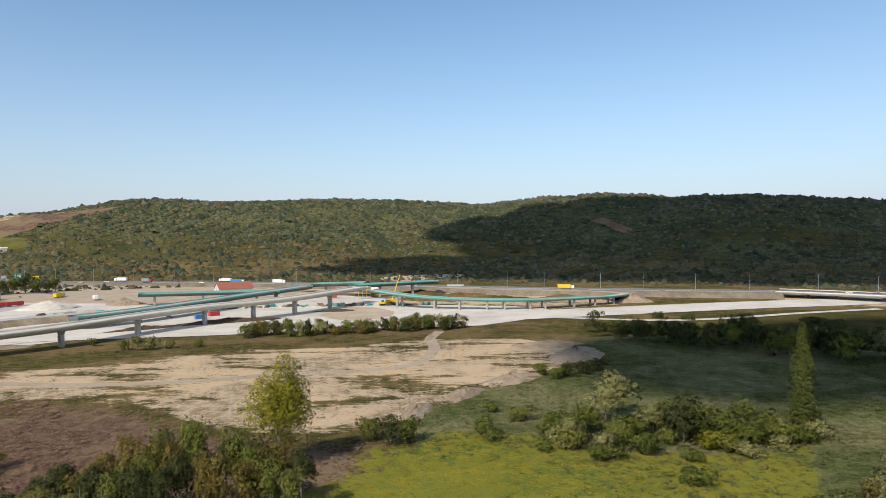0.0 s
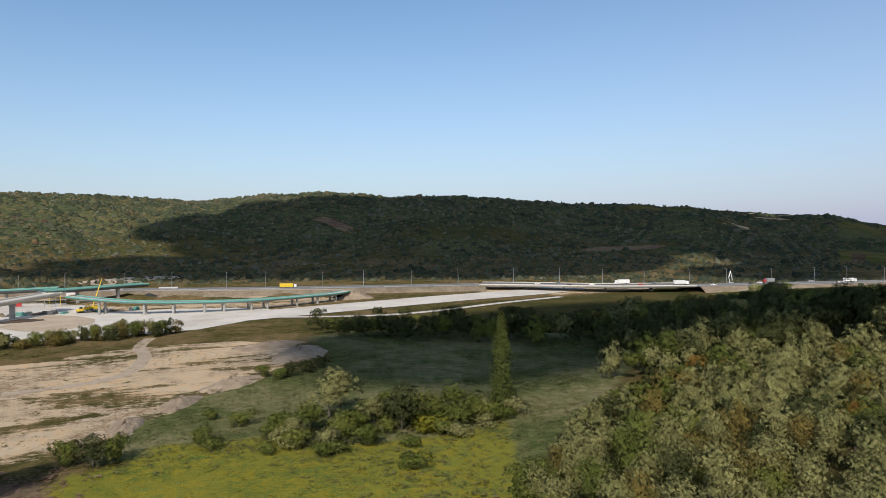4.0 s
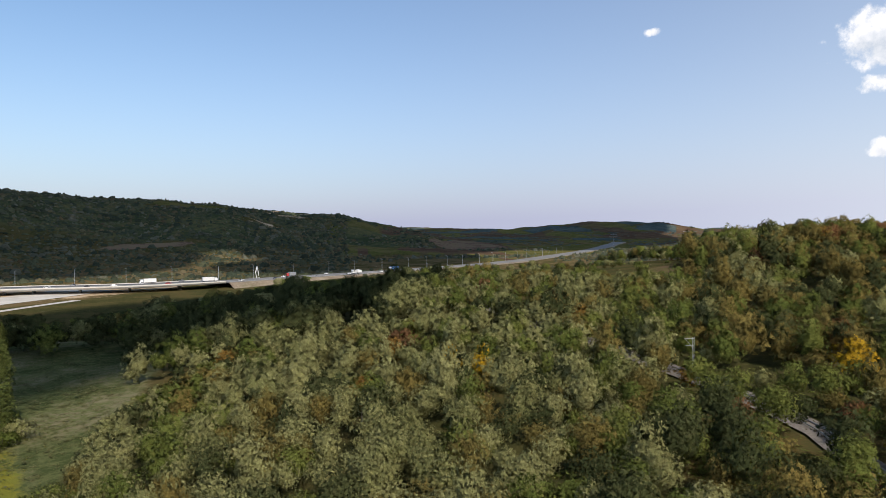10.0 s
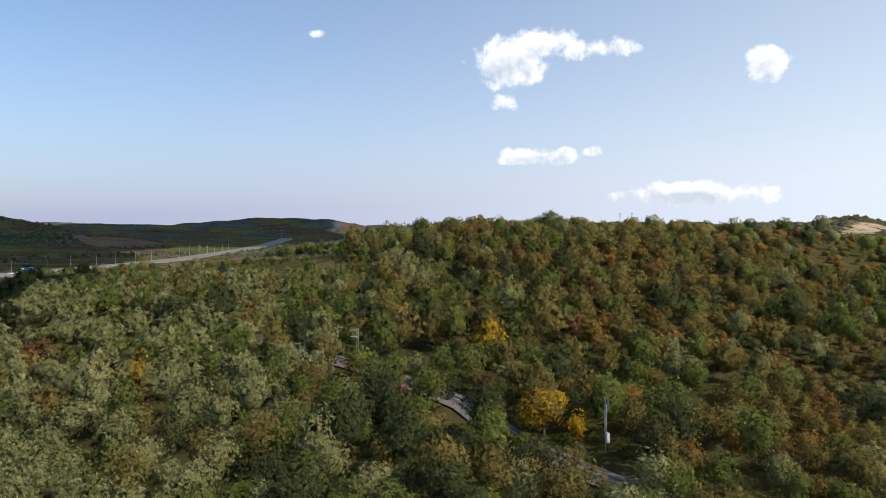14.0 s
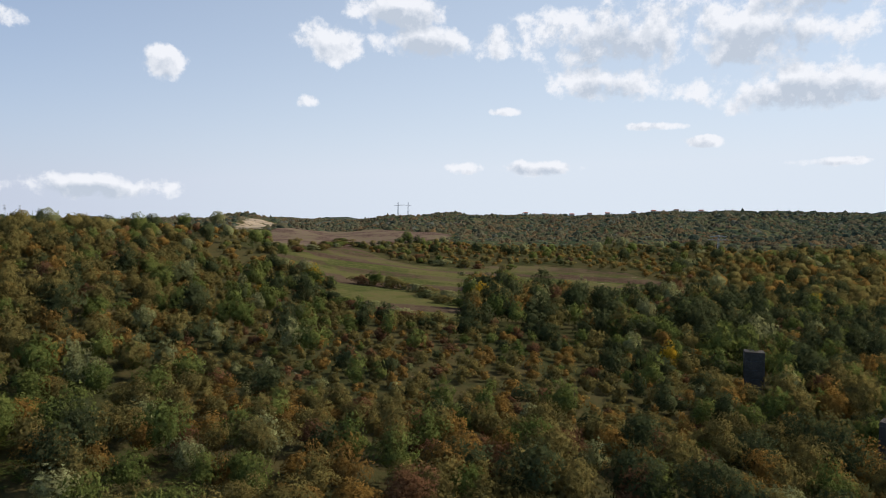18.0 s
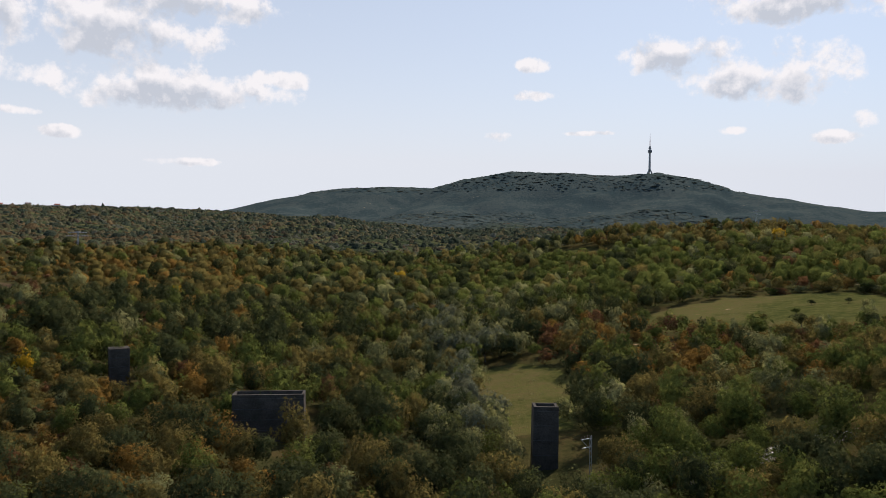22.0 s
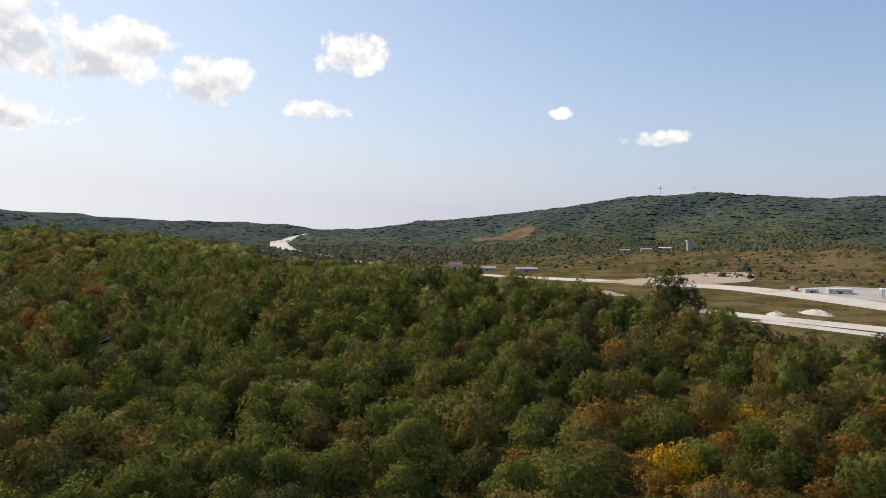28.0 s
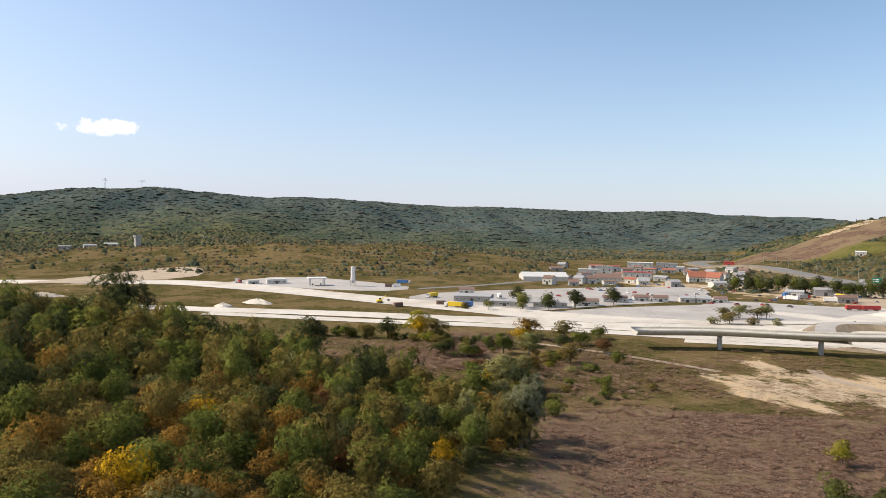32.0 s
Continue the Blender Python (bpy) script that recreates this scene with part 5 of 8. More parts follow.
HIGH_LEFT = [p for p in HIGHWAY if p[0] < 200] + [BRIDGE_E[0][:2]]
HIGH_RIGHT = [BRIDGE_E[-1][:2]] + [p for p in HIGHWAY if p[0] > 460]
hl = bank_road("road_highway_west", HIGH_LEFT, 13, 4.2, 9, ASPHALT, "grey asphalt motorway on a low bank")
hr = bank_road("road_highway_east", HIGH_RIGHT, 13, 4.2, 9, ASPHALT, "grey asphalt motorway leading up the valley")
bank_road("road_ramp", ((-205, 300), (-235, 350), (-215, 385), (-190, 410), (-168, 440)), 4.5, 3.2, 7, YARD, "unpaved grey ramp of packed earth")
bank_road("road_slip", [polar(a, d) for a, d in ((14.7, 500), (14.4, 522), (11.5, 535), (7, 540), (2, 552), (-2, 580))], 5, 4.2, 7, DIRT, "pale unpaved slip road on a bank")

patch("pavement_lot", ((-350, 212), (-363, 309), (-355, 382), (-365, 425), (-328, 446), (-270, 480), (-235, 440), (-262, 360), (-290, 290), (-325, 238)), YARD, 0.12, "wide empty lot of grey gravel", "yard")
patch("pavement_yard", ((-420, 190), (-500, 240), (-505, 420), (-470, 500), (-390, 420), (-372, 300), (-366, 225)), YARD, 0.10, "grey gravel service yard", "yard")
patch("pavement_works", ((-200, 450), (-330, 500), (-430, 560), (-400, 620), (-200, 600), (-120, 560), (-110, 480)), DIRT, 0.14, "dusty levelled works area", "yard")
patch("pavement_site", ((-232, 240), (-300, 330), (-305, 470), (-215, 535), (-70, 530), (-28, 470), (-36, 402), (-100, 362), (-170, 312)), ROADBED, 0.07, "trampled pale ground of the works site under the viaducts", "yard")
patch("pavement_apron", ((-40, 350), (-60, 420), (-20, 460), (60, 445), (60, 408), (20, 360)), ROADBED, 0.2, "pale crushed stone apron under the ramp", "yard")
patch("pavement_station", ((-640, 100), (-680, 160), (-640, 215), (-560, 250), (-530, 215), (-580, 150)), YARD, 0.12, "paved forecourt of the filling station", "yard")
patch("pavement_sandpad", ((-690, -60), (-790, 30), (-800, 100), (-720, 95), (-690, 20)), DIRT, 0.35, "bare sandy levelled pad", "yard")
ribbon("road_side", ((-500, -60), (-470, 20), (-435, 70), (-390, 135), (-340, 190), (-285, 245), (-230, 290)), 24, ROADBED, 0.3, "second pale unpaved roadbed beside the first", "road")
ribbon("road_service", ((-540, 250), (-560, 330), (-600, 430), (-640, 540), (-700, 640)), 9, ASPHALT, 0.2, "grey service road past the workshops", "road")
ribbon("road_track_west", ((-290, 150), (-255, 175), (-224, 188), (-190, 197), (-176, 200)), 3.5, DIRT, 0.12, "narrow pale dirt track through the weeds", "road")
ribbon("road_track_east", ((60, 395), (110, 380), (150, 385), (210, 410), (270, 430)), 6, ROADBED, 0.15, "pale gravel track beside the roadbed", "road")

# spoil heaps at the edge of the sandy field


def heap(x, y, rx, ry, h, rz, material, label, seed):
    rng = np.random.default_rng(seed)
    n, m = 26, 7
    v = []
    for j in range(m + 1):
        u = j / m
        for k in range(n):
            a = 2 * math.pi * k / n
            q = (1 - u) * (1 + 0.12 * math.sin(3 * a + seed) + 0.16 * rng.uniform(-1, 1))
            v.append((rx * q * math.cos(a), ry * q * math.sin(a), h * (u ** 0.75) * (1 + 0.28 * rng.uniform(-1, 1)) - 0.25))
    f = [(j * n + k, j * n + (k + 1) % n, (j + 1) * n + (k + 1) % n, (j + 1) * n + k) for j in range(m) for k in range(n)]
    ob = new("mound", mesh_of("mound", v, f, material, True))
    ob.matrix_world = at(x, y, rz)
    return tagged(ob, label, "heap")


PALE_EARTH = surface("pale_earth", (0.23, 0.175, 0.125), (0.37, 0.30, 0.22), 0.25, 0.95, 0.9, 5)
for k, (x, y, rx, ry, h, rz, lab) in enumerate(((52, 272, 20, 9, 3.4, 60, "pale eroded bank of dumped earth"), (44, 296, 17, 8, 2.4, 20, "low ridge of pale dumped earth"), (22, 226, 14, 5, 2.6, 40, "pale eroded bank at the meadow's edge"),
                                                  (6, 206, 10, 4, 2.4, 60, "crumbling pale sand bank at the meadow's edge"), (-7, 187, 10, 4, 2.0, 80, "crumbling pale sand bank at the meadow's edge"),
                                                  (-186, 292, 16, 4, 1.6, 40, "low pale rubble heap beside the viaduct"), (-252, 445, 20, 10, 5, 30, "grey gravel stockpile in the works yard"), (-215, 470, 14, 9, 4.5, 0, "brown earth stockpile in the works yard"),
                                                  (-470, 100, 13, 7, 3.2, 30, "pale gravel stockpile beside the roadbed"), (-455, 75, 8, 6, 2.6, 0, "pale gravel stockpile beside the roadbed"), (-560, -30, 16, 7, 3, 80, "white limestone stockpile beside the roadbed"), (131, 481, 15, 10, 5.0, 20, "pale earth cone at the end of the ramp"))):
    heap(x, y, rx, ry, h, rz, ROADBED if "white" in lab or "gravel" in lab else PALE_EARTH, lab, k)

for k, (x, y, rx, ry, h, rz) in enumerate(((-116, 378, 34, 5, 2.4, 32), (-150, 350, 22, 4, 2.0, 42), (-66, 428, 16, 5, 1.8, 20))):
    heap(x, y, rx, ry, h, rz, DARK_EARTH, "long bank of dark moist earth under the viaduct", 60 + k)
for k, (x, y, rx, ry, h, rz) in enumerate(((12, 500, 48, 12, 4.5, 4), (-18, 540, 24, 9, 3.5, -10), (86, 505, 22, 8, 3.0, 8))):
    heap(x, y, rx, ry, h, rz, GROUND, "weedy brown mound inside the ramp's bend", 70 + k)
patch("pavement_pad", ((-73, 408), (-56, 455), (-30, 425), (-34, 392), (-52, 380)), DIRT, 0.26, "trampled pale earth pad beside the piers", "yard")
patch("pavement_clearing", ((-66, 672), (-34, 650), (-4, 680), (29, 700), (4, 716), (-45, 700)), DIRT, 0.5, "bare tan clearing at the hill's foot", "yard")

# ---- single trees ----


def limb_mesh(rng, h, r, spread, limbs):
    """Trunk and limbs, tapered."""
    bm = bmesh.new()
    top = Vector((rng.uniform(-0.3, 0.3), rng.uniform(-0.3, 0.3), h * 0.72))
    knee = Vector((rng.uniform(-0.15, 0.15), rng.uniform(-0.15, 0.15), h * 0.35))
    rod(bm, (0, 0, -0.6), knee, r, r * 0.75, 7)
    rod(bm, knee, top, r * 0.75, r * 0.3, 6)
    for k in range(limbs):
        u = rng.uniform(0.25, 0.95)
        a = k * 2.4 + rng.uniform(-0.4, 0.4)
        p = knee.lerp(top, u) if u > 0.3 else knee * (u / 0.3)
        q = p + Vector((math.cos(a) * spread, math.sin(a) * spread, spread * rng.uniform(0.5, 1.1))) * rng.uniform(0.6, 1.0)
        rod(bm, p, q, r * 0.32, r * 0.09, 5)
        rod(bm, p.lerp(q, 0.6), q + Vector((rng.uniform(-1, 1), rng.uniform(-1, 1), 0.8)) * spread * 0.35, r * 0.14, r * 0.05, 4)
    return bm


def tree_template(kind, seed, r, rz, mid, n, leaf, lumps=8, bark=BARK, limbs=5, name="tree", slim=None):
    """A tree of its own: trunk with limbs, and a crown of leaf sprays."""
    rng = np.random.default_rng(seed)
    root = new(name)
    part("trunk", limb_mesh(rng, mid + rz * 0.6, max(0.12, r * 0.05), r * 0.6, limbs), bark, root)
    if slim:
        u = rng.random(n) ** 0.8
        a = rng.uniform(0, 2 * math.pi, n)
        prof = np.sin(np.clip(u * 0.92 + 0.08, 0, 1) * math.pi) ** 0.45 * (1 - 0.45 * u)
        q = prof * r * rng.uniform(0.55, 1.05, n) * (1 + 0.2 * np.sin(a * 3 + u * 17))
        c = np.column_stack((q * np.cos(a), q * np.sin(a), slim * 0.06 + u * slim * 0.94))
        out = np.column_stack((np.cos(a), np.sin(a), np.full(n, 0.55))) + rng.normal(0, 0.4, (n, 3))
        out /= np.linalg.norm(out, axis=1)[:, None]
        w = np.cross(out, rng.normal(0, 1, (n, 3)))
        w /= np.linalg.norm(w, axis=1)[:, None]
        t = np.cross(out, w)
        s = leaf * rng.uniform(0.6, 1.1, n)[:, None]
        v = np.stack((c - w * s - t * s * 0.5, c + w * s - t * s * 0.5, c + t * s), 1).reshape(-1, 3)
        f, lie = np.arange(n * 3).reshape(-1, 3), np.repeat(out, 3, 0)
    else:
        v, f, lie = joined((crown_shape(rng, n, r, rz, lumps, leaf, mid), core_shape(rng, r * 0.5, rz * 0.5, mid)))
    me = mesh_of("crown", v, f, LEAF[kind])
    set_lie(me, lie)
    part("crown", me, LEAF[kind], root)
    return root


def bush_template(kind, seed, r, rz, n, leaf, lumps=6):
    rng = np.random.default_rng(seed)
    root = new("bush")
    bm = bmesh.new()
    for k in range(4):
        a = k * 1.6 + rng.uniform(-0.3, 0.3)
        rod(bm, (0, 0, -0.3), (math.cos(a) * r * 0.5, math.sin(a) * r * 0.5, rz * 0.9), 0.07, 0.03, 5)
    part("stems", bm, BARK, root)
    v, f, lie = joined((crown_shape(rng, n, r, rz, lumps, leaf, rz * 0.62), core_shape(rng, r * 0.62, rz * 0.6, rz * 0.45)))
    me = mesh_of("leaves", v, f, LEAF[kind])
    set_lie(me, lie)
    part("leaves", me, LEAF[kind], root)
    return root


COLOUR = {"acacia": "grey-green", "green": "green", "dark": "dark green", "olive": "olive green", "gold": "bright yellow", "orange": "orange autumn", "rust": "rust brown"}


def put(root, x, y, size, rz, label, category, group="", sink=0.0):
    ob = copy_thing(root, at(x, y, rz, -sink))
    ob.matrix_basis = ob.matrix_basis @ Matrix.Diagonal((*size, 1))
    return tagged(ob, label, category, group)


def discard(root):
    for o in (*root.children_recursive, root):
        bpy.data.objects.remove(o)


# the 300 nearest woodland trees, from three shapes of each kind
rng = np.random.default_rng(5)
shapes = {k: [tree_template(k, 100 + 10 * i + j, 1.0 * 3.5, 3.6, 6.4, 3000, 0.215, lumps=15, bark=PALE_BARK if j == 1 else BARK) for j in range(3)] for i, k in enumerate(KINDS)}
near_trees.sort(key=lambda p: math.hypot(p[0], p[1]))
for i, (x, y, z, r, rz, mid, kind) in enumerate(near_trees):
    s = r / 3.5
    q = (mid - z + rz) / 10.0
    put(shapes[kind][i % 3], x, y, (s, s, q), float(rng.uniform(0, 360)), COLOUR[kind] + " leafy tree in the near woodland", "tree", "woodland trees")
for v in shapes.values():
    for r in v:
        discard(r)

# poplar, yellow tree and the trees of the meadow
LEAF["poplar"] = foliage("poplar_leaves", (0.086, 0.104, 0.030), (0.130, 0.144, 0.042), (0.152, 0.156, 0.048))
p = tree_template("poplar", 301, 2.4, 3, 10, 5600, 0.36, name="poplar", slim=27.0)
put(p, 84, 163, (1.4, 1.4, 1), 0, "tall slim green poplar standing alone in the meadow", "tree")
discard(p)
SAP = foliage("sap_green_leaves", (0.17, 0.175, 0.028), (0.26, 0.24, 0.034), (0.36, 0.29, 0.026))
LEAF["sap"] = SAP
COLOUR["sap"] = "yellow-green"
COLOUR["silver"] = "silvery green"
p = tree_template("sap", 311, 6.0, 10.0, 11.0, 8200, 0.36, 26, PALE_BARK, 14, "yellowing_tree")
put(p, -34, 143, (1.28, 1.28, 1.12), 40, "tall yellowing poplar with loose airy crown", "tree")
discard(p)

bushes = {k: [bush_template(k, 400 + 7 * i + j, 3.0, 2.6, 480, 0.40, 9) for j in range(2)] for i, k in enumerate(("acacia", "green", "dark", "olive", "gold", "orange", "rust", "sap", "silver"))}
small = {k: tree_template(k, 500 + i, 3.5, 4.0, 4.6, 850, 0.42, 13) for i, k in enumerate(("acacia", "green", "dark", "olive", "gold", "orange", "rust", "sap", "silver"))}
MEADOW = ((34, 166, 4.6, 7.0, "olive"), (45, 180, 5.5, 10.0, "acacia"), (41, 176, 4.6, 8.0, "acacia"), (55, 159, 5.2, 9.6, "dark"), (64, 170, 4.5, 6.0, "green"), (69, 157, 4.6, 5.5, "olive"), (77, 164, 4.2, 6.0, "olive"),
          (30, 162, 4.2, 5.0, "olive"), (11, 160, 2.6, 2.4, "olive"), (22, 153, 2.4, 2.0, "olive"), (9, 166, 3.2, 3.2, "green"), (33, 146, 3.0, 2.4, "olive"), (48, 131, 3.2, 3.0, "olive"), (40, 157, 3.6, 4.2, "olive"), (50, 166, 4.4, 6.0, "acacia"),
          (58, 165, 4.0, 5.4, "sap"), (73, 170, 4.4, 7.0, "green"), (62, 152, 3.2, 3.4, "olive"), (82, 158, 3.0, 3.2, "olive"), (88, 170, 3.4, 4.0, "green"), (45, 152, 3.0, 3.0, "green"), (27, 171, 3.6, 3.6, "olive"), (20, 178, 3.4, 3.0, "green"),
          (13, 186, 2.6, 2.2, "green"), (52, 146, 2.8, 2.2, "sap"), (36, 152, 3.0, 3.2, "acacia"), (66, 163, 4.0, 5.8, "olive"))
HEDGES = ((-12, 158, 4.6, 7.6, "dark"), (-17, 160, 4.2, 6.2, "green"), (-8, 160, 3.8, 6.4, "green"), (41, 232, 4.2, 5.0, "dark"), (33, 234, 4.2, 4.6, "green"), (48, 236, 4.4, 4.8, "dark"), (37, 229, 4.0, 4.2, "green"), (54, 243, 3.6, 4.2, "dark"),
          (-126, 287, 4.2, 7.5, "acacia"), (-121, 289, 4.0, 6.5, "acacia"), (-132, 287, 3.0, 5.0, "olive"), (-150, 298, 2.6, 4.2, "green"), (-115, 292, 3.4, 4.0, "acacia"), (-104, 296, 3.0, 3.4, "green"))
fill = np.random.default_rng(17)
EXTRA = []
for k in range(38):
    u = fill.random()
    x, y = 26 + 62 * u + fill.normal(0, 2), 158 + 12 * u * (1 - u) * 2 + fill.normal(0, 6.5)
    EXTRA.append((float(x), float(y), float(fill.uniform(2.6, 4.4)), float(fill.uniform(2.4, 5.4)), ("sap", "green", "olive", "acacia", "green", "sap")[int(fill.integers(0, 6))]))
MEADOW += tuple(EXTRA)
for x, y, r, h, kind in MEADOW + HEDGES:
    if (x, y, r, h, kind) in MEADOW:
        r, h = r * 1.2, h * 1.35
    if kind == "olive" or kind == "sap" and int(x) % 3:
        kind = "green"
    if h > 7.2:
        put(small[kind], x, y, (r / 3.5, r / 3.5, h / 9.0), x * 37 % 360, COLOUR[kind] + " small tree in the meadow", "tree", "meadow trees")
    else:
        put(bushes[kind][int(x) % 2], x, y, (r / 3.0, r / 3.0, h / 4.2), x * 37 % 360, COLOUR[kind] + " rounded bush in the meadow", "bush", "meadow bushes")

# row of scrub along the roadbed, and the dark clump at the brown field
r2 = np.random.default_rng(9)
for i in range(52):
    u = i / 51
    x, y = -92 + 100 * u + r2.uniform(-3, 3), 322 + 30 * u + r2.uniform(-7, 7)
    kind = ("green", "dark", "acacia", "olive")[int(r2.integers(0, 4))]
    r, h = r2.uniform(3.0, 5.0), r2.uniform(4.4, 9.2) * (0.6 if 0.36 < u < 0.46 else 1)
    put(bushes[kind][i % 2], x, y, (r / 3.0, r / 3.0, h / 4.2), i * 51, COLOUR[kind] + " scrub bush beside the roadbed", "bush", "roadside scrub")
thicket = [tree_template(k, 560 + i, 3.3, 3.9, 7.0, 1000, 0.36, 12, PALE_BARK, 4, "thicket_tree") for i, k in enumerate(("dark", "green", "olive"))]
for i in range(46):
    u = i / 45
    az = -34 + 22 * u + r2.uniform(-0.8, 0.8)
    d = 122 + 8 * math.sin(i * 2.3) - 3 * u
    h = 7.5 + 8.5 * (1 - abs(u - 0.62) * 1.35) + r2.uniform(-1.2, 1.2)
    x, y = polar(az, d)
    put(thicket[i % 3], x, y, (0.95, 0.95, max(h, 3.5) / 11.0), i * 77, COLOUR[("dark", "green", "olive")[i % 3]] + " slender tree in the roadside thicket", "tree", "thicket trees")
for t in thicket:
    discard(t)

# bare stems in the thicket
bare = new("bare_tree")
bm = bmesh.new()
rod(bm, (0, 0, -0.4), (0.2, 0.1, 9.5), 0.10, 0.03, 5)
for k in range(7):
    a = k * 2.4
    z = 3.5 + k * 0.8
    rod(bm, (0.05, 0.03, z), (math.cos(a) * 1.1, math.sin(a) * 1.1, z + 1.6), 0.04, 0.012, 4)
part("stem", bm, PALE_BARK, bare)
for i in range(22):
    az = -29 + 15 * i / 21 + r2.uniform(-0.4, 0.4)
    x, y = polar(az, 116 + r2.uniform(-3, 4))
    s = r2.uniform(0.65, 1.05)
    put(bare, x, y, (s, s, s), i * 63, "leafless grey stem in the thicket", "tree", "bare stems")
discard(bare)

# trees of the western meadow and yards
WEST = ((-121, 80, 6.4, 14, "silver"), (-130, 88, 6.0, 15, "silver"), (-233, 8, 8.5, 20, "dark"), (-128, 76, 4.0, 9.0, "dark"), (-139, 83, 4.0, 7.5, "dark"), (-151, 70, 3.2, 6.0, "orange"), (-158, 88, 4.2, 8.5, "green"), (-168, 96, 4.4, 9, "green"), (-176, 106, 3.8, 6.5, "gold"),
        (-170, 143, 3.2, 5.0, "green"), (-164, 156, 2.4, 2.6, "olive"), (-182, 118, 4.2, 6.6, "dark"), (-189, 126, 3.6, 4.2, "olive"), (-198, 134, 4.4, 6.0, "orange"), (-205, 141, 4.0, 4.6, "olive"), (-214, 152, 3.6, 4.2, "olive"), (-222, 160, 3.0, 3.6, "green"),
        (-292, 120, 5.0, 9, "dark"), (-287, 134, 4.4, 8, "gold"), (-303, 104, 4.2, 6, "green"), (-312, 94, 4.2, 6.5, "dark"), (-298, 112, 4.4, 6, "olive"), (-282, 142, 3.6, 5, "green"), (-92, 141, 3.4, 6.0, "sap"), (-245, 112, 3.4, 3.6, "olive"),
        (-375, 247, 5.4, 12, "green"), (-363, 259, 5.6, 11, "dark"), (-372, 286, 6.0, 13, "dark"), (-378, 324, 6.0, 12, "dark"), (-366, 240, 3.6, 7, "acacia"), (-380, 225, 4.0, 7, "acacia"), (-395, 232, 3.8, 6, "green"), (-390, 214, 4.0, 5, "olive"),
        (-269, 312, 5.0, 6.5, "olive"), (-262, 322, 3.8, 5.2, "olive"), (-274, 304, 4.0, 5.0, "acacia"), (-256, 334, 3.6, 4.6, "acacia"), (-238, 372, 2.6, 3.0, "dark"), (-440, 285, 4.4, 11, "dark"), (-230, 66, 6.6, 13, "dark"))
for k in range(64):
    u, w = fill.random(), fill.random()
    x, y = -150 - 130 * u + fill.normal(0, 4), 92 + 42 * u + 60 * w * (1 - 0.4 * u)
    h = float(fill.uniform(1.6, 4.6) * (1.4 if w < 0.35 else 0.8))
    WEST += ((float(x), float(y), h * 0.9, h, ("olive", "green", "sap", "acacia", "green", "rust", "dark")[int(fill.integers(0, 7))]),)
for k in range(26):
    WEST += ((-322 + 3.0 * k + float(fill.normal(0, 2)), 92 + 2.6 * k + float(fill.normal(0, 3)), float(fill.uniform(2.6, 4.0)), float(fill.uniform(3.0, 5.3)), ("dark", "green", "olive")[k % 3]),)
WEST += ((-417, 270, 7, 13, "dark"), (-383, 253, 6, 12, "acacia"), (-378, 269, 6.5, 13, "green"), (-371, 286, 7, 14, "dark"), (-393, 336, 7, 13, "dark"), (-289, 330, 4.5, 6.5, "olive"), (-285, 339, 5, 8, "acacia"), (-281, 349, 5, 6.5, "olive"),
         (-279, 354, 4.6, 7.5, "acacia"), (-268, 179, 6.5, 9, "orange"), (-262, 196, 6.0, 7.5, "olive"), (-255, 211, 5.0, 6, "green"), (-295, 137, 7, 10.5, "sap"), (-284, 140, 6, 9, "olive"), (-230, 155, 5.5, 9, "acacia"), (-238, 148, 5, 8, "green"),
         (-181, 118, 5.0, 9.5, "acacia"), (-174, 108, 5.5, 11, "acacia"), (-210, 160, 5.0, 7, "olive"), (-236, 176, 4.5, 6, "dark"), (-222, 186, 4.5, 5.6, "rust"), (-203, 176, 4.0, 5.2, "green"), (-250, 165, 5.2, 7.5, "gold"), (-243, 190, 5.0, 6.5, "green"))
for i, (x, y, r, h, kind) in enumerate(WEST):
    where = "in the weedy meadow" if x > -300 else "beside the yards"
    if -320 < x < -150 and h > 5.4:
        r, h = r * 1.25, h * 1.25
    if h > 5.4:
        put(small[kind], x, y, (r / 3.5, r / 3.5, h / 9.0), i * 41, "%s tree %s" % (COLOUR[kind], where), "tree", "western trees")
    else:
        put(bushes[kind][i % 2], x, y, (r / 3.0, r / 3.0, h / 4.2), i * 41, "%s bush %s" % (COLOUR[kind], where), "bush", "western bushes")
for i in range(26):
    x, y = -430 + 120 * i / 25 + r2.uniform(-6, 6), 500 + 55 * i / 25 + r2.uniform(-8, 8)
    put(small[("dark", "green")[i % 2]], x, y, (2.0, 2.0, 1.75 + 0.3 * math.sin(i)), i * 29, COLOUR[("dark", "green")[i % 2]] + " tall tree screening the yards", "tree", "yard trees")

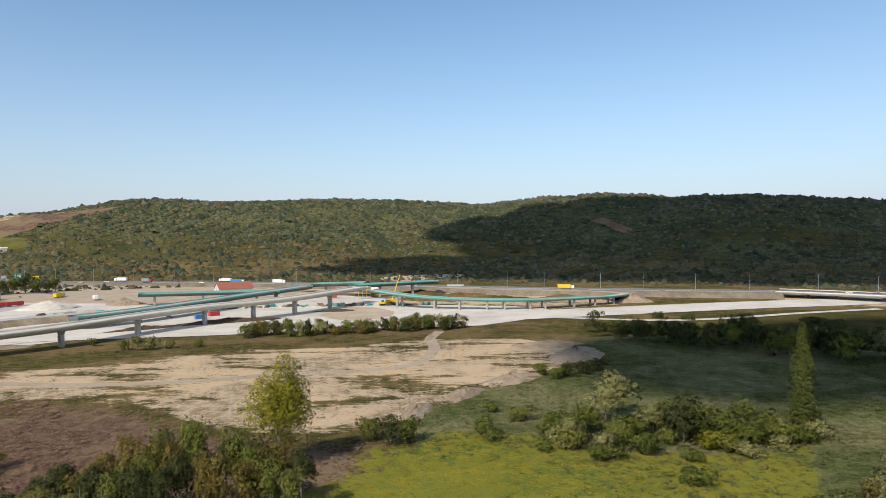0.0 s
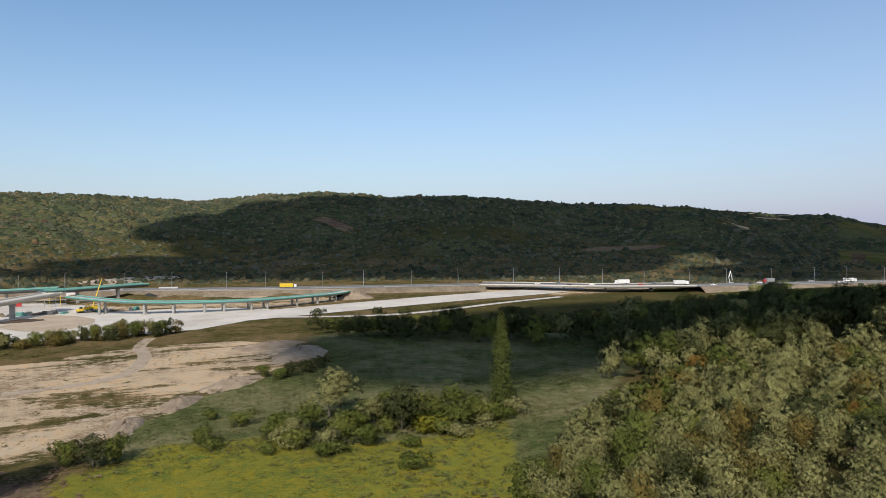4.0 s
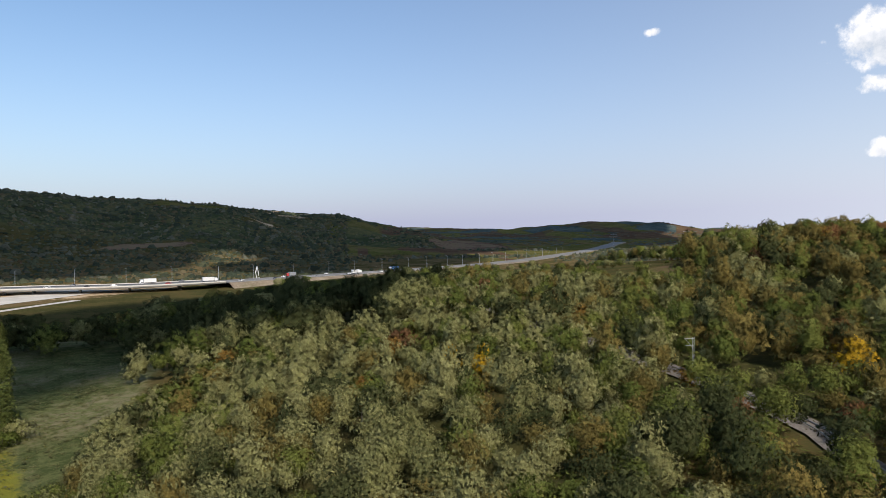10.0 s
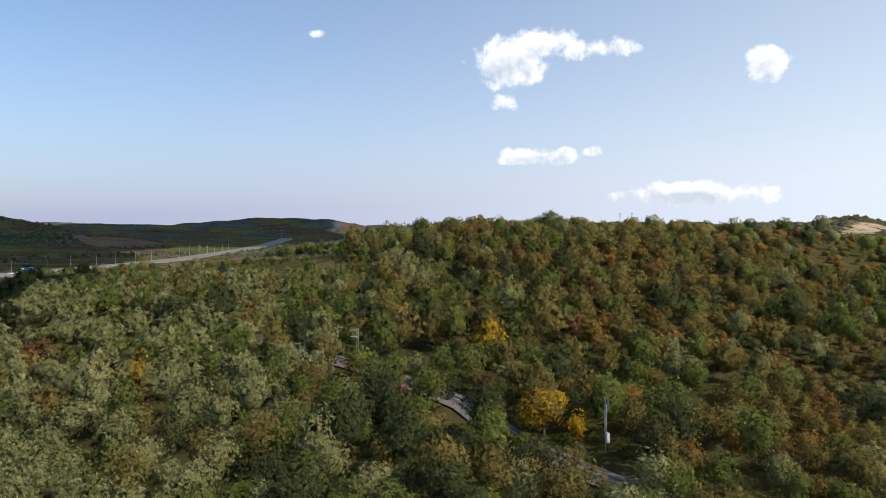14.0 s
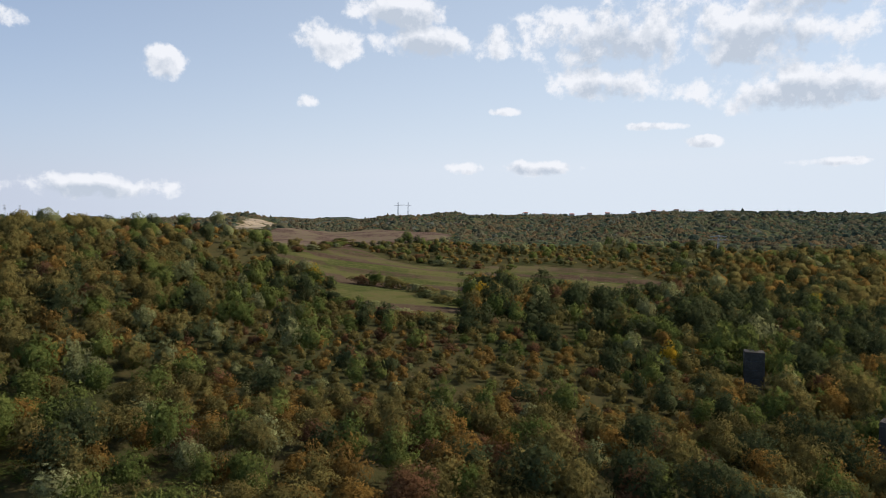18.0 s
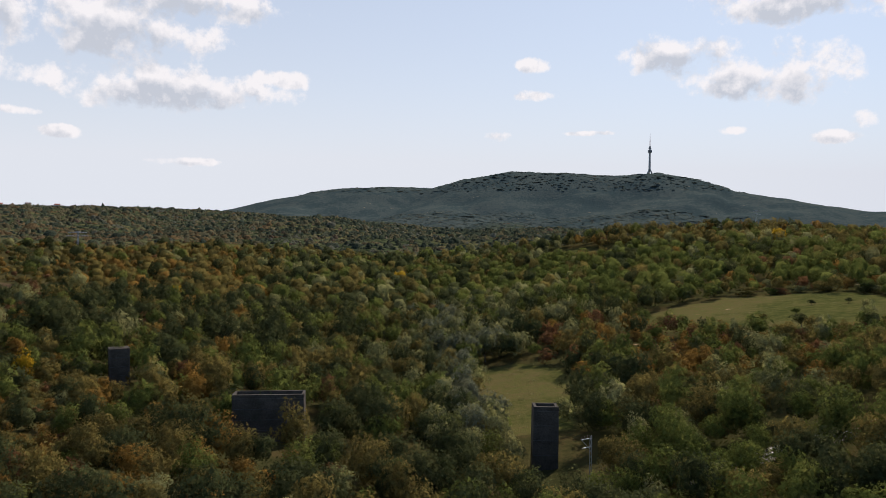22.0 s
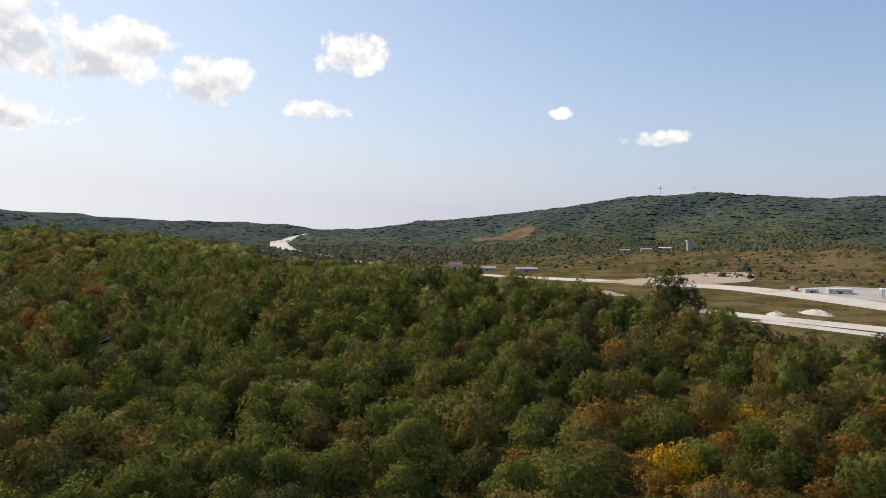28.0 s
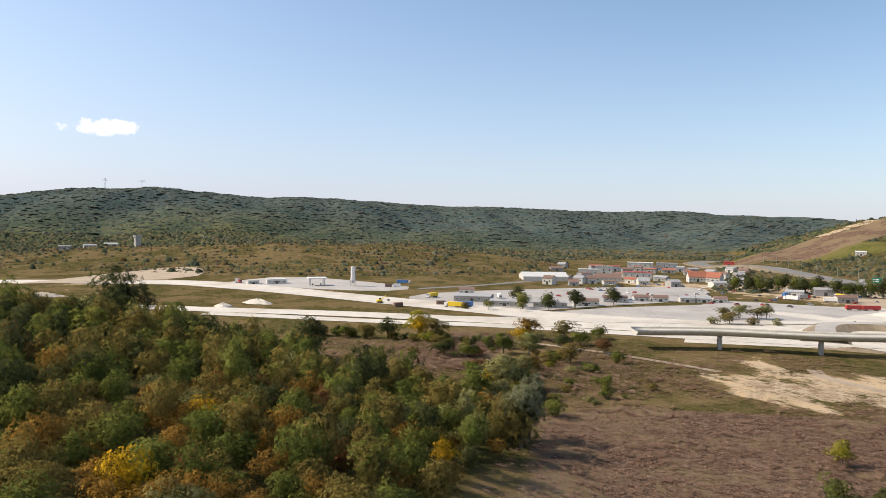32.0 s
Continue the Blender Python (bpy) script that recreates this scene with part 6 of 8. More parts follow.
# hedges and field-edge bushes on the southern plateau
HEDGE_LINES = (((249, -182), (240, -192), (213, -187), (185, -178), (168, -170)), ((430, -300), (376, -291), (333, -292), (303, -300), (282, -317)), ((272, -267), (245, -263), (194, -233)), ((287, -163), (229, -141), (197, -133), (153, -128)),
               ((176, -186), (172, -237), (144, -253)), ((-149, -313), (-187, -295), (-187, -239), (-186, -216)), ((418, -291), (360, -230), (321, -176)))
r4 = np.random.default_rng(23)
for k, hedge in enumerate(HEDGE_LINES):
    line = along(hedge, 7.0)
    for x, y in line:
        if r4.random() < 0.12:
            continue
        x, y = float(x + r4.normal(0, 1.6)), float(y + r4.normal(0, 1.6))
        kind = ("olive", "olive", "green", "rust", "acacia", "dark")[int(r4.integers(0, 6))]
        h = float(r4.uniform(2.8, 5.0)) * (0.55 if k == 2 else 1.0)
        put(bushes[kind][k % 2], x, y, (h / 2.2, h / 2.2, h / 4.2), float(r4.uniform(0, 360)), COLOUR[kind] + " bush in a hedge between the fields", "bush", "field hedges")
for x, y, r, h, kind in ((229, -144, 6.5, 11, "green"), (238, -150, 5.5, 9.5, "gold"), (246, -187, 5.5, 8.0, "green"), (238, -191, 4.5, 6.0, "olive"), (274, -153, 6.0, 10, "dark"), (-120, -215, 3.5, 5, "dark"), (-132, -240, 2.4, 3, "green"), (-118, -236, 2.2, 3, "olive"), (-150, -262, 2.0, 2.4, "dark"), (-162, -258, 1.8, 2.4, "dark")):
    put(small[kind], x, y, (r / 3.5, r / 3.5, h / 9.0), x * 13 % 360, COLOUR[kind] + " tree at the edge of a field", "tree", "field trees")

# silvery willows along the ravine bottom
for k in range(58):
    az, d = 185.5 + r4.normal(0, 1.7) - 4.0 * k / 58, 128 + 3.6 * k + r4.uniform(-4, 4)
    x, y = polar(az, d)
    if inside(FIELDS[3], np.array([x]), np.array([y]))[0]:
        continue
    g = float(r4.uniform(0.8, 1.4))
    put(small["silver"], x, y, (g, g, g * 1.05), float(r4.uniform(0, 360)), "silvery green willow in the ravine", "tree", "ravine willows")

# the bright trees of the spur
blaze = tree_template("gold", 531, 5.0, 4.2, 5.4, 2600, 0.36, 14)
bx, by = polar(95.0, 112)
put(blaze, bx, by, (1.0, 1.0, 1.0), 10, "bright yellow autumn tree beside the railway", "tree")
discard(blaze)
for az, d, s, kind in ((97.6, 110, 0.6, "gold"), (55.5, 168, 1.2, "orange"), (53.2, 140, 1.1, "orange"), (60.4, 150, 1.0, "gold"), (63.0, 148, 1.0, "gold"), (150.4, 190, 1.0, "orange"), (161.5, 172, 0.9, "rust"), (150.9, 178, 0.8, "gold")):
    x, y = polar(az, d)
    put(small[kind], x, y, (s, s, s * 1.1), d * 3 % 360, COLOUR[kind] + " tree standing out of the canopy", "tree", "autumn trees")
for v in bushes.values():
    for r in v:
        discard(r)
for r in small.values():
    discard(r)

# ---- along the motorway ----


def lamp_post():
    root = new("street_lamp")
    bm = bmesh.new()
    rod(bm, (0, 0, -0.5), (0, 0, 11.5), 0.16, 0.09, 8)
    part("pole", bm, STEEL, root)
    bm = bmesh.new()
    rod(bm, (0, 0, 11.4), (0, 1.9, 12.0), 0.07, 0.05, 6)
    part("arm", bm, STEEL, root)
    bm = bmesh.new()
    box(bm, (0, 2.3, 12.0), (0.35, 0.9, 0.18), 0, 0.8, 0.03)
    part("lamp_head", bm, SILVER_PAINT, root)
    return root


def beside(line, step, off, skip=0):
    """Places beside a road line at even steps, with the road's heading."""
    out, run = [], step - skip
    for a, b in zip(line[:-1], line[1:]):
        seg = math.hypot(b[0] - a[0], b[1] - a[1])
        run += seg
        if run >= step:
            run -= step
            tx, ty = (b[0] - a[0]) / seg, (b[1] - a[1]) / seg
            out.append((a[0] + ty * off, a[1] - tx * off, a[2], math.degrees(math.atan2(ty, tx))))
    return out


DECK_E = along(BRIDGE_E, 5.0)
WHOLE = np.vstack((hl, DECK_E, hr))
post = lamp_post()
for x, y, z, turn in beside(WHOLE, 38, -14.2):
    if -640 < x < 1150:
        tagged(copy_thing(post, pose(x, y, z - 0.2, 0, 0, turn)), "tall grey street lamp beside the motorway", "street lamp", "motorway lamps")
discard(post)

rail = new("guard_rail")
bm = bmesh.new()
box(bm, (0, 0, 0.62), (18.9, 0.08, 0.3), 0, 1, 0.02)
part("beam", bm, STEEL, rail)
for k in range(5):
    bm = bmesh.new()
    box(bm, (-8 + k * 4, 0.1, 0.25), (0.1, 0.12, 0.8))
    part("post", bm, STEEL, rail)
for x, y, z, turn in beside(WHOLE, 19, 12.4):
    if -260 < x < 700:
        tagged(copy_thing(rail, pose(x, y, z - 0.05, 0, 0, turn)), "galvanised guard rail along the motorway", "guard rail", "motorway guard rails")
discard(rail)


def wheel(parent, x, y, r=0.34, w=0.24):
    bm = bmesh.new()
    rod(bm, (x, y - w / 2, r), (x, y + w / 2, r), r, seg=12)
    t = part("wheel", bm, RUBBER, parent)
    bm = bmesh.new()
    rod(bm, (x, y - w / 2 - 0.015, r), (x, y + w / 2 + 0.015, r), r * 0.55, seg=10)
    part("rim", bm, SILVER_PAINT, t)


def car(paint):
    root = new("car")
    bm = bmesh.new()
    box(bm, (0, 0, 0.58), (4.3, 1.75, 0.62), 0, 0.95, 0.10)
    part("body", bm, paint, root)
    bm = bmesh.new()
    box(bm, (-0.25, 0, 1.13), (2.5, 1.58, 0.52), 0, 0.72, 0.06)
    part("windows", bm, WINDOW, root)
    bm = bmesh.new()
    box(bm, (-0.25, 0, 1.405), (1.75, 1.12, 0.05), 0, 0.95, 0.015)
    part("roof", bm, paint, root)
    for x in (-1.35, 1.35):
        for y in (-0.8, 0.8):
            wheel(root, x, y)
    for y in (-0.6, 0.6):
        bm = bmesh.new()
        box(bm, (2.12, y, 0.66), (0.08, 0.32, 0.16))
        part("headlight", bm, WHITE_PAINT, root)
    return root


def truck(cab, load, long=9.0):
    root = new("truck")
    bm = bmesh.new()
    box(bm, (0, 0, 0.85), (long + 2.4, 1.0, 0.3))
    part("chassis", bm, DARK_METAL, root)
    bm = bmesh.new()
    box(bm, (long / 2 + 0.6, 0, 1.95), (2.1, 2.45, 2.3), 0, 0.93, 0.12)
    c = part("cab", bm, cab, root)
    bm = bmesh.new()
    box(bm, (long / 2 + 1.62, 0, 2.35), (0.1, 2.1, 0.85), 0, 0.95)
    part("windscreen", bm, WINDOW, c)
    bm = bmesh.new()
    box(bm, (-1.0, 0, 2.35), (long, 2.5, 2.7), 0, 1, 0.06)
    part("load_box", bm, load, root)
    for x in (long / 2 + 0.4, -long / 2 + 0.6, -long / 2 + 1.9):
        for y in (-1.0, 1.0):
            wheel(root, x, y, 0.5, 0.3)
    return root


cars = [car(m) for m in (WHITE_PAINT, SILVER_PAINT, DARK_METAL, RED_PAINT, BLUE_PAINT)]
CAR_WORDS = ("white", "silver", "black", "red", "blue")
trucks = [truck(WHITE_PAINT, WHITE_PAINT), truck(RED_PAINT, SILVER_PAINT, 7), truck(WHITE_PAINT, BLUE_PAINT, 10), truck(WHITE_PAINT, YELLOW_PAINT, 10)]
TRUCK_WORDS = ("white box truck", "red truck with grey load box", "white truck with blue load box", "white truck with yellow load box")


def on_road(az, lane):
    """A place on the motorway at a bearing; lane: metres from its middle."""
    a = np.degrees(np.arctan2(WHOLE[:, 0], WHOLE[:, 1]))
    k = int(np.argmin(np.abs(a - az)))
    k = min(max(k, 1), len(WHOLE) - 2)
    t = WHOLE[k + 1, :2] - WHOLE[k - 1, :2]
    t = t / np.hypot(*t)
    return pose(WHOLE[k, 0] + t[1] * lane, WHOLE[k, 1] - t[0] * lane, WHOLE[k, 2] + 0.12, 0, 0, math.degrees(math.atan2(t[1], t[0])) + (180 if lane < 0 else 0))


for az, lane, k in ((-25.8, 5, 0), (-27, 8, 0), (-21, -5, 3), (-19, 8, 0), (-29, -8, 1), (30.5, 6, 0), (31.8, -6, 1), (33, 9, 2), (34.4, 6, 0), (36.4, -6, 0), (38.2, 6, 3), (39.5, -9, 1), (43.6, 6, 0), (46, 6, 2), (47.4, -6, 0),
                    (49, 6, 1), (50.5, -8, 0), (51.8, 6, 0), (53, -6, 4), (54.2, 8, 0), (55.4, 6, 1), (57, -6, 0), (58.3, 6, 3), (59.4, 6, 0), (60.6, -6, 2), (61.7, 6, 0), (62.8, 6, 1)):
    tagged(copy_thing(cars[k], on_road(az, lane)), CAR_WORDS[k] + " car on the motorway", "car", "cars on the motorway")
for az, lane, k in ((-25.1, -7, 0), (-23.0, 5, 1), (-16.3, 6, 2), (-12.8, 6, 0), (-17.8, -6, 0), (10.2, 6, 3), (37.2, -7, 0), (41, 6, 0), (48, -6, 1), (52.4, 6, 0), (56.2, -6, 2)):
    tagged(copy_thing(trucks[k], on_road(az, lane)), TRUCK_WORDS[k] + " on the motorway", "truck", "trucks on the motorway")


def sign_board(x, y, z, turn, wide, tall, paint, label):
    root = thing("road_sign", pose(x, y, z, 0, 0, turn), label, "road sign")
    for o in (-wide * 0.35, wide * 0.35):
        bm = bmesh.new()
        rod(bm, (o, 0, -1), (o, 0, 3.6 + tall), 0.09, 0.09, 6)
        part("post", bm, STEEL, root)
    bm = bmesh.new()
    box(bm, (0, -0.14, 3.4 + tall / 2), (wide, 0.1, tall), 0, 1, 0.02)
    b = part("board", bm, paint, root)
    for k in range(2):
        bm = bmesh.new()
        box(bm, (-wide * 0.1, -0.2, 3.4 + tall * (0.34 + 0.32 * k)), (wide * 0.6, 0.02, tall * 0.13))
        part("lettering_bar", bm, WHITE_PAINT if paint is not WHITE_PAINT else DARK_METAL, b)


x, y = polar(-31.3, 755)
sign_board(x, y, 3.8, 30, 8, 5, GREEN_PAINT, "green motorway direction sign on two posts")
x, y = polar(-32.2, 760)
sign_board(x, y, 3.8, 30, 4.5, 3, SILVER_PAINT, "grey back of a small road sign")
x, y = polar(-30.3, 742)
sign_board(x, y, 3.4, 30, 6.5, 3.2, YELLOW_PAINT, "yellow temporary road works sign")

# ---- buildings ----


def building(label, x, y, wide, deep, tall, turn, wall, roof, pitch=0.0, windows=0, eave=0.4, category="building", doors=0, z=0.0):
    """A house or hall: walls, roof (flat with a rim, or gabled along its width), windows and doors on the long fronts."""
    root = thing("building", at(x, y, turn, z), label, category)
    bm = bmesh.new()
    box(bm, (0, 0, tall / 2 - 0.3), (wide, deep, tall + 0.6))
    part("wall", bm, wall, root)
    bm = bmesh.new()
    if pitch:
        w, d = wide / 2 + eave, deep / 2 + eave
        h = d * pitch
        vs = [bm.verts.new(c) for c in ((-w, -d, tall - 0.1), (w, -d, tall - 0.1), (w, d, tall - 0.1), (-w, d, tall - 0.1), (-w, 0, tall + h), (w, 0, tall + h),
                                        (-w, -d, tall + 0.12), (w, -d, tall + 0.12), (w, d, tall + 0.12), (-w, d, tall + 0.12), (-w, 0, tall + h + 0.25), (w, 0, tall + h + 0.25))]
        for f in ((6, 7, 11, 10), (8, 9, 10, 11), (0, 4, 5, 1), (2, 5, 4, 3), (0, 1, 7, 6), (2, 3, 9, 8), (0, 6, 10, 4), (3, 4, 10, 9), (1, 5, 11, 7), (2, 8, 11, 5)):
            bm.faces.new([vs[i] for i in f])
        g = bmesh.new()
        for sx in (-wide / 2, wide / 2):
            tri = [g.verts.new(c) for c in ((sx, -deep / 2, tall), (sx, deep / 2, tall), (sx, 0, tall + deep / 2 * pitch))]
            g.faces.new(tri)
        part("gable", g, wall, root)
    else:
        box(bm, (0, 0, tall + 0.15), (wide + 2 * eave, deep + 2 * eave, 0.4), 0, 1, 0.05)
    part("roof", bm, roof, root)
    for k in range(windows):
        wx = -wide / 2 + wide * (k + 0.5) / windows
        for side in (-1, 1):
            fr = bmesh.new()
            box(fr, (wx, side * (deep / 2 + 0.02), tall * 0.55), (min(1.3, wide / windows * 0.45) + 0.2, 0.08, tall * 0.24 + 0.2))
            w = part("window", fr, WHITE_PAINT, root)
            pn = bmesh.new()
            box(pn, (wx, side * (deep / 2 + 0.05), tall * 0.55), (min(1.3, wide / windows * 0.45), 0.08, tall * 0.24))
            part("pane", pn, WINDOW, w)
    for k in range(doors):
        dx = -wide / 2 + wide * (k + 0.5) / doors
        bm = bmesh.new()
        box(bm, (dx, -deep / 2 - 0.03, min(tall * 0.3, 1.5)), (min(2.4, wide / doors * 0.4), 0.1, min(tall * 0.6, 3.0)))
        part("door", bm, DARK_METAL, root)
    return root


def facing(x, y):
    """The turn that sets a front towards the valley's middle."""
    return -math.degrees(math.atan2(x, y))


BUILDINGS = (
    ("long house with a red clay roof and white gables", -16.7, 575, 27, 12, 4.5, 20, WHITE_WALL, RED_ROOF, 0.75, 5),
    ("white hall with a low white roof and open front", -55.0, 735, 46, 34, 4.0, 10, WHITE_WALL, WHITE_ROOF, 0.22, 0),
    ("white cube-like warehouse beside the hall", -51.4, 800, 22, 14, 8, 0, WHITE_WALL, WHITE_ROOF, 0, 3),
    ("pale warehouse with a flat roof behind", -50.2, 845, 20, 14, 9, 0, WHITE_WALL, GREY_ROOF, 0, 3),
    ("brown-roofed roadside inn with white walls", -49.9, 735, 26, 14, 4, 10, WHITE_WALL, BROWN_ROOF, 0.55, 6),
    ("red and white roadside shop", -47.6, 790, 30, 14, 7, 0, WHITE_WALL, RED_PAINT, 0, 5),
    ("large house with steep red tiled roofs", -43.2, 770, 18, 12, 5, 15, WHITE_WALL, RED_ROOF, 0.9, 5),
    ("side wing with a red tiled roof", -41.9, 760, 14, 11, 5, -20, WHITE_WALL, RED_ROOF, 0.9, 3),
    ("pale blue-grey house among the trees", -40.4, 720, 14, 10, 6, 0, SILVER_PAINT, GREY_ROOF, 0.4, 3),
    ("low white row house with brown roof", -47.3, 535, 11, 8, 3, 12, WHITE_WALL, BROWN_ROOF, 0.35, 3),
    ("low white row house with brown roof", -45.9, 537, 11, 8, 3, 12, WHITE_WALL, BROWN_ROOF, 0.35, 3),
    ("low white row house with grey roof", -43.9, 540, 10, 8, 3, 12, WHITE_WALL, GREY_ROOF, 0.35, 3),
    ("low white row house with grey roof", -42.7, 543, 10, 8, 3, 12, WHITE_WALL, GREY_ROOF, 0.35, 3),
    ("low white row house with brown roof", -41.5, 547, 9, 8, 3, 12, WHITE_WALL, BROWN_ROOF, 0.35, 3),
    ("low shed with a brown roof behind a tree", -51.6, 486, 17, 9, 3.6, 8, WHITE_WALL, BROWN_ROOF, 0.25, 4),
    ("low grey workshop shed", -49.3, 520, 17, 9, 3.4, 8, SILVER_PAINT, BROWN_ROOF, 0.25, 4),
    ("long low grey hall with a shallow roof", -60.6, 500, 26, 16, 4, -10, CONCRETE, GREY_ROOF, 0.15, 5),
    ("low grey shed beside the yard", -58.0, 470, 20, 9, 3.4, -10, CONCRETE, GREY_ROOF, 0.2, 4),
    ("low shed behind the yard trees", -54.4, 470, 22, 9, 3.2, 0, CONCRETE, GREY_ROOF, 0.2, 4),
    ("white station shop with flat roof", -76.6, 640, 17, 8, 3.8, 10, WHITE_WALL, WHITE_ROOF, 0, 4),
    ("long white kiosk beside the filling station", -78.4, 640, 10, 7, 3.0, 10, WHITE_WALL, WHITE_ROOF, 0, 2),
    ("small white house with a red-brown roof", -61.2, 560, 12, 8, 3.4, 0, WHITE_WALL, BROWN_ROOF, 0.4, 3),
    ("white office container with grey roof", 1.0, 575, 13, 6, 4, 0, WHITE_WALL, WHITE_ROOF, 0, 4),
    ("white office container stack beside the junction", -2.6, 585, 9, 5, 4.5, 0, WHITE_WALL, WHITE_ROOF, 0, 3),
    ("small white house high on the hillside", -32.3, 1005, 12, 8, 4.5, 0, WHITE_WALL, WHITE_ROOF, 0.3, 2),
    ("white workshop hall in the side valley", -88.6, 1120, 18, 12, 5, 0, WHITE_WALL, WHITE_ROOF, 0.15, 4),
    ("long pale hall in the side valley", -90.0, 1090, 16, 10, 4.5, 5, WHITE_WALL, GREY_ROOF, 0.15, 5),
    ("pale hall with grey roof in the side valley", -91.6, 1060, 14, 10, 4.5, -8, CONCRETE, GREY_ROOF, 0.15, 4),
    ("long grey hall at the roadside village", -99.4, 850, 26, 12, 4, 0, CONCRETE, GREY_ROOF, 0.2, 6),
    ("grey-roofed hall at the roadside village", -102.6, 865, 22, 12, 4, 0, SILVER_PAINT, GREY_ROOF, 0.2, 5),
    ("white house at the roadside village", -105.2, 875, 16, 12, 6, 0, WHITE_WALL, BROWN_ROOF, 0.45, 3),
    ("white warehouse far up the valley", -47.4, 1010, 34, 20, 8, 0, WHITE_WALL, WHITE_ROOF, 0, 5),
    ("blue-grey warehouse far up the valley", -45.4, 1020, 28, 18, 8, 0, SILVER_PAINT, GREY_ROOF, 0, 4),
    ("red motorway service building", -40.9, 1080, 14, 9, 6, 0, RED_PAINT, RED_PAINT, 0, 2),
    ("grey barn in the works yard", -34.5, 640, 16, 9, 5, 15, SILVER_PAINT, GREY_ROOF, 0.3, 0),
    ("weathered shed in the works yard", -33.2, 590, 14, 9, 4, 25, CONCRETE, BROWN_ROOF, 0.3, 2),
    ("white shed in the works yard", -36.4, 620, 13, 8, 4, -5, WHITE_WALL, GREY_ROOF, 0.3, 2),
)
for lab, az, d, w, dp, h, turn, wall, roof, pitch, win in BUILDINGS:
    x, y = polar(az, d)
    building(lab, x, y, w, dp, h, turn - az, wall, roof, pitch, win, doors=1)
# the crowded roadside quarter up the valley
r5 = np.random.default_rng(44)
for k in range(34):
    az, d = -54.5 + 15.5 * (k * 0.618 % 1), 640 + 330 * float(r5.random())
    x, y = polar(az, d)
    if off_line(along(HIGHWAY, 30), np.array([x]), np.array([y]))[0] < 30:
        continue
    w, dp, h = float(r5.uniform(8, 17)), float(r5.uniform(7, 11)), float(r5.uniform(3.2, 6.0))
    wall, roof = (WHITE_WALL, CONCRETE, SILVER_PAINT, WHITE_WALL)[k % 4], (BROWN_ROOF, GREY_ROOF, RED_ROOF, BROWN_ROOF, GREY_ROOF)[k % 5]
    building("%s workshop house with a %s roof" % (("white", "grey", "pale grey", "white")[k % 4], ("brown", "grey", "red", "brown", "grey")[k % 5]), x, y, w, dp, h, float(r5.uniform(-40, 40)) - az, wall, roof, float(r5.uniform(0.15, 0.6)), 2, doors=1)
# village roofs on the southern skyline
for k, (az, d) in enumerate(((139.5, 1430), (141.0, 1440), (143.2, 1420), (144.6, 1450), (146.0, 1430), (148.0, 1440), (149.5, 1430), (151.2, 1450), (153.0, 1440), (134.8, 1430), (137.0, 1440), (-144.2, 3180), (-142.8, 3170), (-141.6, 3180))):
    x, y = polar(az, d)
    f = 0.7 if d < 2000 else 1.5
    building("pale village house with a tiled roof on the skyline", x, y, 12 * f, 9 * f, 6.5 * f, k * 31 % 40 - az, WHITE_WALL, (RED_ROOF, BROWN_ROOF)[k % 2], 0.55, 2, category="house", z=0.8)

# filling station canopy
x, y = polar(-73.4, 620)
st = thing("filling_station", at(x, y, 73.4 + 8), "white filling station canopy on round columns", "filling station")
bm = bmesh.new()
box(bm, (0, 0, 6.6), (16, 12, 1.2), 0, 1, 0.1)
part("canopy", bm, WHITE_PAINT, st)
for ox in (-6, 6):
    for oy in (-4, 4):
        bm = bmesh.new()
        rod(bm, (ox, oy, -0.5), (ox, oy, 6.02), 0.35, seg=10)
        part("column", bm, SILVER_PAINT, st)
for ox in (-3.5, 3.5):
    bm = bmesh.new()
    box(bm, (ox, 0, 0.9), (0.8, 1.6, 1.9), 0, 1, 0.05)
    part("fuel_pump", bm, DARK_METAL, st)
# silo on legs
x, y = polar(-70.5, 615)
si = thing("silo", at(x, y), "tall white cement silo on a steel frame", "silo")
bm = bmesh.new()
rod(bm, (0, 0, 5.0), (0, 0, 17.5), 2.0, seg=16)
part("tank", bm, WHITE_PAINT, si)
bm = bmesh.new()
rod(bm, (0, 0, 2.6), (0, 0, 5.0), 0.4, 2.0, 16)
part("hopper", bm, SILVER_PAINT, si)
for ox in (-1.7, 1.7):
    for oy in (-1.7, 1.7):
        bm = bmesh.new()
        rod(bm, (ox, oy, -0.4), (ox, oy, 7), 0.18)
        part("leg", bm, STEEL, si)
bm = bmesh.new()
rod(bm, (2.25, 0, 0), (2.25, 0, 18.2), 0.12)
part("ladder", bm, STEEL, si)
# factory tower in the side valley
x, y = polar(-86.8, 1190)
tw = thing("batching_tower", at(x, y), "grey concrete works tower in the side valley", "tower")
bm = bmesh.new()
box(bm, (0, 0, 9), (8, 8, 19), 0.3)
part("shaft", bm, CONCRETE, tw)
bm = bmesh.new()
box(bm, (0, 0, 20), (10, 10, 3), 0.3)
part("head", bm, GREY_ROOF, tw)

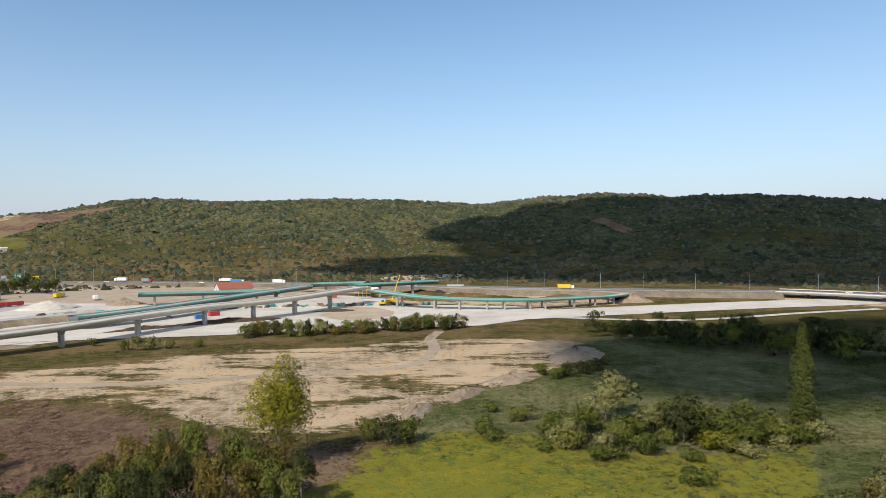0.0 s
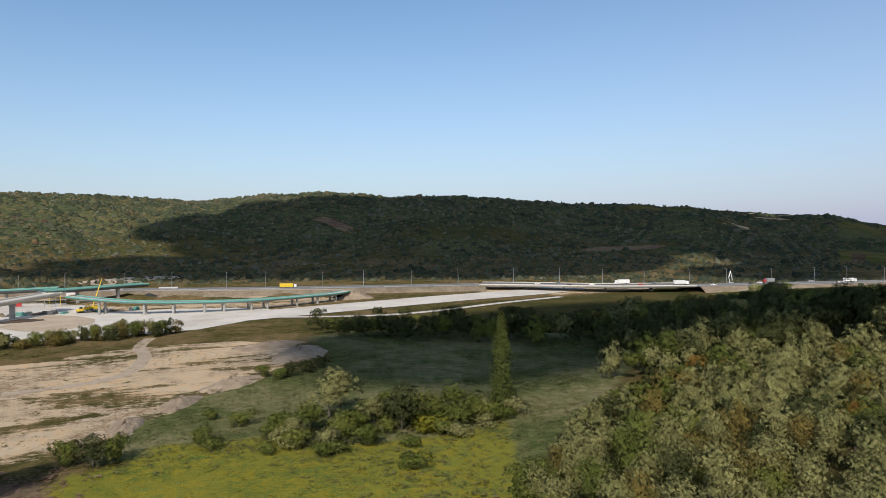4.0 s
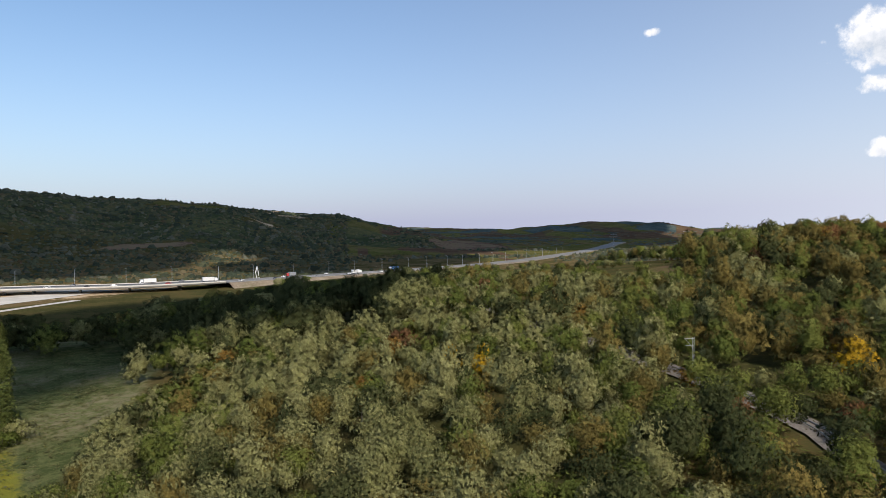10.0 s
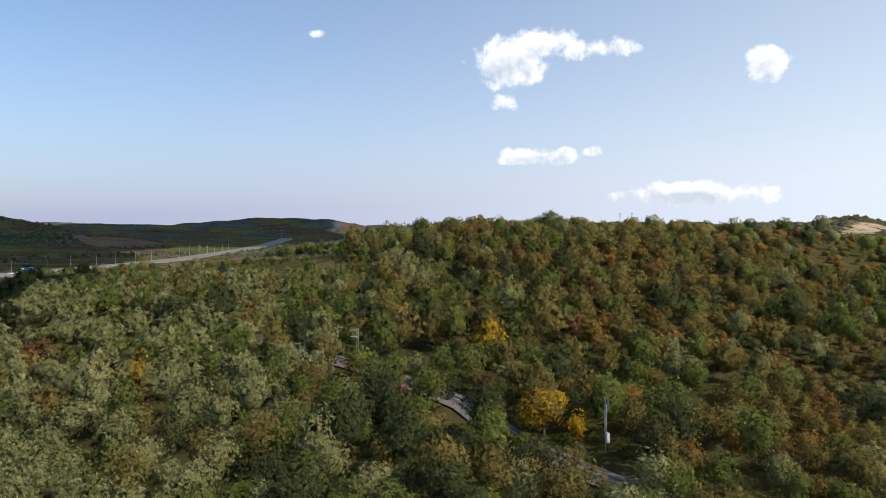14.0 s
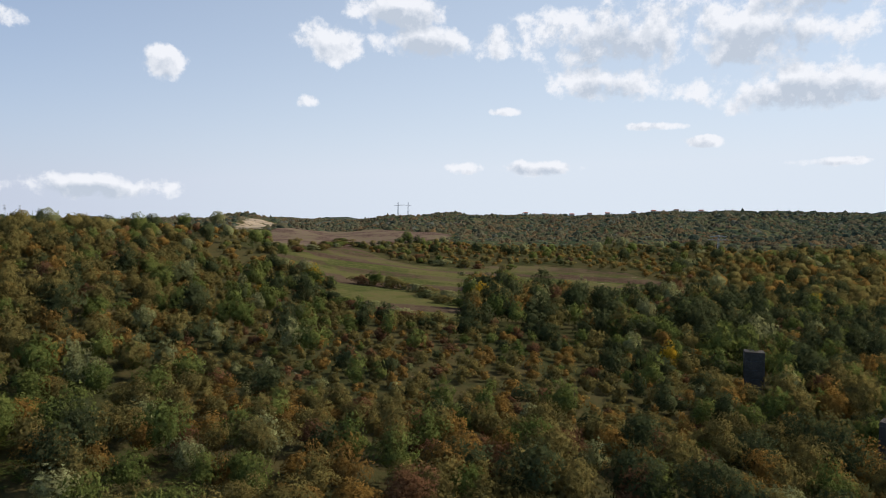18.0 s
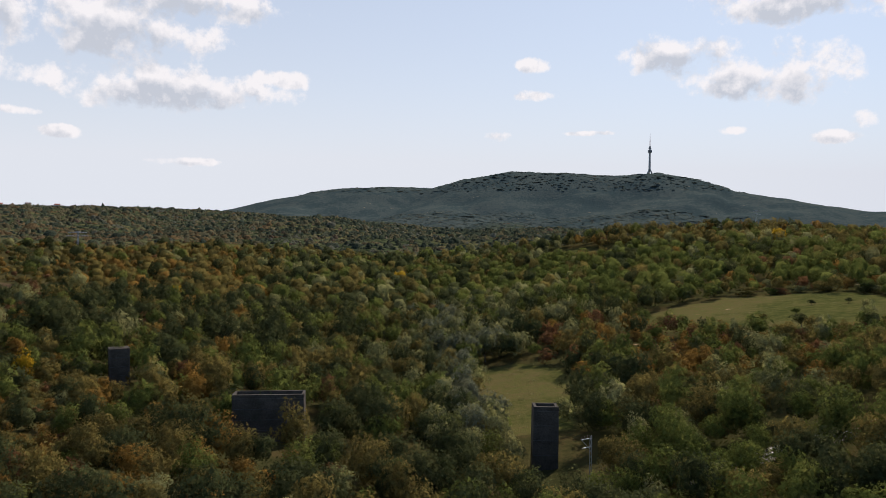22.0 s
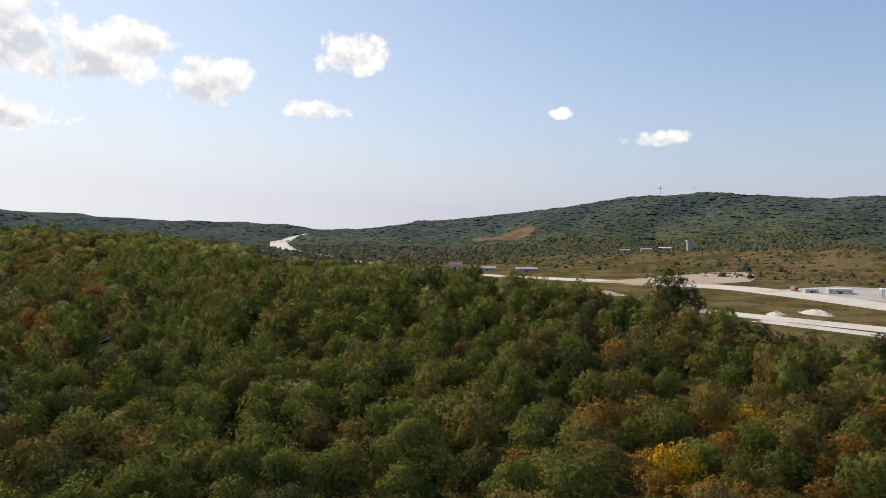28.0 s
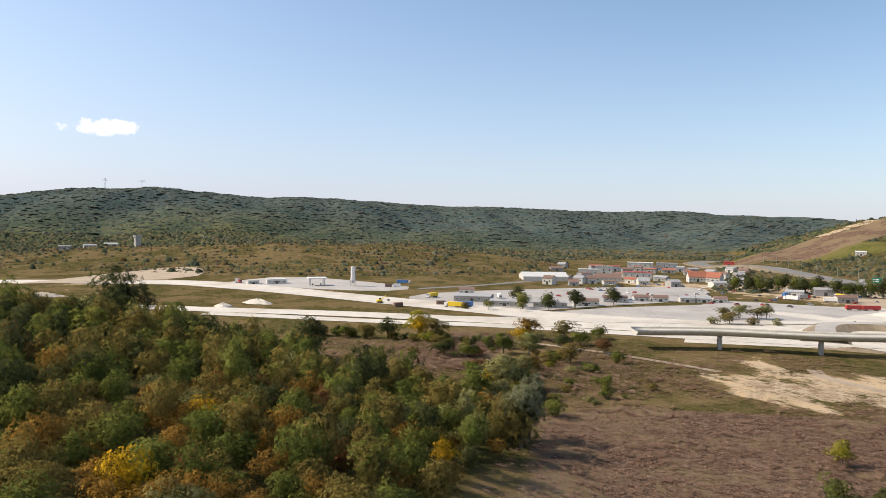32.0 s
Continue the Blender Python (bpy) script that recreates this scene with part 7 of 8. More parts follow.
# yards: wagons, trucks, cars, machines
for k, (az, d, turn) in enumerate(((-32.6, 536, 60), (-31.6, 540, 60))):
    x, y = polar(az, d)
    w = thing("wagon", at(x, y, turn, 0.1), "dark red goods wagon parked in the works yard", "wagon", "red wagons")
    bm = bmesh.new()
    box(bm, (0, 0, 2.1), (11.5, 2.7, 2.4), 0, 0.97, 0.1)
    part("body", bm, RED_PAINT, w)
    for ox in (-4, -2.6, 2.6, 4):
        wheel(w, ox, -1.0, 0.45)
        wheel(w, ox, 1.0, 0.45)
r3 = np.random.default_rng(21)
for k in range(90):
    az, d = -54 + 23 * k / 89, 560 + r3.uniform(-30, 190)
    x, y = polar(az, d)
    j = int(r3.integers(0, 5))
    tagged(copy_thing(cars[j], at(x, y, float(r3.uniform(0, 360)), 0.12)), CAR_WORDS[j] + " car parked in the yards", "car", "parked cars")
for k, (az, d) in enumerate(((-34.0, 585), (-35.8, 600), (-37.0, 610), (-33.5, 620), (-36.6, 585), (-62.2, 452), (-61.4, 455), (-64, 520), (-58.5, 520), (-79.5, 650), (-66.4, 640), (-28.8, 590), (-26.5, 560), (-20.5, 560))):
    x, y = polar(az, d)
    j = k % 4 if k != 5 else 3
    tagged(copy_thing(trucks[j], at(x, y, 40 + 37 * k, 0.12)), TRUCK_WORDS[j] + " parked in the yards", "truck", "parked trucks")
for r in cars + trucks:
    discard(r)


def container(az, d, turn, paint, label):
    x, y = polar(az, d)
    c = thing("container", at(x, y, turn, 0.15), label, "container", "site containers")
    bm = bmesh.new()
    box(bm, (0, 0, 1.3), (6.06, 2.44, 2.6), 0, 1, 0.03)
    b = part("shell", bm, paint, c)
    for k in range(11):
        bm = bmesh.new()
        box(bm, (-2.75 + k * 0.55, -1.24, 1.3), (0.2, 0.06, 2.3))
        part("rib", bm, paint, b)
    bm = bmesh.new()
    box(bm, (3.05, 0, 1.25), (0.05, 2.1, 2.3))
    part("door", bm, SILVER_PAINT, c)


for az, d, turn, paint, lab in ((-19.2, 415, 20, BLUE_PAINT, "blue site container under the bridges"), (-18.2, 428, 25, RED_PAINT, "red site container under the bridges"), (-9.0, 520, 0, RED_PAINT, "red site container beside the piers"), (-63.3, 470, 10, BROWN_ROOF, "rusty brown site container"),
                                (-66.8, 455, 30, BROWN_ROOF, "rusty brown site container"), (-67.6, 610, 0, BROWN_ROOF, "brown site container beside the road"), (-66.9, 612, 0, WHITE_PAINT, "white site container beside the road"), (-5.6, 575, 0, WHITE_PAINT, "white steel site container at the junction")):
    container(az, d, turn - az, paint, lab)


def excavator(az, d, turn, label):
    x, y = polar(az, d)
    e = thing("excavator", at(x, y, turn, 0.2), label, "excavator")
    for oy in (-1.2, 1.2):
        bm = bmesh.new()
        box(bm, (0, oy, 0.45), (4.2, 0.6, 0.9), 0, 0.9, 0.15)
        part("track", bm, RUBBER, e)
    bm = bmesh.new()
    box(bm, (-0.4, 0, 1.65), (3.4, 2.6, 1.3), 0, 0.95, 0.1)
    part("body", bm, YELLOW_PAINT, e)
    bm = bmesh.new()
    box(bm, (0.7, 0.75, 2.5), (1.5, 1.0, 1.6), 0, 0.9, 0.05)
    part("cab", bm, WINDOW, e)
    bm = bmesh.new()
    rod(bm, (1.0, -0.3, 1.8), (4.2, -0.3, 4.8), 0.32, 0.25)
    part("boom", bm, YELLOW_PAINT, e)
    bm = bmesh.new()
    rod(bm, (4.1, -0.3, 4.9), (6.6, -0.3, 2.0), 0.24, 0.18)
    part("arm", bm, YELLOW_PAINT, e)
    bm = bmesh.new()
    box(bm, (6.7, -0.3, 1.5), (1.0, 1.2, 1.0), 0, 1.3)
    part("bucket", bm, DARK_METAL, e)


excavator(-68.3, 478, 100, "yellow excavator working beside the roadbed")
excavator(-5.0, 462, 30, "yellow excavator at the ramp's first columns")

# stacked material under and beside the bridges
def stack(kind, paint):
    root = new(kind)
    for k in range(4):
        bm = bmesh.new()
        box(bm, (0.2 * (k % 2), 0, 0.25 + 0.42 * k), (4.6 - 0.5 * k, 2.2 - 0.2 * k, 0.38), 0.06 * k, 1, 0.03)
        part("board_pack" if kind == "formwork_stack" else "layer", bm, paint, root)
    return root


piles = [(stack("formwork_stack", TEAL), "teal formwork panels stacked on the works ground"), (stack("formwork_stack", DARK_STEEL), "dark steel beams stacked on the works ground"),
         (stack("timber_stack", EARTH_BANK), "brown timber packs stacked on the works ground"), (stack("block_stack", PALE_CONCRETE), "pale concrete elements stacked on the works ground")]
for k in range(64):
    az = -31 + 30 * (k * 0.618 % 1)
    d = 395 + 70 * (k * 0.383 % 1) + (az + 31) * 2.2
    x, y = polar(az, d)
    r, lab = piles[(k * 7 // 3) % 4]
    tagged(copy_thing(r, at(x, y, k * 47 % 360, 0.1) @ Matrix.Diagonal((1 + k % 3 * 0.4, 1, 0.7 + k % 2 * 0.5, 1))), lab, "stack", "site stacks")
for r, lab in piles:
    discard(r)

# concrete pump with a folded white boom, and a crane at the junction
x, y = polar(44.9, 640)
pump = thing("concrete_pump", at(x, y, 20, 0.5) @ Matrix.Scale(0.75, 4), "white concrete pump truck with a folded boom raised", "concrete pump")
bm = bmesh.new()
box(bm, (0, 0, 1.6), (11, 2.5, 1.6), 0, 0.95, 0.1)
part("body", bm, WHITE_PAINT, pump)
for a, b in (((-2, 0, 2.4), (-5.0, 0, 9)), ((-5.0, 0, 9), (-1.0, 0, 16)), ((-1.0, 0, 16), (2.0, 0, 9.6)), ((2.0, 0, 9.6), (3.6, 0, 5.0))):
    bm = bmesh.new()
    rod(bm, a, b, 0.5, 0.42, 6)
    part("boom", bm, WHITE_PAINT, pump)
for ox in (-4, -2.8, 3.6):
    wheel(pump, ox, -1.1, 0.5)
    wheel(pump, ox, 1.1, 0.5)
x, y = polar(-4.2, 475)
crane = thing("crane", at(x, y, 30, 0.2), "yellow mobile crane with a long lattice boom", "crane")
bm = bmesh.new()
box(bm, (0, 0, 1.5), (10, 2.7, 1.8), 0, 0.95, 0.1)
part("body", bm, YELLOW_PAINT, crane)
bm = bmesh.new()
for o in (-0.4, 0.4):
    rod(bm, (0, o, 2.4), (6, o * 0.4, 19), 0.14)
for k in range(9):
    u, w = k / 9, (k + 1) / 9
    rod(bm, (6 * u, -0.4 + 0.24 * u, 2.4 + 16.6 * u), (6 * w, 0.4 - 0.24 * w, 2.4 + 16.6 * w), 0.08)
part("boom", bm, YELLOW_PAINT, crane)
for ox in (-3.5, -1.5, 2, 3.6):
    wheel(crane, ox, -1.1, 0.55)
    wheel(crane, ox, 1.1, 0.55)
x, y = polar(-6.6, 505)
sc = thing("scaffold", at(x, y, 6), "yellow and grey scaffolding under the bridge joint", "scaffold")
for k in range(5):
    for o in (0, 3):
        bm = bmesh.new()
        rod(bm, (-6 + k * 3, o, -0.3), (-6 + k * 3, o, 9.6), 0.12)
        part("standard", bm, YELLOW_PAINT if k % 2 else STEEL, sc)
for z in (2, 4.4, 6.8, 9.2):
    for o in (0, 3):
        bm = bmesh.new()
        rod(bm, (-6.2, o, z), (6.2, o, z), 0.1)
        part("ledger", bm, STEEL, sc)

# ---- the railway under the trees ----
ribbon("track_bed", RAILWAY, 5.2, BALLAST, 0.35, "grey ballast bed of the single railway line", "railway", crown=0.25)
line = along(RAILWAY, 3.0)
tz = height(line[:, 0], line[:, 1]) + 0.62
t = np.gradient(line, axis=0)
t /= np.hypot(t[:, 0], t[:, 1])[:, None]
s = np.stack((t[:, 1], -t[:, 0]), 1)
for o in (-0.75, 0.75):
    l3 = np.column_stack((line, tz + 0.16))
    v, f = strip_beside(l3, s, o, 0.14, 0.10, -0.10)
    tagged(new("rail", mesh_of("rail", v, f, RAIL_STEEL)), "worn steel rail of the single track", "rail", "rails", kind="structure")
bm = bmesh.new()
box(bm, (0, 0, 0), (0.26, 2.5, 0.2))
sleeper = as_mesh("sleeper", bm, OLD_CONCRETE)
bed = bpy.data.objects["track_bed"]
walked, count = 0.0, 0
for i in range(1, len(line)):
    walked += float(np.hypot(*(line[i] - line[i - 1])))
    if walked > 1.2 and abs(line[i][0]) < 140 and count < 290:
        walked, count = 0.0, count + 1
        ob = new("sleeper", sleeper)
        ob.parent = bed
        ob.matrix_world = pose(line[i][0], line[i][1], tz[i] - 0.05, 0, 0, math.degrees(math.atan2(t[i][1], t[i][0])))


def line_pole(az, d, tall, turn, label):
    """A railway pole with a lattice post and slanted cross arms."""
    x, y = polar(az, d)
    p = thing("railway_pole", at(x, y, turn), label, "pole", "railway poles")
    bm = bmesh.new()
    for o in (-0.22, 0.22):
        rod(bm, (o, 0, -0.5), (o, 0, tall), 0.07, 0.06)
    for k in range(int(tall / 0.9)):
        rod(bm, (-0.22, 0, 0.9 * k), (0.22, 0, 0.9 * k + 0.8), 0.03)
    part("post", bm, STEEL, p)
    for z, w in ((tall - 0.4, 2.6), (tall - 1.8, 2.2)):
        bm = bmesh.new()
        rod(bm, (-0.2, 0, z), (w, 0, z + 0.25), 0.06)
        part("arm", bm, STEEL, p)
    bm = bmesh.new()
    rod(bm, (0.1, 0, tall - 2.2), (2.4, 0, tall - 0.2), 0.04)
    part("brace", bm, STEEL, p)
    for o in (0.9, 1.7, 2.4):
        bm = bmesh.new()
        rod(bm, (o, 0, tall - 0.15), (o, 0, tall + 0.25), 0.08, 0.05)
        part("insulator", bm, BROWN_ROOF, p)


line_pole(194.1, 112, 9.2, 40, "grey lattice railway pole with cross arms")
line_pole(79.6, 148, 9.5, 150, "thin grey railway pole above the canopy")
line_pole(217.5, 178, 12.0, 20, "grey railway pole among the trees")
# signal mast
x, y = polar(99.9, 108)
ms = thing("signal_mast", at(x, y, 15), "white railway signal mast with ladder and equipment box", "signal")
bm = bmesh.new()
rod(bm, (0, 0, -0.5), (0, 0, 7.6), 0.12, 0.09, 8)
part("mast", bm, STEEL, ms)
bm = bmesh.new()
box(bm, (0.0, -0.25, 2.4), (0.85, 0.5, 1.5), 0, 1, 0.04)
part("equipment_box", bm, WHITE_PAINT, ms)
bm = bmesh.new()
for o in (0.25, 0.6):
    rod(bm, (o, 0, 3.2), (o, 0, 8.6), 0.04)
for k in range(9):
    rod(bm, (0.25, 0, 3.5 + k * 0.55), (0.6, 0, 3.5 + k * 0.55), 0.025)
part("ladder", bm, STEEL, ms)
bm = bmesh.new()
box(bm, (0.1, -0.2, 7.6), (0.45, 0.3, 1.3), 0, 1, 0.05)
part("signal_head", bm, DARK_METAL, ms)
bm = bmesh.new()
for o in (-0.35, 0.7):
    rod(bm, (0, 0, 5.4), (o, -0.1, 7.2), 0.04)
part("bracket", bm, STEEL, ms)

# ---- old bridge piers in the ravine ----


def old_pier(az, d, wide, deep, top, turn, label, ivy=False, hollow=True):
    x, y = polar(az, d)
    g = high(x, y)
    p = thing("bridge_pier", pose(x, y, g, 0, 0, turn - az), label, "bridge pier", "old bridge piers")
    h = top - g
    bm = bmesh.new()
    box(bm, (0, 0, h / 2 - 1.0), (wide, deep, h + 2.0), 0, 0.97, 0.08)
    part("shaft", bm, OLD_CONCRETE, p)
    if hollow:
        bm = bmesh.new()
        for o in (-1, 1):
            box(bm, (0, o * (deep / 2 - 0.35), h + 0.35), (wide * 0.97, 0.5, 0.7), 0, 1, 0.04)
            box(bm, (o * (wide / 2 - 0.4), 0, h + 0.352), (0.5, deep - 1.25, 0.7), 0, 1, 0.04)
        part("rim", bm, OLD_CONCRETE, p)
    for k in range(3):
        bm = bmesh.new()
        box(bm, (0, -deep / 2 - 0.01, h * (0.25 + 0.25 * k)), (wide * 0.98, 0.06, 0.07))
        part("casting_joint", bm, DARK_METAL, p)
    if ivy:
        rg = np.random.default_rng(3)
        v, f, lie = crown_shape(rg, 900, wide * 0.66, 4.6, 9, 0.3, h - 2.2)
        me = mesh_of("ivy", v, f, LEAF["green"])
        set_lie(me, lie)
        part("ivy", me, LEAF["green"], p, "green ivy over the top")


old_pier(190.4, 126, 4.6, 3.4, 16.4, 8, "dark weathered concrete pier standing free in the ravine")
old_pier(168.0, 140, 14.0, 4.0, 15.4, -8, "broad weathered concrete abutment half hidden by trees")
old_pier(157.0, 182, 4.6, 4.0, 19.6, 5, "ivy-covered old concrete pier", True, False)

# ---- far masts ----
x, y = polar(198.25, 3400)
tower = thing("television_tower", at(x, y, 20, -6), "slim grey concrete television tower on the wooded summit", "tower")
for k in range(3):
    a = k * 2.094
    bm = bmesh.new()
    rod(bm, (math.cos(a) * 16, math.sin(a) * 16, 0), (0, 0, 36), 3.2, 3.0, 8)
    part("leg", bm, CONCRETE, tower)
bm = bmesh.new()
rod(bm, (0, 0, 30), (0, 0, 138), 5.2, 3.6, 14)
part("shaft", bm, CONCRETE, tower)
for z0, z1, r0, r1 in ((104, 110, 4.5, 9.0), (110, 118, 9.0, 9.0), (118, 122, 9.0, 6.0), (126, 130, 6.5, 6.5)):
    bm = bmesh.new()
    rod(bm, (0, 0, z0), (0, 0, z1), r0, r1, 16)
    part("pod", bm, DARK_STEEL if z0 == 110 else CONCRETE, tower)
bm = bmesh.new()
rod(bm, (0, 0, 138), (0, 0, 168), 1.9, 1.6, 10)
rod(bm, (0, 0, 168), (0, 0, 198), 0.9, 0.5, 8)
part("antenna", bm, RED_PAINT, tower, "red and white antenna")


def lattice(bm, x, w0, w1, z0, z1, n):
    """A square lattice leg."""
    for sx, sy in ((-1, -1), (1, -1), (1, 1), (-1, 1)):
        rod(bm, (x + sx * w0, sy * w0, z0), (x + sx * w1, sy * w1, z1), 0.16, 0.12, 4)
    for k in range(n):
        u, w = k / n, (k + 1) / n
        a, b = w0 + (w1 - w0) * u, w0 + (w1 - w0) * w
        for sx in (-1, 1):
            rod(bm, (x + sx * a, -a, z0 + (z1 - z0) * u), (x + sx * b, b, z0 + (z1 - z0) * w), 0.09, seg=4)
            rod(bm, (x - a, sx * a, z0 + (z1 - z0) * u), (x + b, sx * b, z0 + (z1 - z0) * w), 0.09, seg=4)


def pylon(az, d, tall, spread, turn, label, arms=2, lift=0.0):
    x, y = polar(az, d)
    p = thing("pylon", at(x, y, turn - az, lift), label, "pylon", "power pylons")
    for o in ((-spread, spread) if arms == 1 else (0,)):
        bm = bmesh.new()
        lattice(bm, o, tall * 0.045, tall * 0.02, -1, tall, 9)
        part("leg", bm, STEEL, p)
    for z, w in (((tall * 0.8, spread * 1.7),) if arms == 1 else ((tall * 0.93, spread), (tall * 0.78, spread * 1.2))):
        bm = bmesh.new()
        rod(bm, (-w, 0, z), (w, 0, z), 0.22, seg=4)
        rod(bm, (-w, 0, z), (0, 0, z + tall * 0.06), 0.12, seg=4)
        rod(bm, (w, 0, z), (0, 0, z + tall * 0.06), 0.12, seg=4)
        part("cross_arm", bm, STEEL, p)


pylon(129.5, 1380, 36, 10.5, 15, "grey lattice portal pylon on the skyline", 1)
pylon(154.3, 600, 17, 6.5, 10, "pale lattice pylon above the autumn scrub")
pylon(100.7, 900, 20, 1.2, 0, "thin lattice mast on the skyline", lift=4)
pylon(101.6, 905, 20, 1.2, 0, "thin lattice mast on the skyline", lift=4)
pylon(-86.5, 2230, 32, 8, 0, "far lattice pylon on the western ridge")
pylon(-89.0, 2260, 32, 8, 20, "far lattice pylon on the western ridge")
pylon(73.5, 1500, 30, 7, 0, "far lattice pylon in the eastern valley")
pylon(79.0, 1450, 30, 7, 0, "far lattice pylon in the eastern valley")
pylon(-154.0, 1500, 40, 7, 0, "dark lattice pylon behind the autumn hill")
# dead tree on the near hilltop
x, y = polar(85.65, 352)
dead = thing("dead_tree", at(x, y), "dead leafless tree on the hilltop", "tree")
bm = bmesh.new()
rod(bm, (0, 0, -0.5), (0.3, 0, 8.5), 0.35, 0.12)
for k in range(6):
    a = k * 1.9
    rod(bm, (0.1, 0, 3.5 + 0.7 * k), (math.cos(a) * 1.6, math.sin(a) * 1.6, 5.2 + 0.7 * k), 0.14, 0.04, 5)
part("trunk", bm, BARK, dead)

# ---- low growth: weeds, reeds and scrub on the open ground ----


def tuft_template(seed, n):
    """A low cushion of leaves and stalks, spread like a rosette."""
    rg = np.random.default_rng(seed)
    v = []
    for k in range(n):
        a = rg.uniform(0, 2 * math.pi)
        o = np.array((math.cos(a), math.sin(a), 0)) * rg.uniform(0.1, 1.0) + np.array((0, 0, rg.uniform(0.1, 0.55)))
        u = np.array((math.cos(a + 1), math.sin(a + 1), rg.uniform(-0.25, 0.25))) * rg.uniform(0.25, 0.5)
        w = np.array((-math.sin(a + 1), math.cos(a + 1), rg.uniform(-0.3, 0.3))) * rg.uniform(0.2, 0.4)
        v += [o - u - w * 0.6, o + u - w * 0.6, o + w * 1.3]
    return np.array(v), np.arange(n * 3).reshape(-1, 3), np.tile((0.0, 0.0, 1.0), (n * 3, 1))


TUFTS = [tuft_template(k, 8) for k in range(4)]
WEED = {
    "brown": foliage("brown_weeds", (0.172, 0.106, 0.078), (0.245, 0.160, 0.118), (0.275, 0.205, 0.142), 0.2, 0.0, 4.0),
    "gold": foliage("goldenrod", (0.17, 0.175, 0.032), (0.30, 0.23, 0.026), (0.16, 0.180, 0.040), 0.25, 0.0, 4.0),
    "reed": foliage("reeds", (0.105, 0.112, 0.042), (0.150, 0.145, 0.062), (0.20, 0.175, 0.10), 0.25, 0.0, 4.0),
    "scrub": foliage("low_scrub", (0.105, 0.100, 0.034), (0.165, 0.135, 0.050), (0.19, 0.14, 0.066), 0.25, 0.0, 4.0),
}


def growth(name, polys, spacing, size, material, label, seed, keep_off=None, d_max=420, patchy=0.0):
    rg = np.random.default_rng(seed)
    x, y = grid_places(rg, spacing, 60, d_max)
    ok = softly(polys, x, y, 18) > rg.random(len(x))
    ok &= wild(x * 3.1, y * 3.1) * 0.6 + rg.random(len(x)) * 0.4 > 0.25 + patchy * 0.6
    ok &= off_line(RAIL_LINE, x, y) > 2.8
    if keep_off is not None:
        for p in keep_off:
            ok &= ~inside(p, x, y)
    x, y = x[ok], y[ok]
    h = size * np.exp(rg.normal(0, 0.45, len(x)))
    scatter(name, material, TUFTS, np.column_stack((x, y, height(x, y) - 0.1, h * 1.1, h, rg.random(len(x)))), label, "weeds")


growth("weeds", BROWN, 1.0, 0.62, WEED["brown"], "dry brown weeds covering the fallow field", 31)
growth("goldenrod", GOLD, 1.4, 0.30, WEED["gold"], "yellow goldenrod flowering in the wet meadow", 32)
growth("reeds", REED, 1.8, 0.7, WEED["reed"], "green reeds of the marsh", 33)
MEADOW_WEST = ((-300, 90), (-230, 50), (-165, 88), (-150, 133), (-134, 158), (-110, 188), (-132, 207), (-154, 241), (-180, 262), (-215, 215), (-290, 170))
growth("scrub", (MEADOW_WEST,), 2.4, 0.65, WEED["scrub"], "low olive scrub and dry grass of the meadow", 34, SAND, patchy=0.3)
growth("tall_weeds", (MEADOW_WEST,), 1.6, 0.95, WEED["brown"], "tall brown weeds standing in the meadow", 38, SAND, patchy=0.28)
growth("scrub", SAND[:2], 1.7, 0.36, WEED["scrub"], "sparse low weeds on the sandy ground", 35, patchy=0.42)
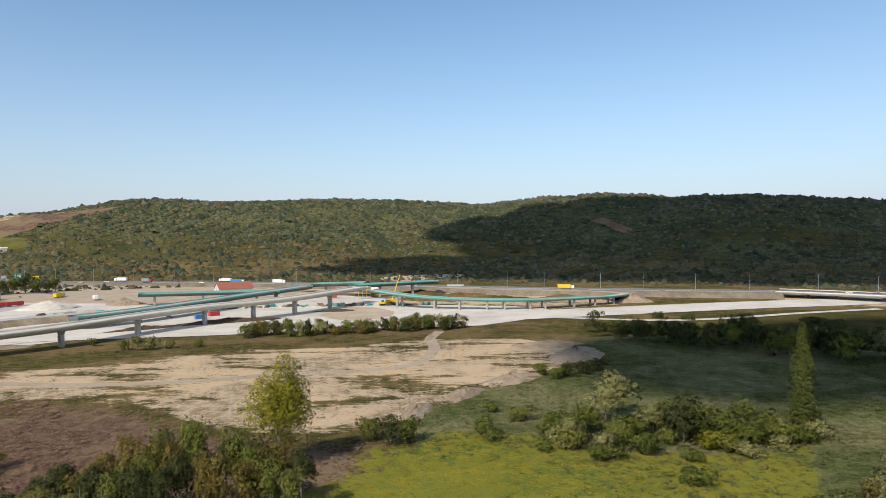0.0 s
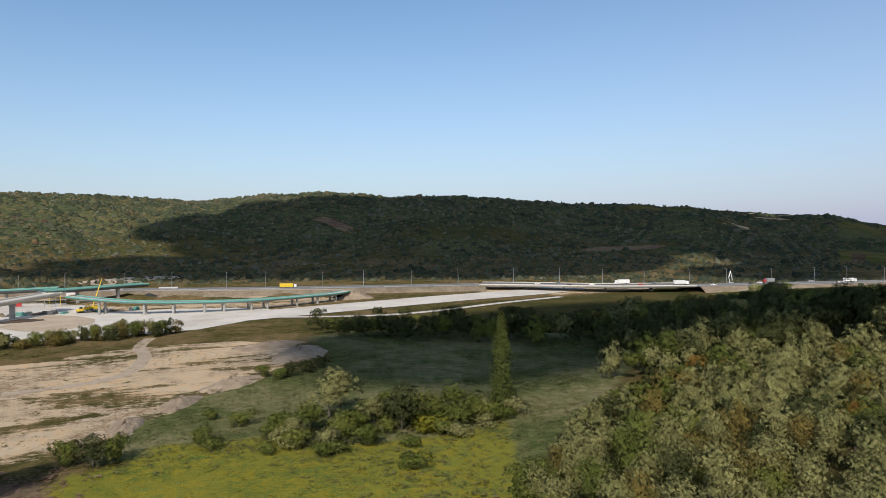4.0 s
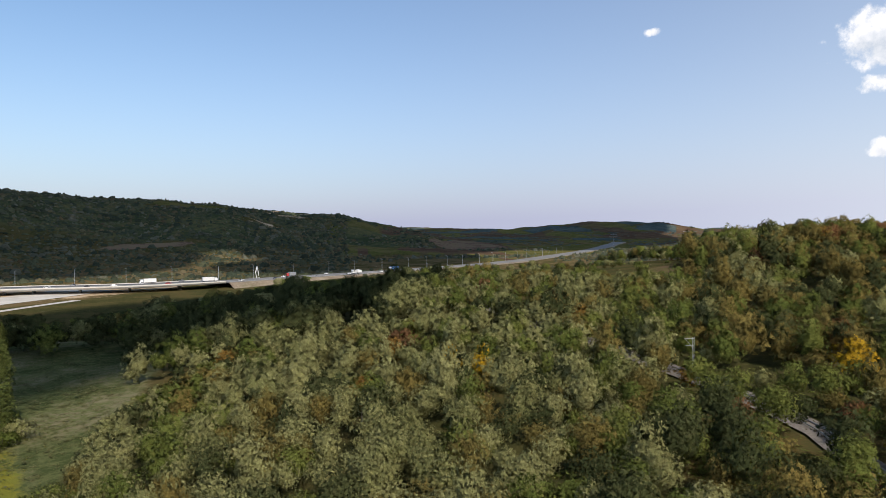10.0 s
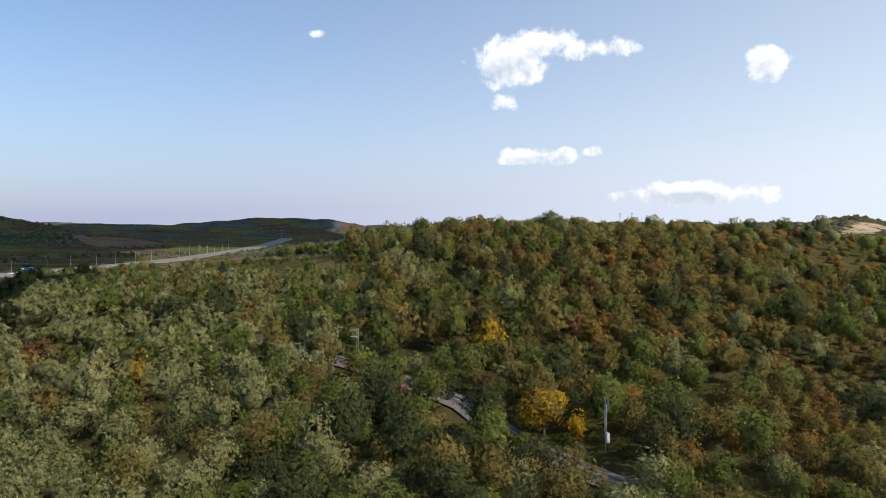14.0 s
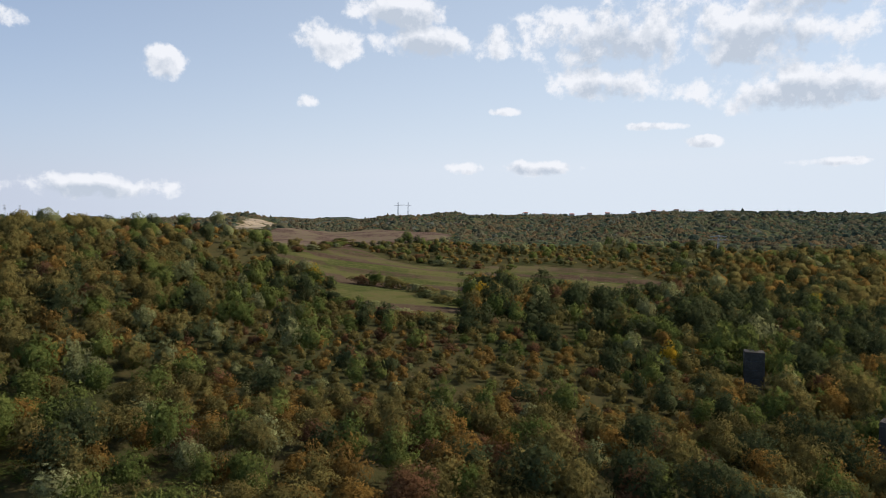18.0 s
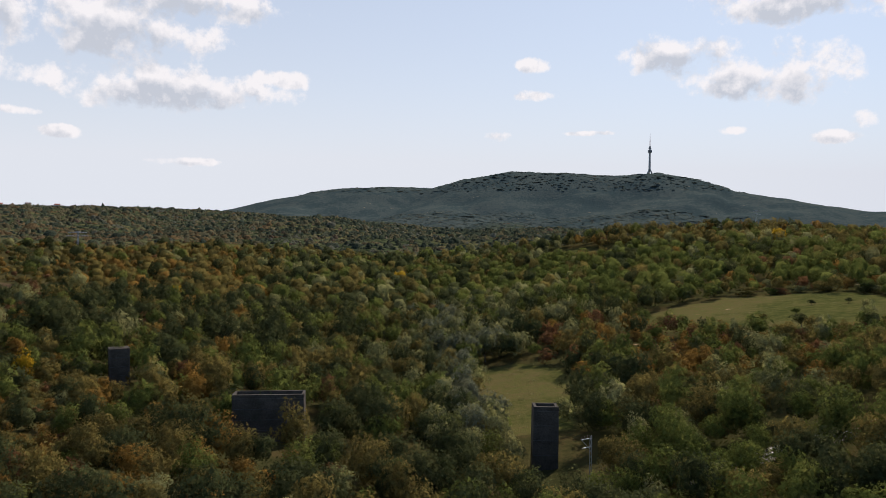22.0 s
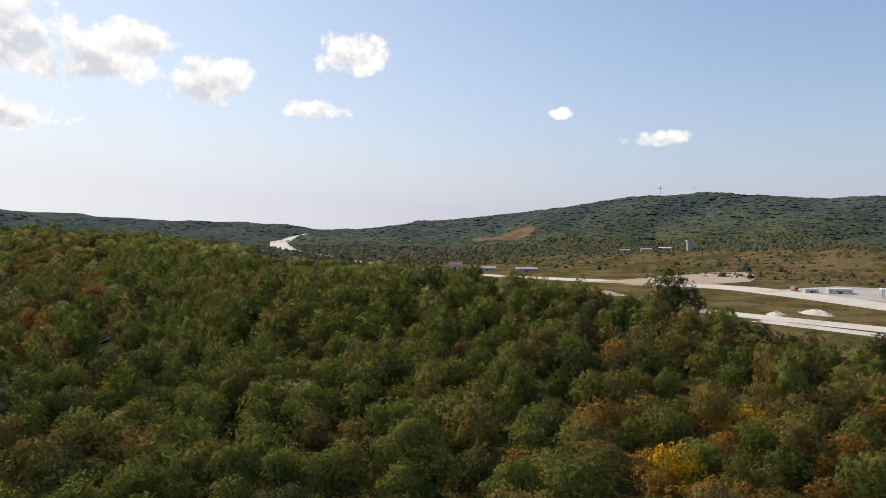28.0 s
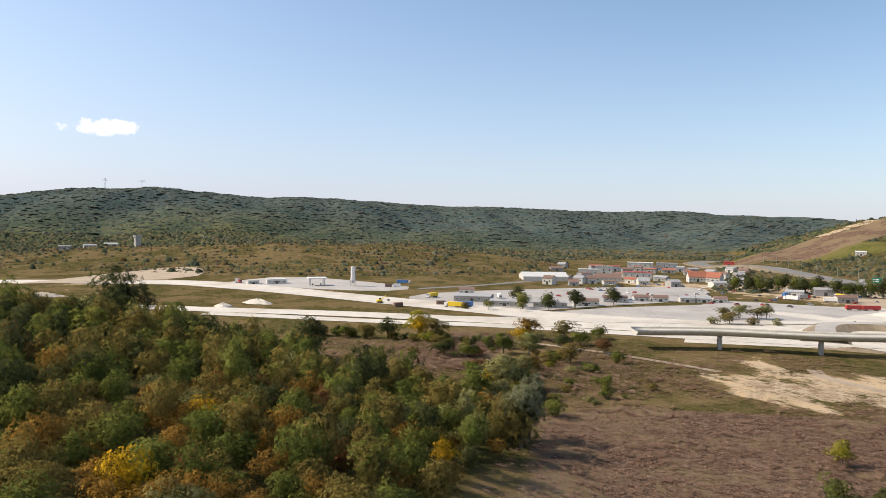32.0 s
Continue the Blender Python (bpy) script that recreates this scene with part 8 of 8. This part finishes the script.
VERGE = ((-160, 280), (-110, 275), (-40, 303), (30, 325), (60, 320), (100, 345), (110, 385), (20, 350), (-60, 318), (-130, 300))
growth("field_grass", FIELDS, 2.6, 0.42, WEED["reed"], "rough grass and stubble on the plateau fields", 37)
growth("undergrowth", (((96, -34), (96, 34), (150, 40), (150, -34)),), 1.7, 0.9, LEAF["green"], "green brambles beside the railway", 39, patchy=0.1)
growth("scrub", (VERGE,), 2.4, 0.8, WEED["scrub"], "low scrub along the roadbed", 36)

# ---- the passing clouds whose shade lies over the far hillside ----


def cloud(x, y, z, rx, ry, seed):
    rg = np.random.default_rng(seed)
    bm = bmesh.new()
    for k in range(13):
        a, q = k * 2.4 + rg.uniform(-0.4, 0.4), 0.62 * math.sqrt(k / 12)
        m = Matrix.Translation((math.cos(a) * q * rx, math.sin(a) * q * ry, rg.uniform(-15, 25))) @ Matrix.Diagonal((rx * 0.5, ry * 0.5, 45, 1))
        bmesh.ops.create_icosphere(bm, subdivisions=3, radius=1.0, matrix=m)
    for v in bm.verts:
        v.co += v.co.normalized() * 18 * noise.noise(v.co / 60)
    ob = new("backdrop_cloud", as_mesh("cloud", bm, WHITE_CLOUD))
    ob.location = (x, y, z)
    return tagged(ob, "white fair-weather cloud overhead shading the land", "cloud", "clouds", "structure")


WHITE_CLOUD = surface("cloud_white", (0.85, 0.86, 0.88), (0.92, 0.92, 0.92), 0.02, 1.0, 0.0)


def shade_over(x, y, z, rx, ry, seed, up=1500.0):
    k = (up - z) / SUN_DIR.z
    cloud(x + SUN_DIR.x * k, y + SUN_DIR.y * k, up, rx, ry, seed)


CLOUDS_OVER = ((205, 268, 0, 165, 74, 1), (330, 745, 10, 360, 140, 7), (720, 520, 5, 250, 100, 9), (55, 780, 15, 200, 62, 10), (2500, 950, 50, 900, 560, 11), (700, 900, 60, 420, 260, 2), (250, 990, 60, 280, 230, 3), (1120, 720, 20, 470, 220, 4), (720, 1150, 80, 500, 190, 5), (1750, 900, 30, 620, 620, 6), (1320, 830, 60, 430, 210, 8))
for c in CLOUDS_OVER:
    shade_over(*c)
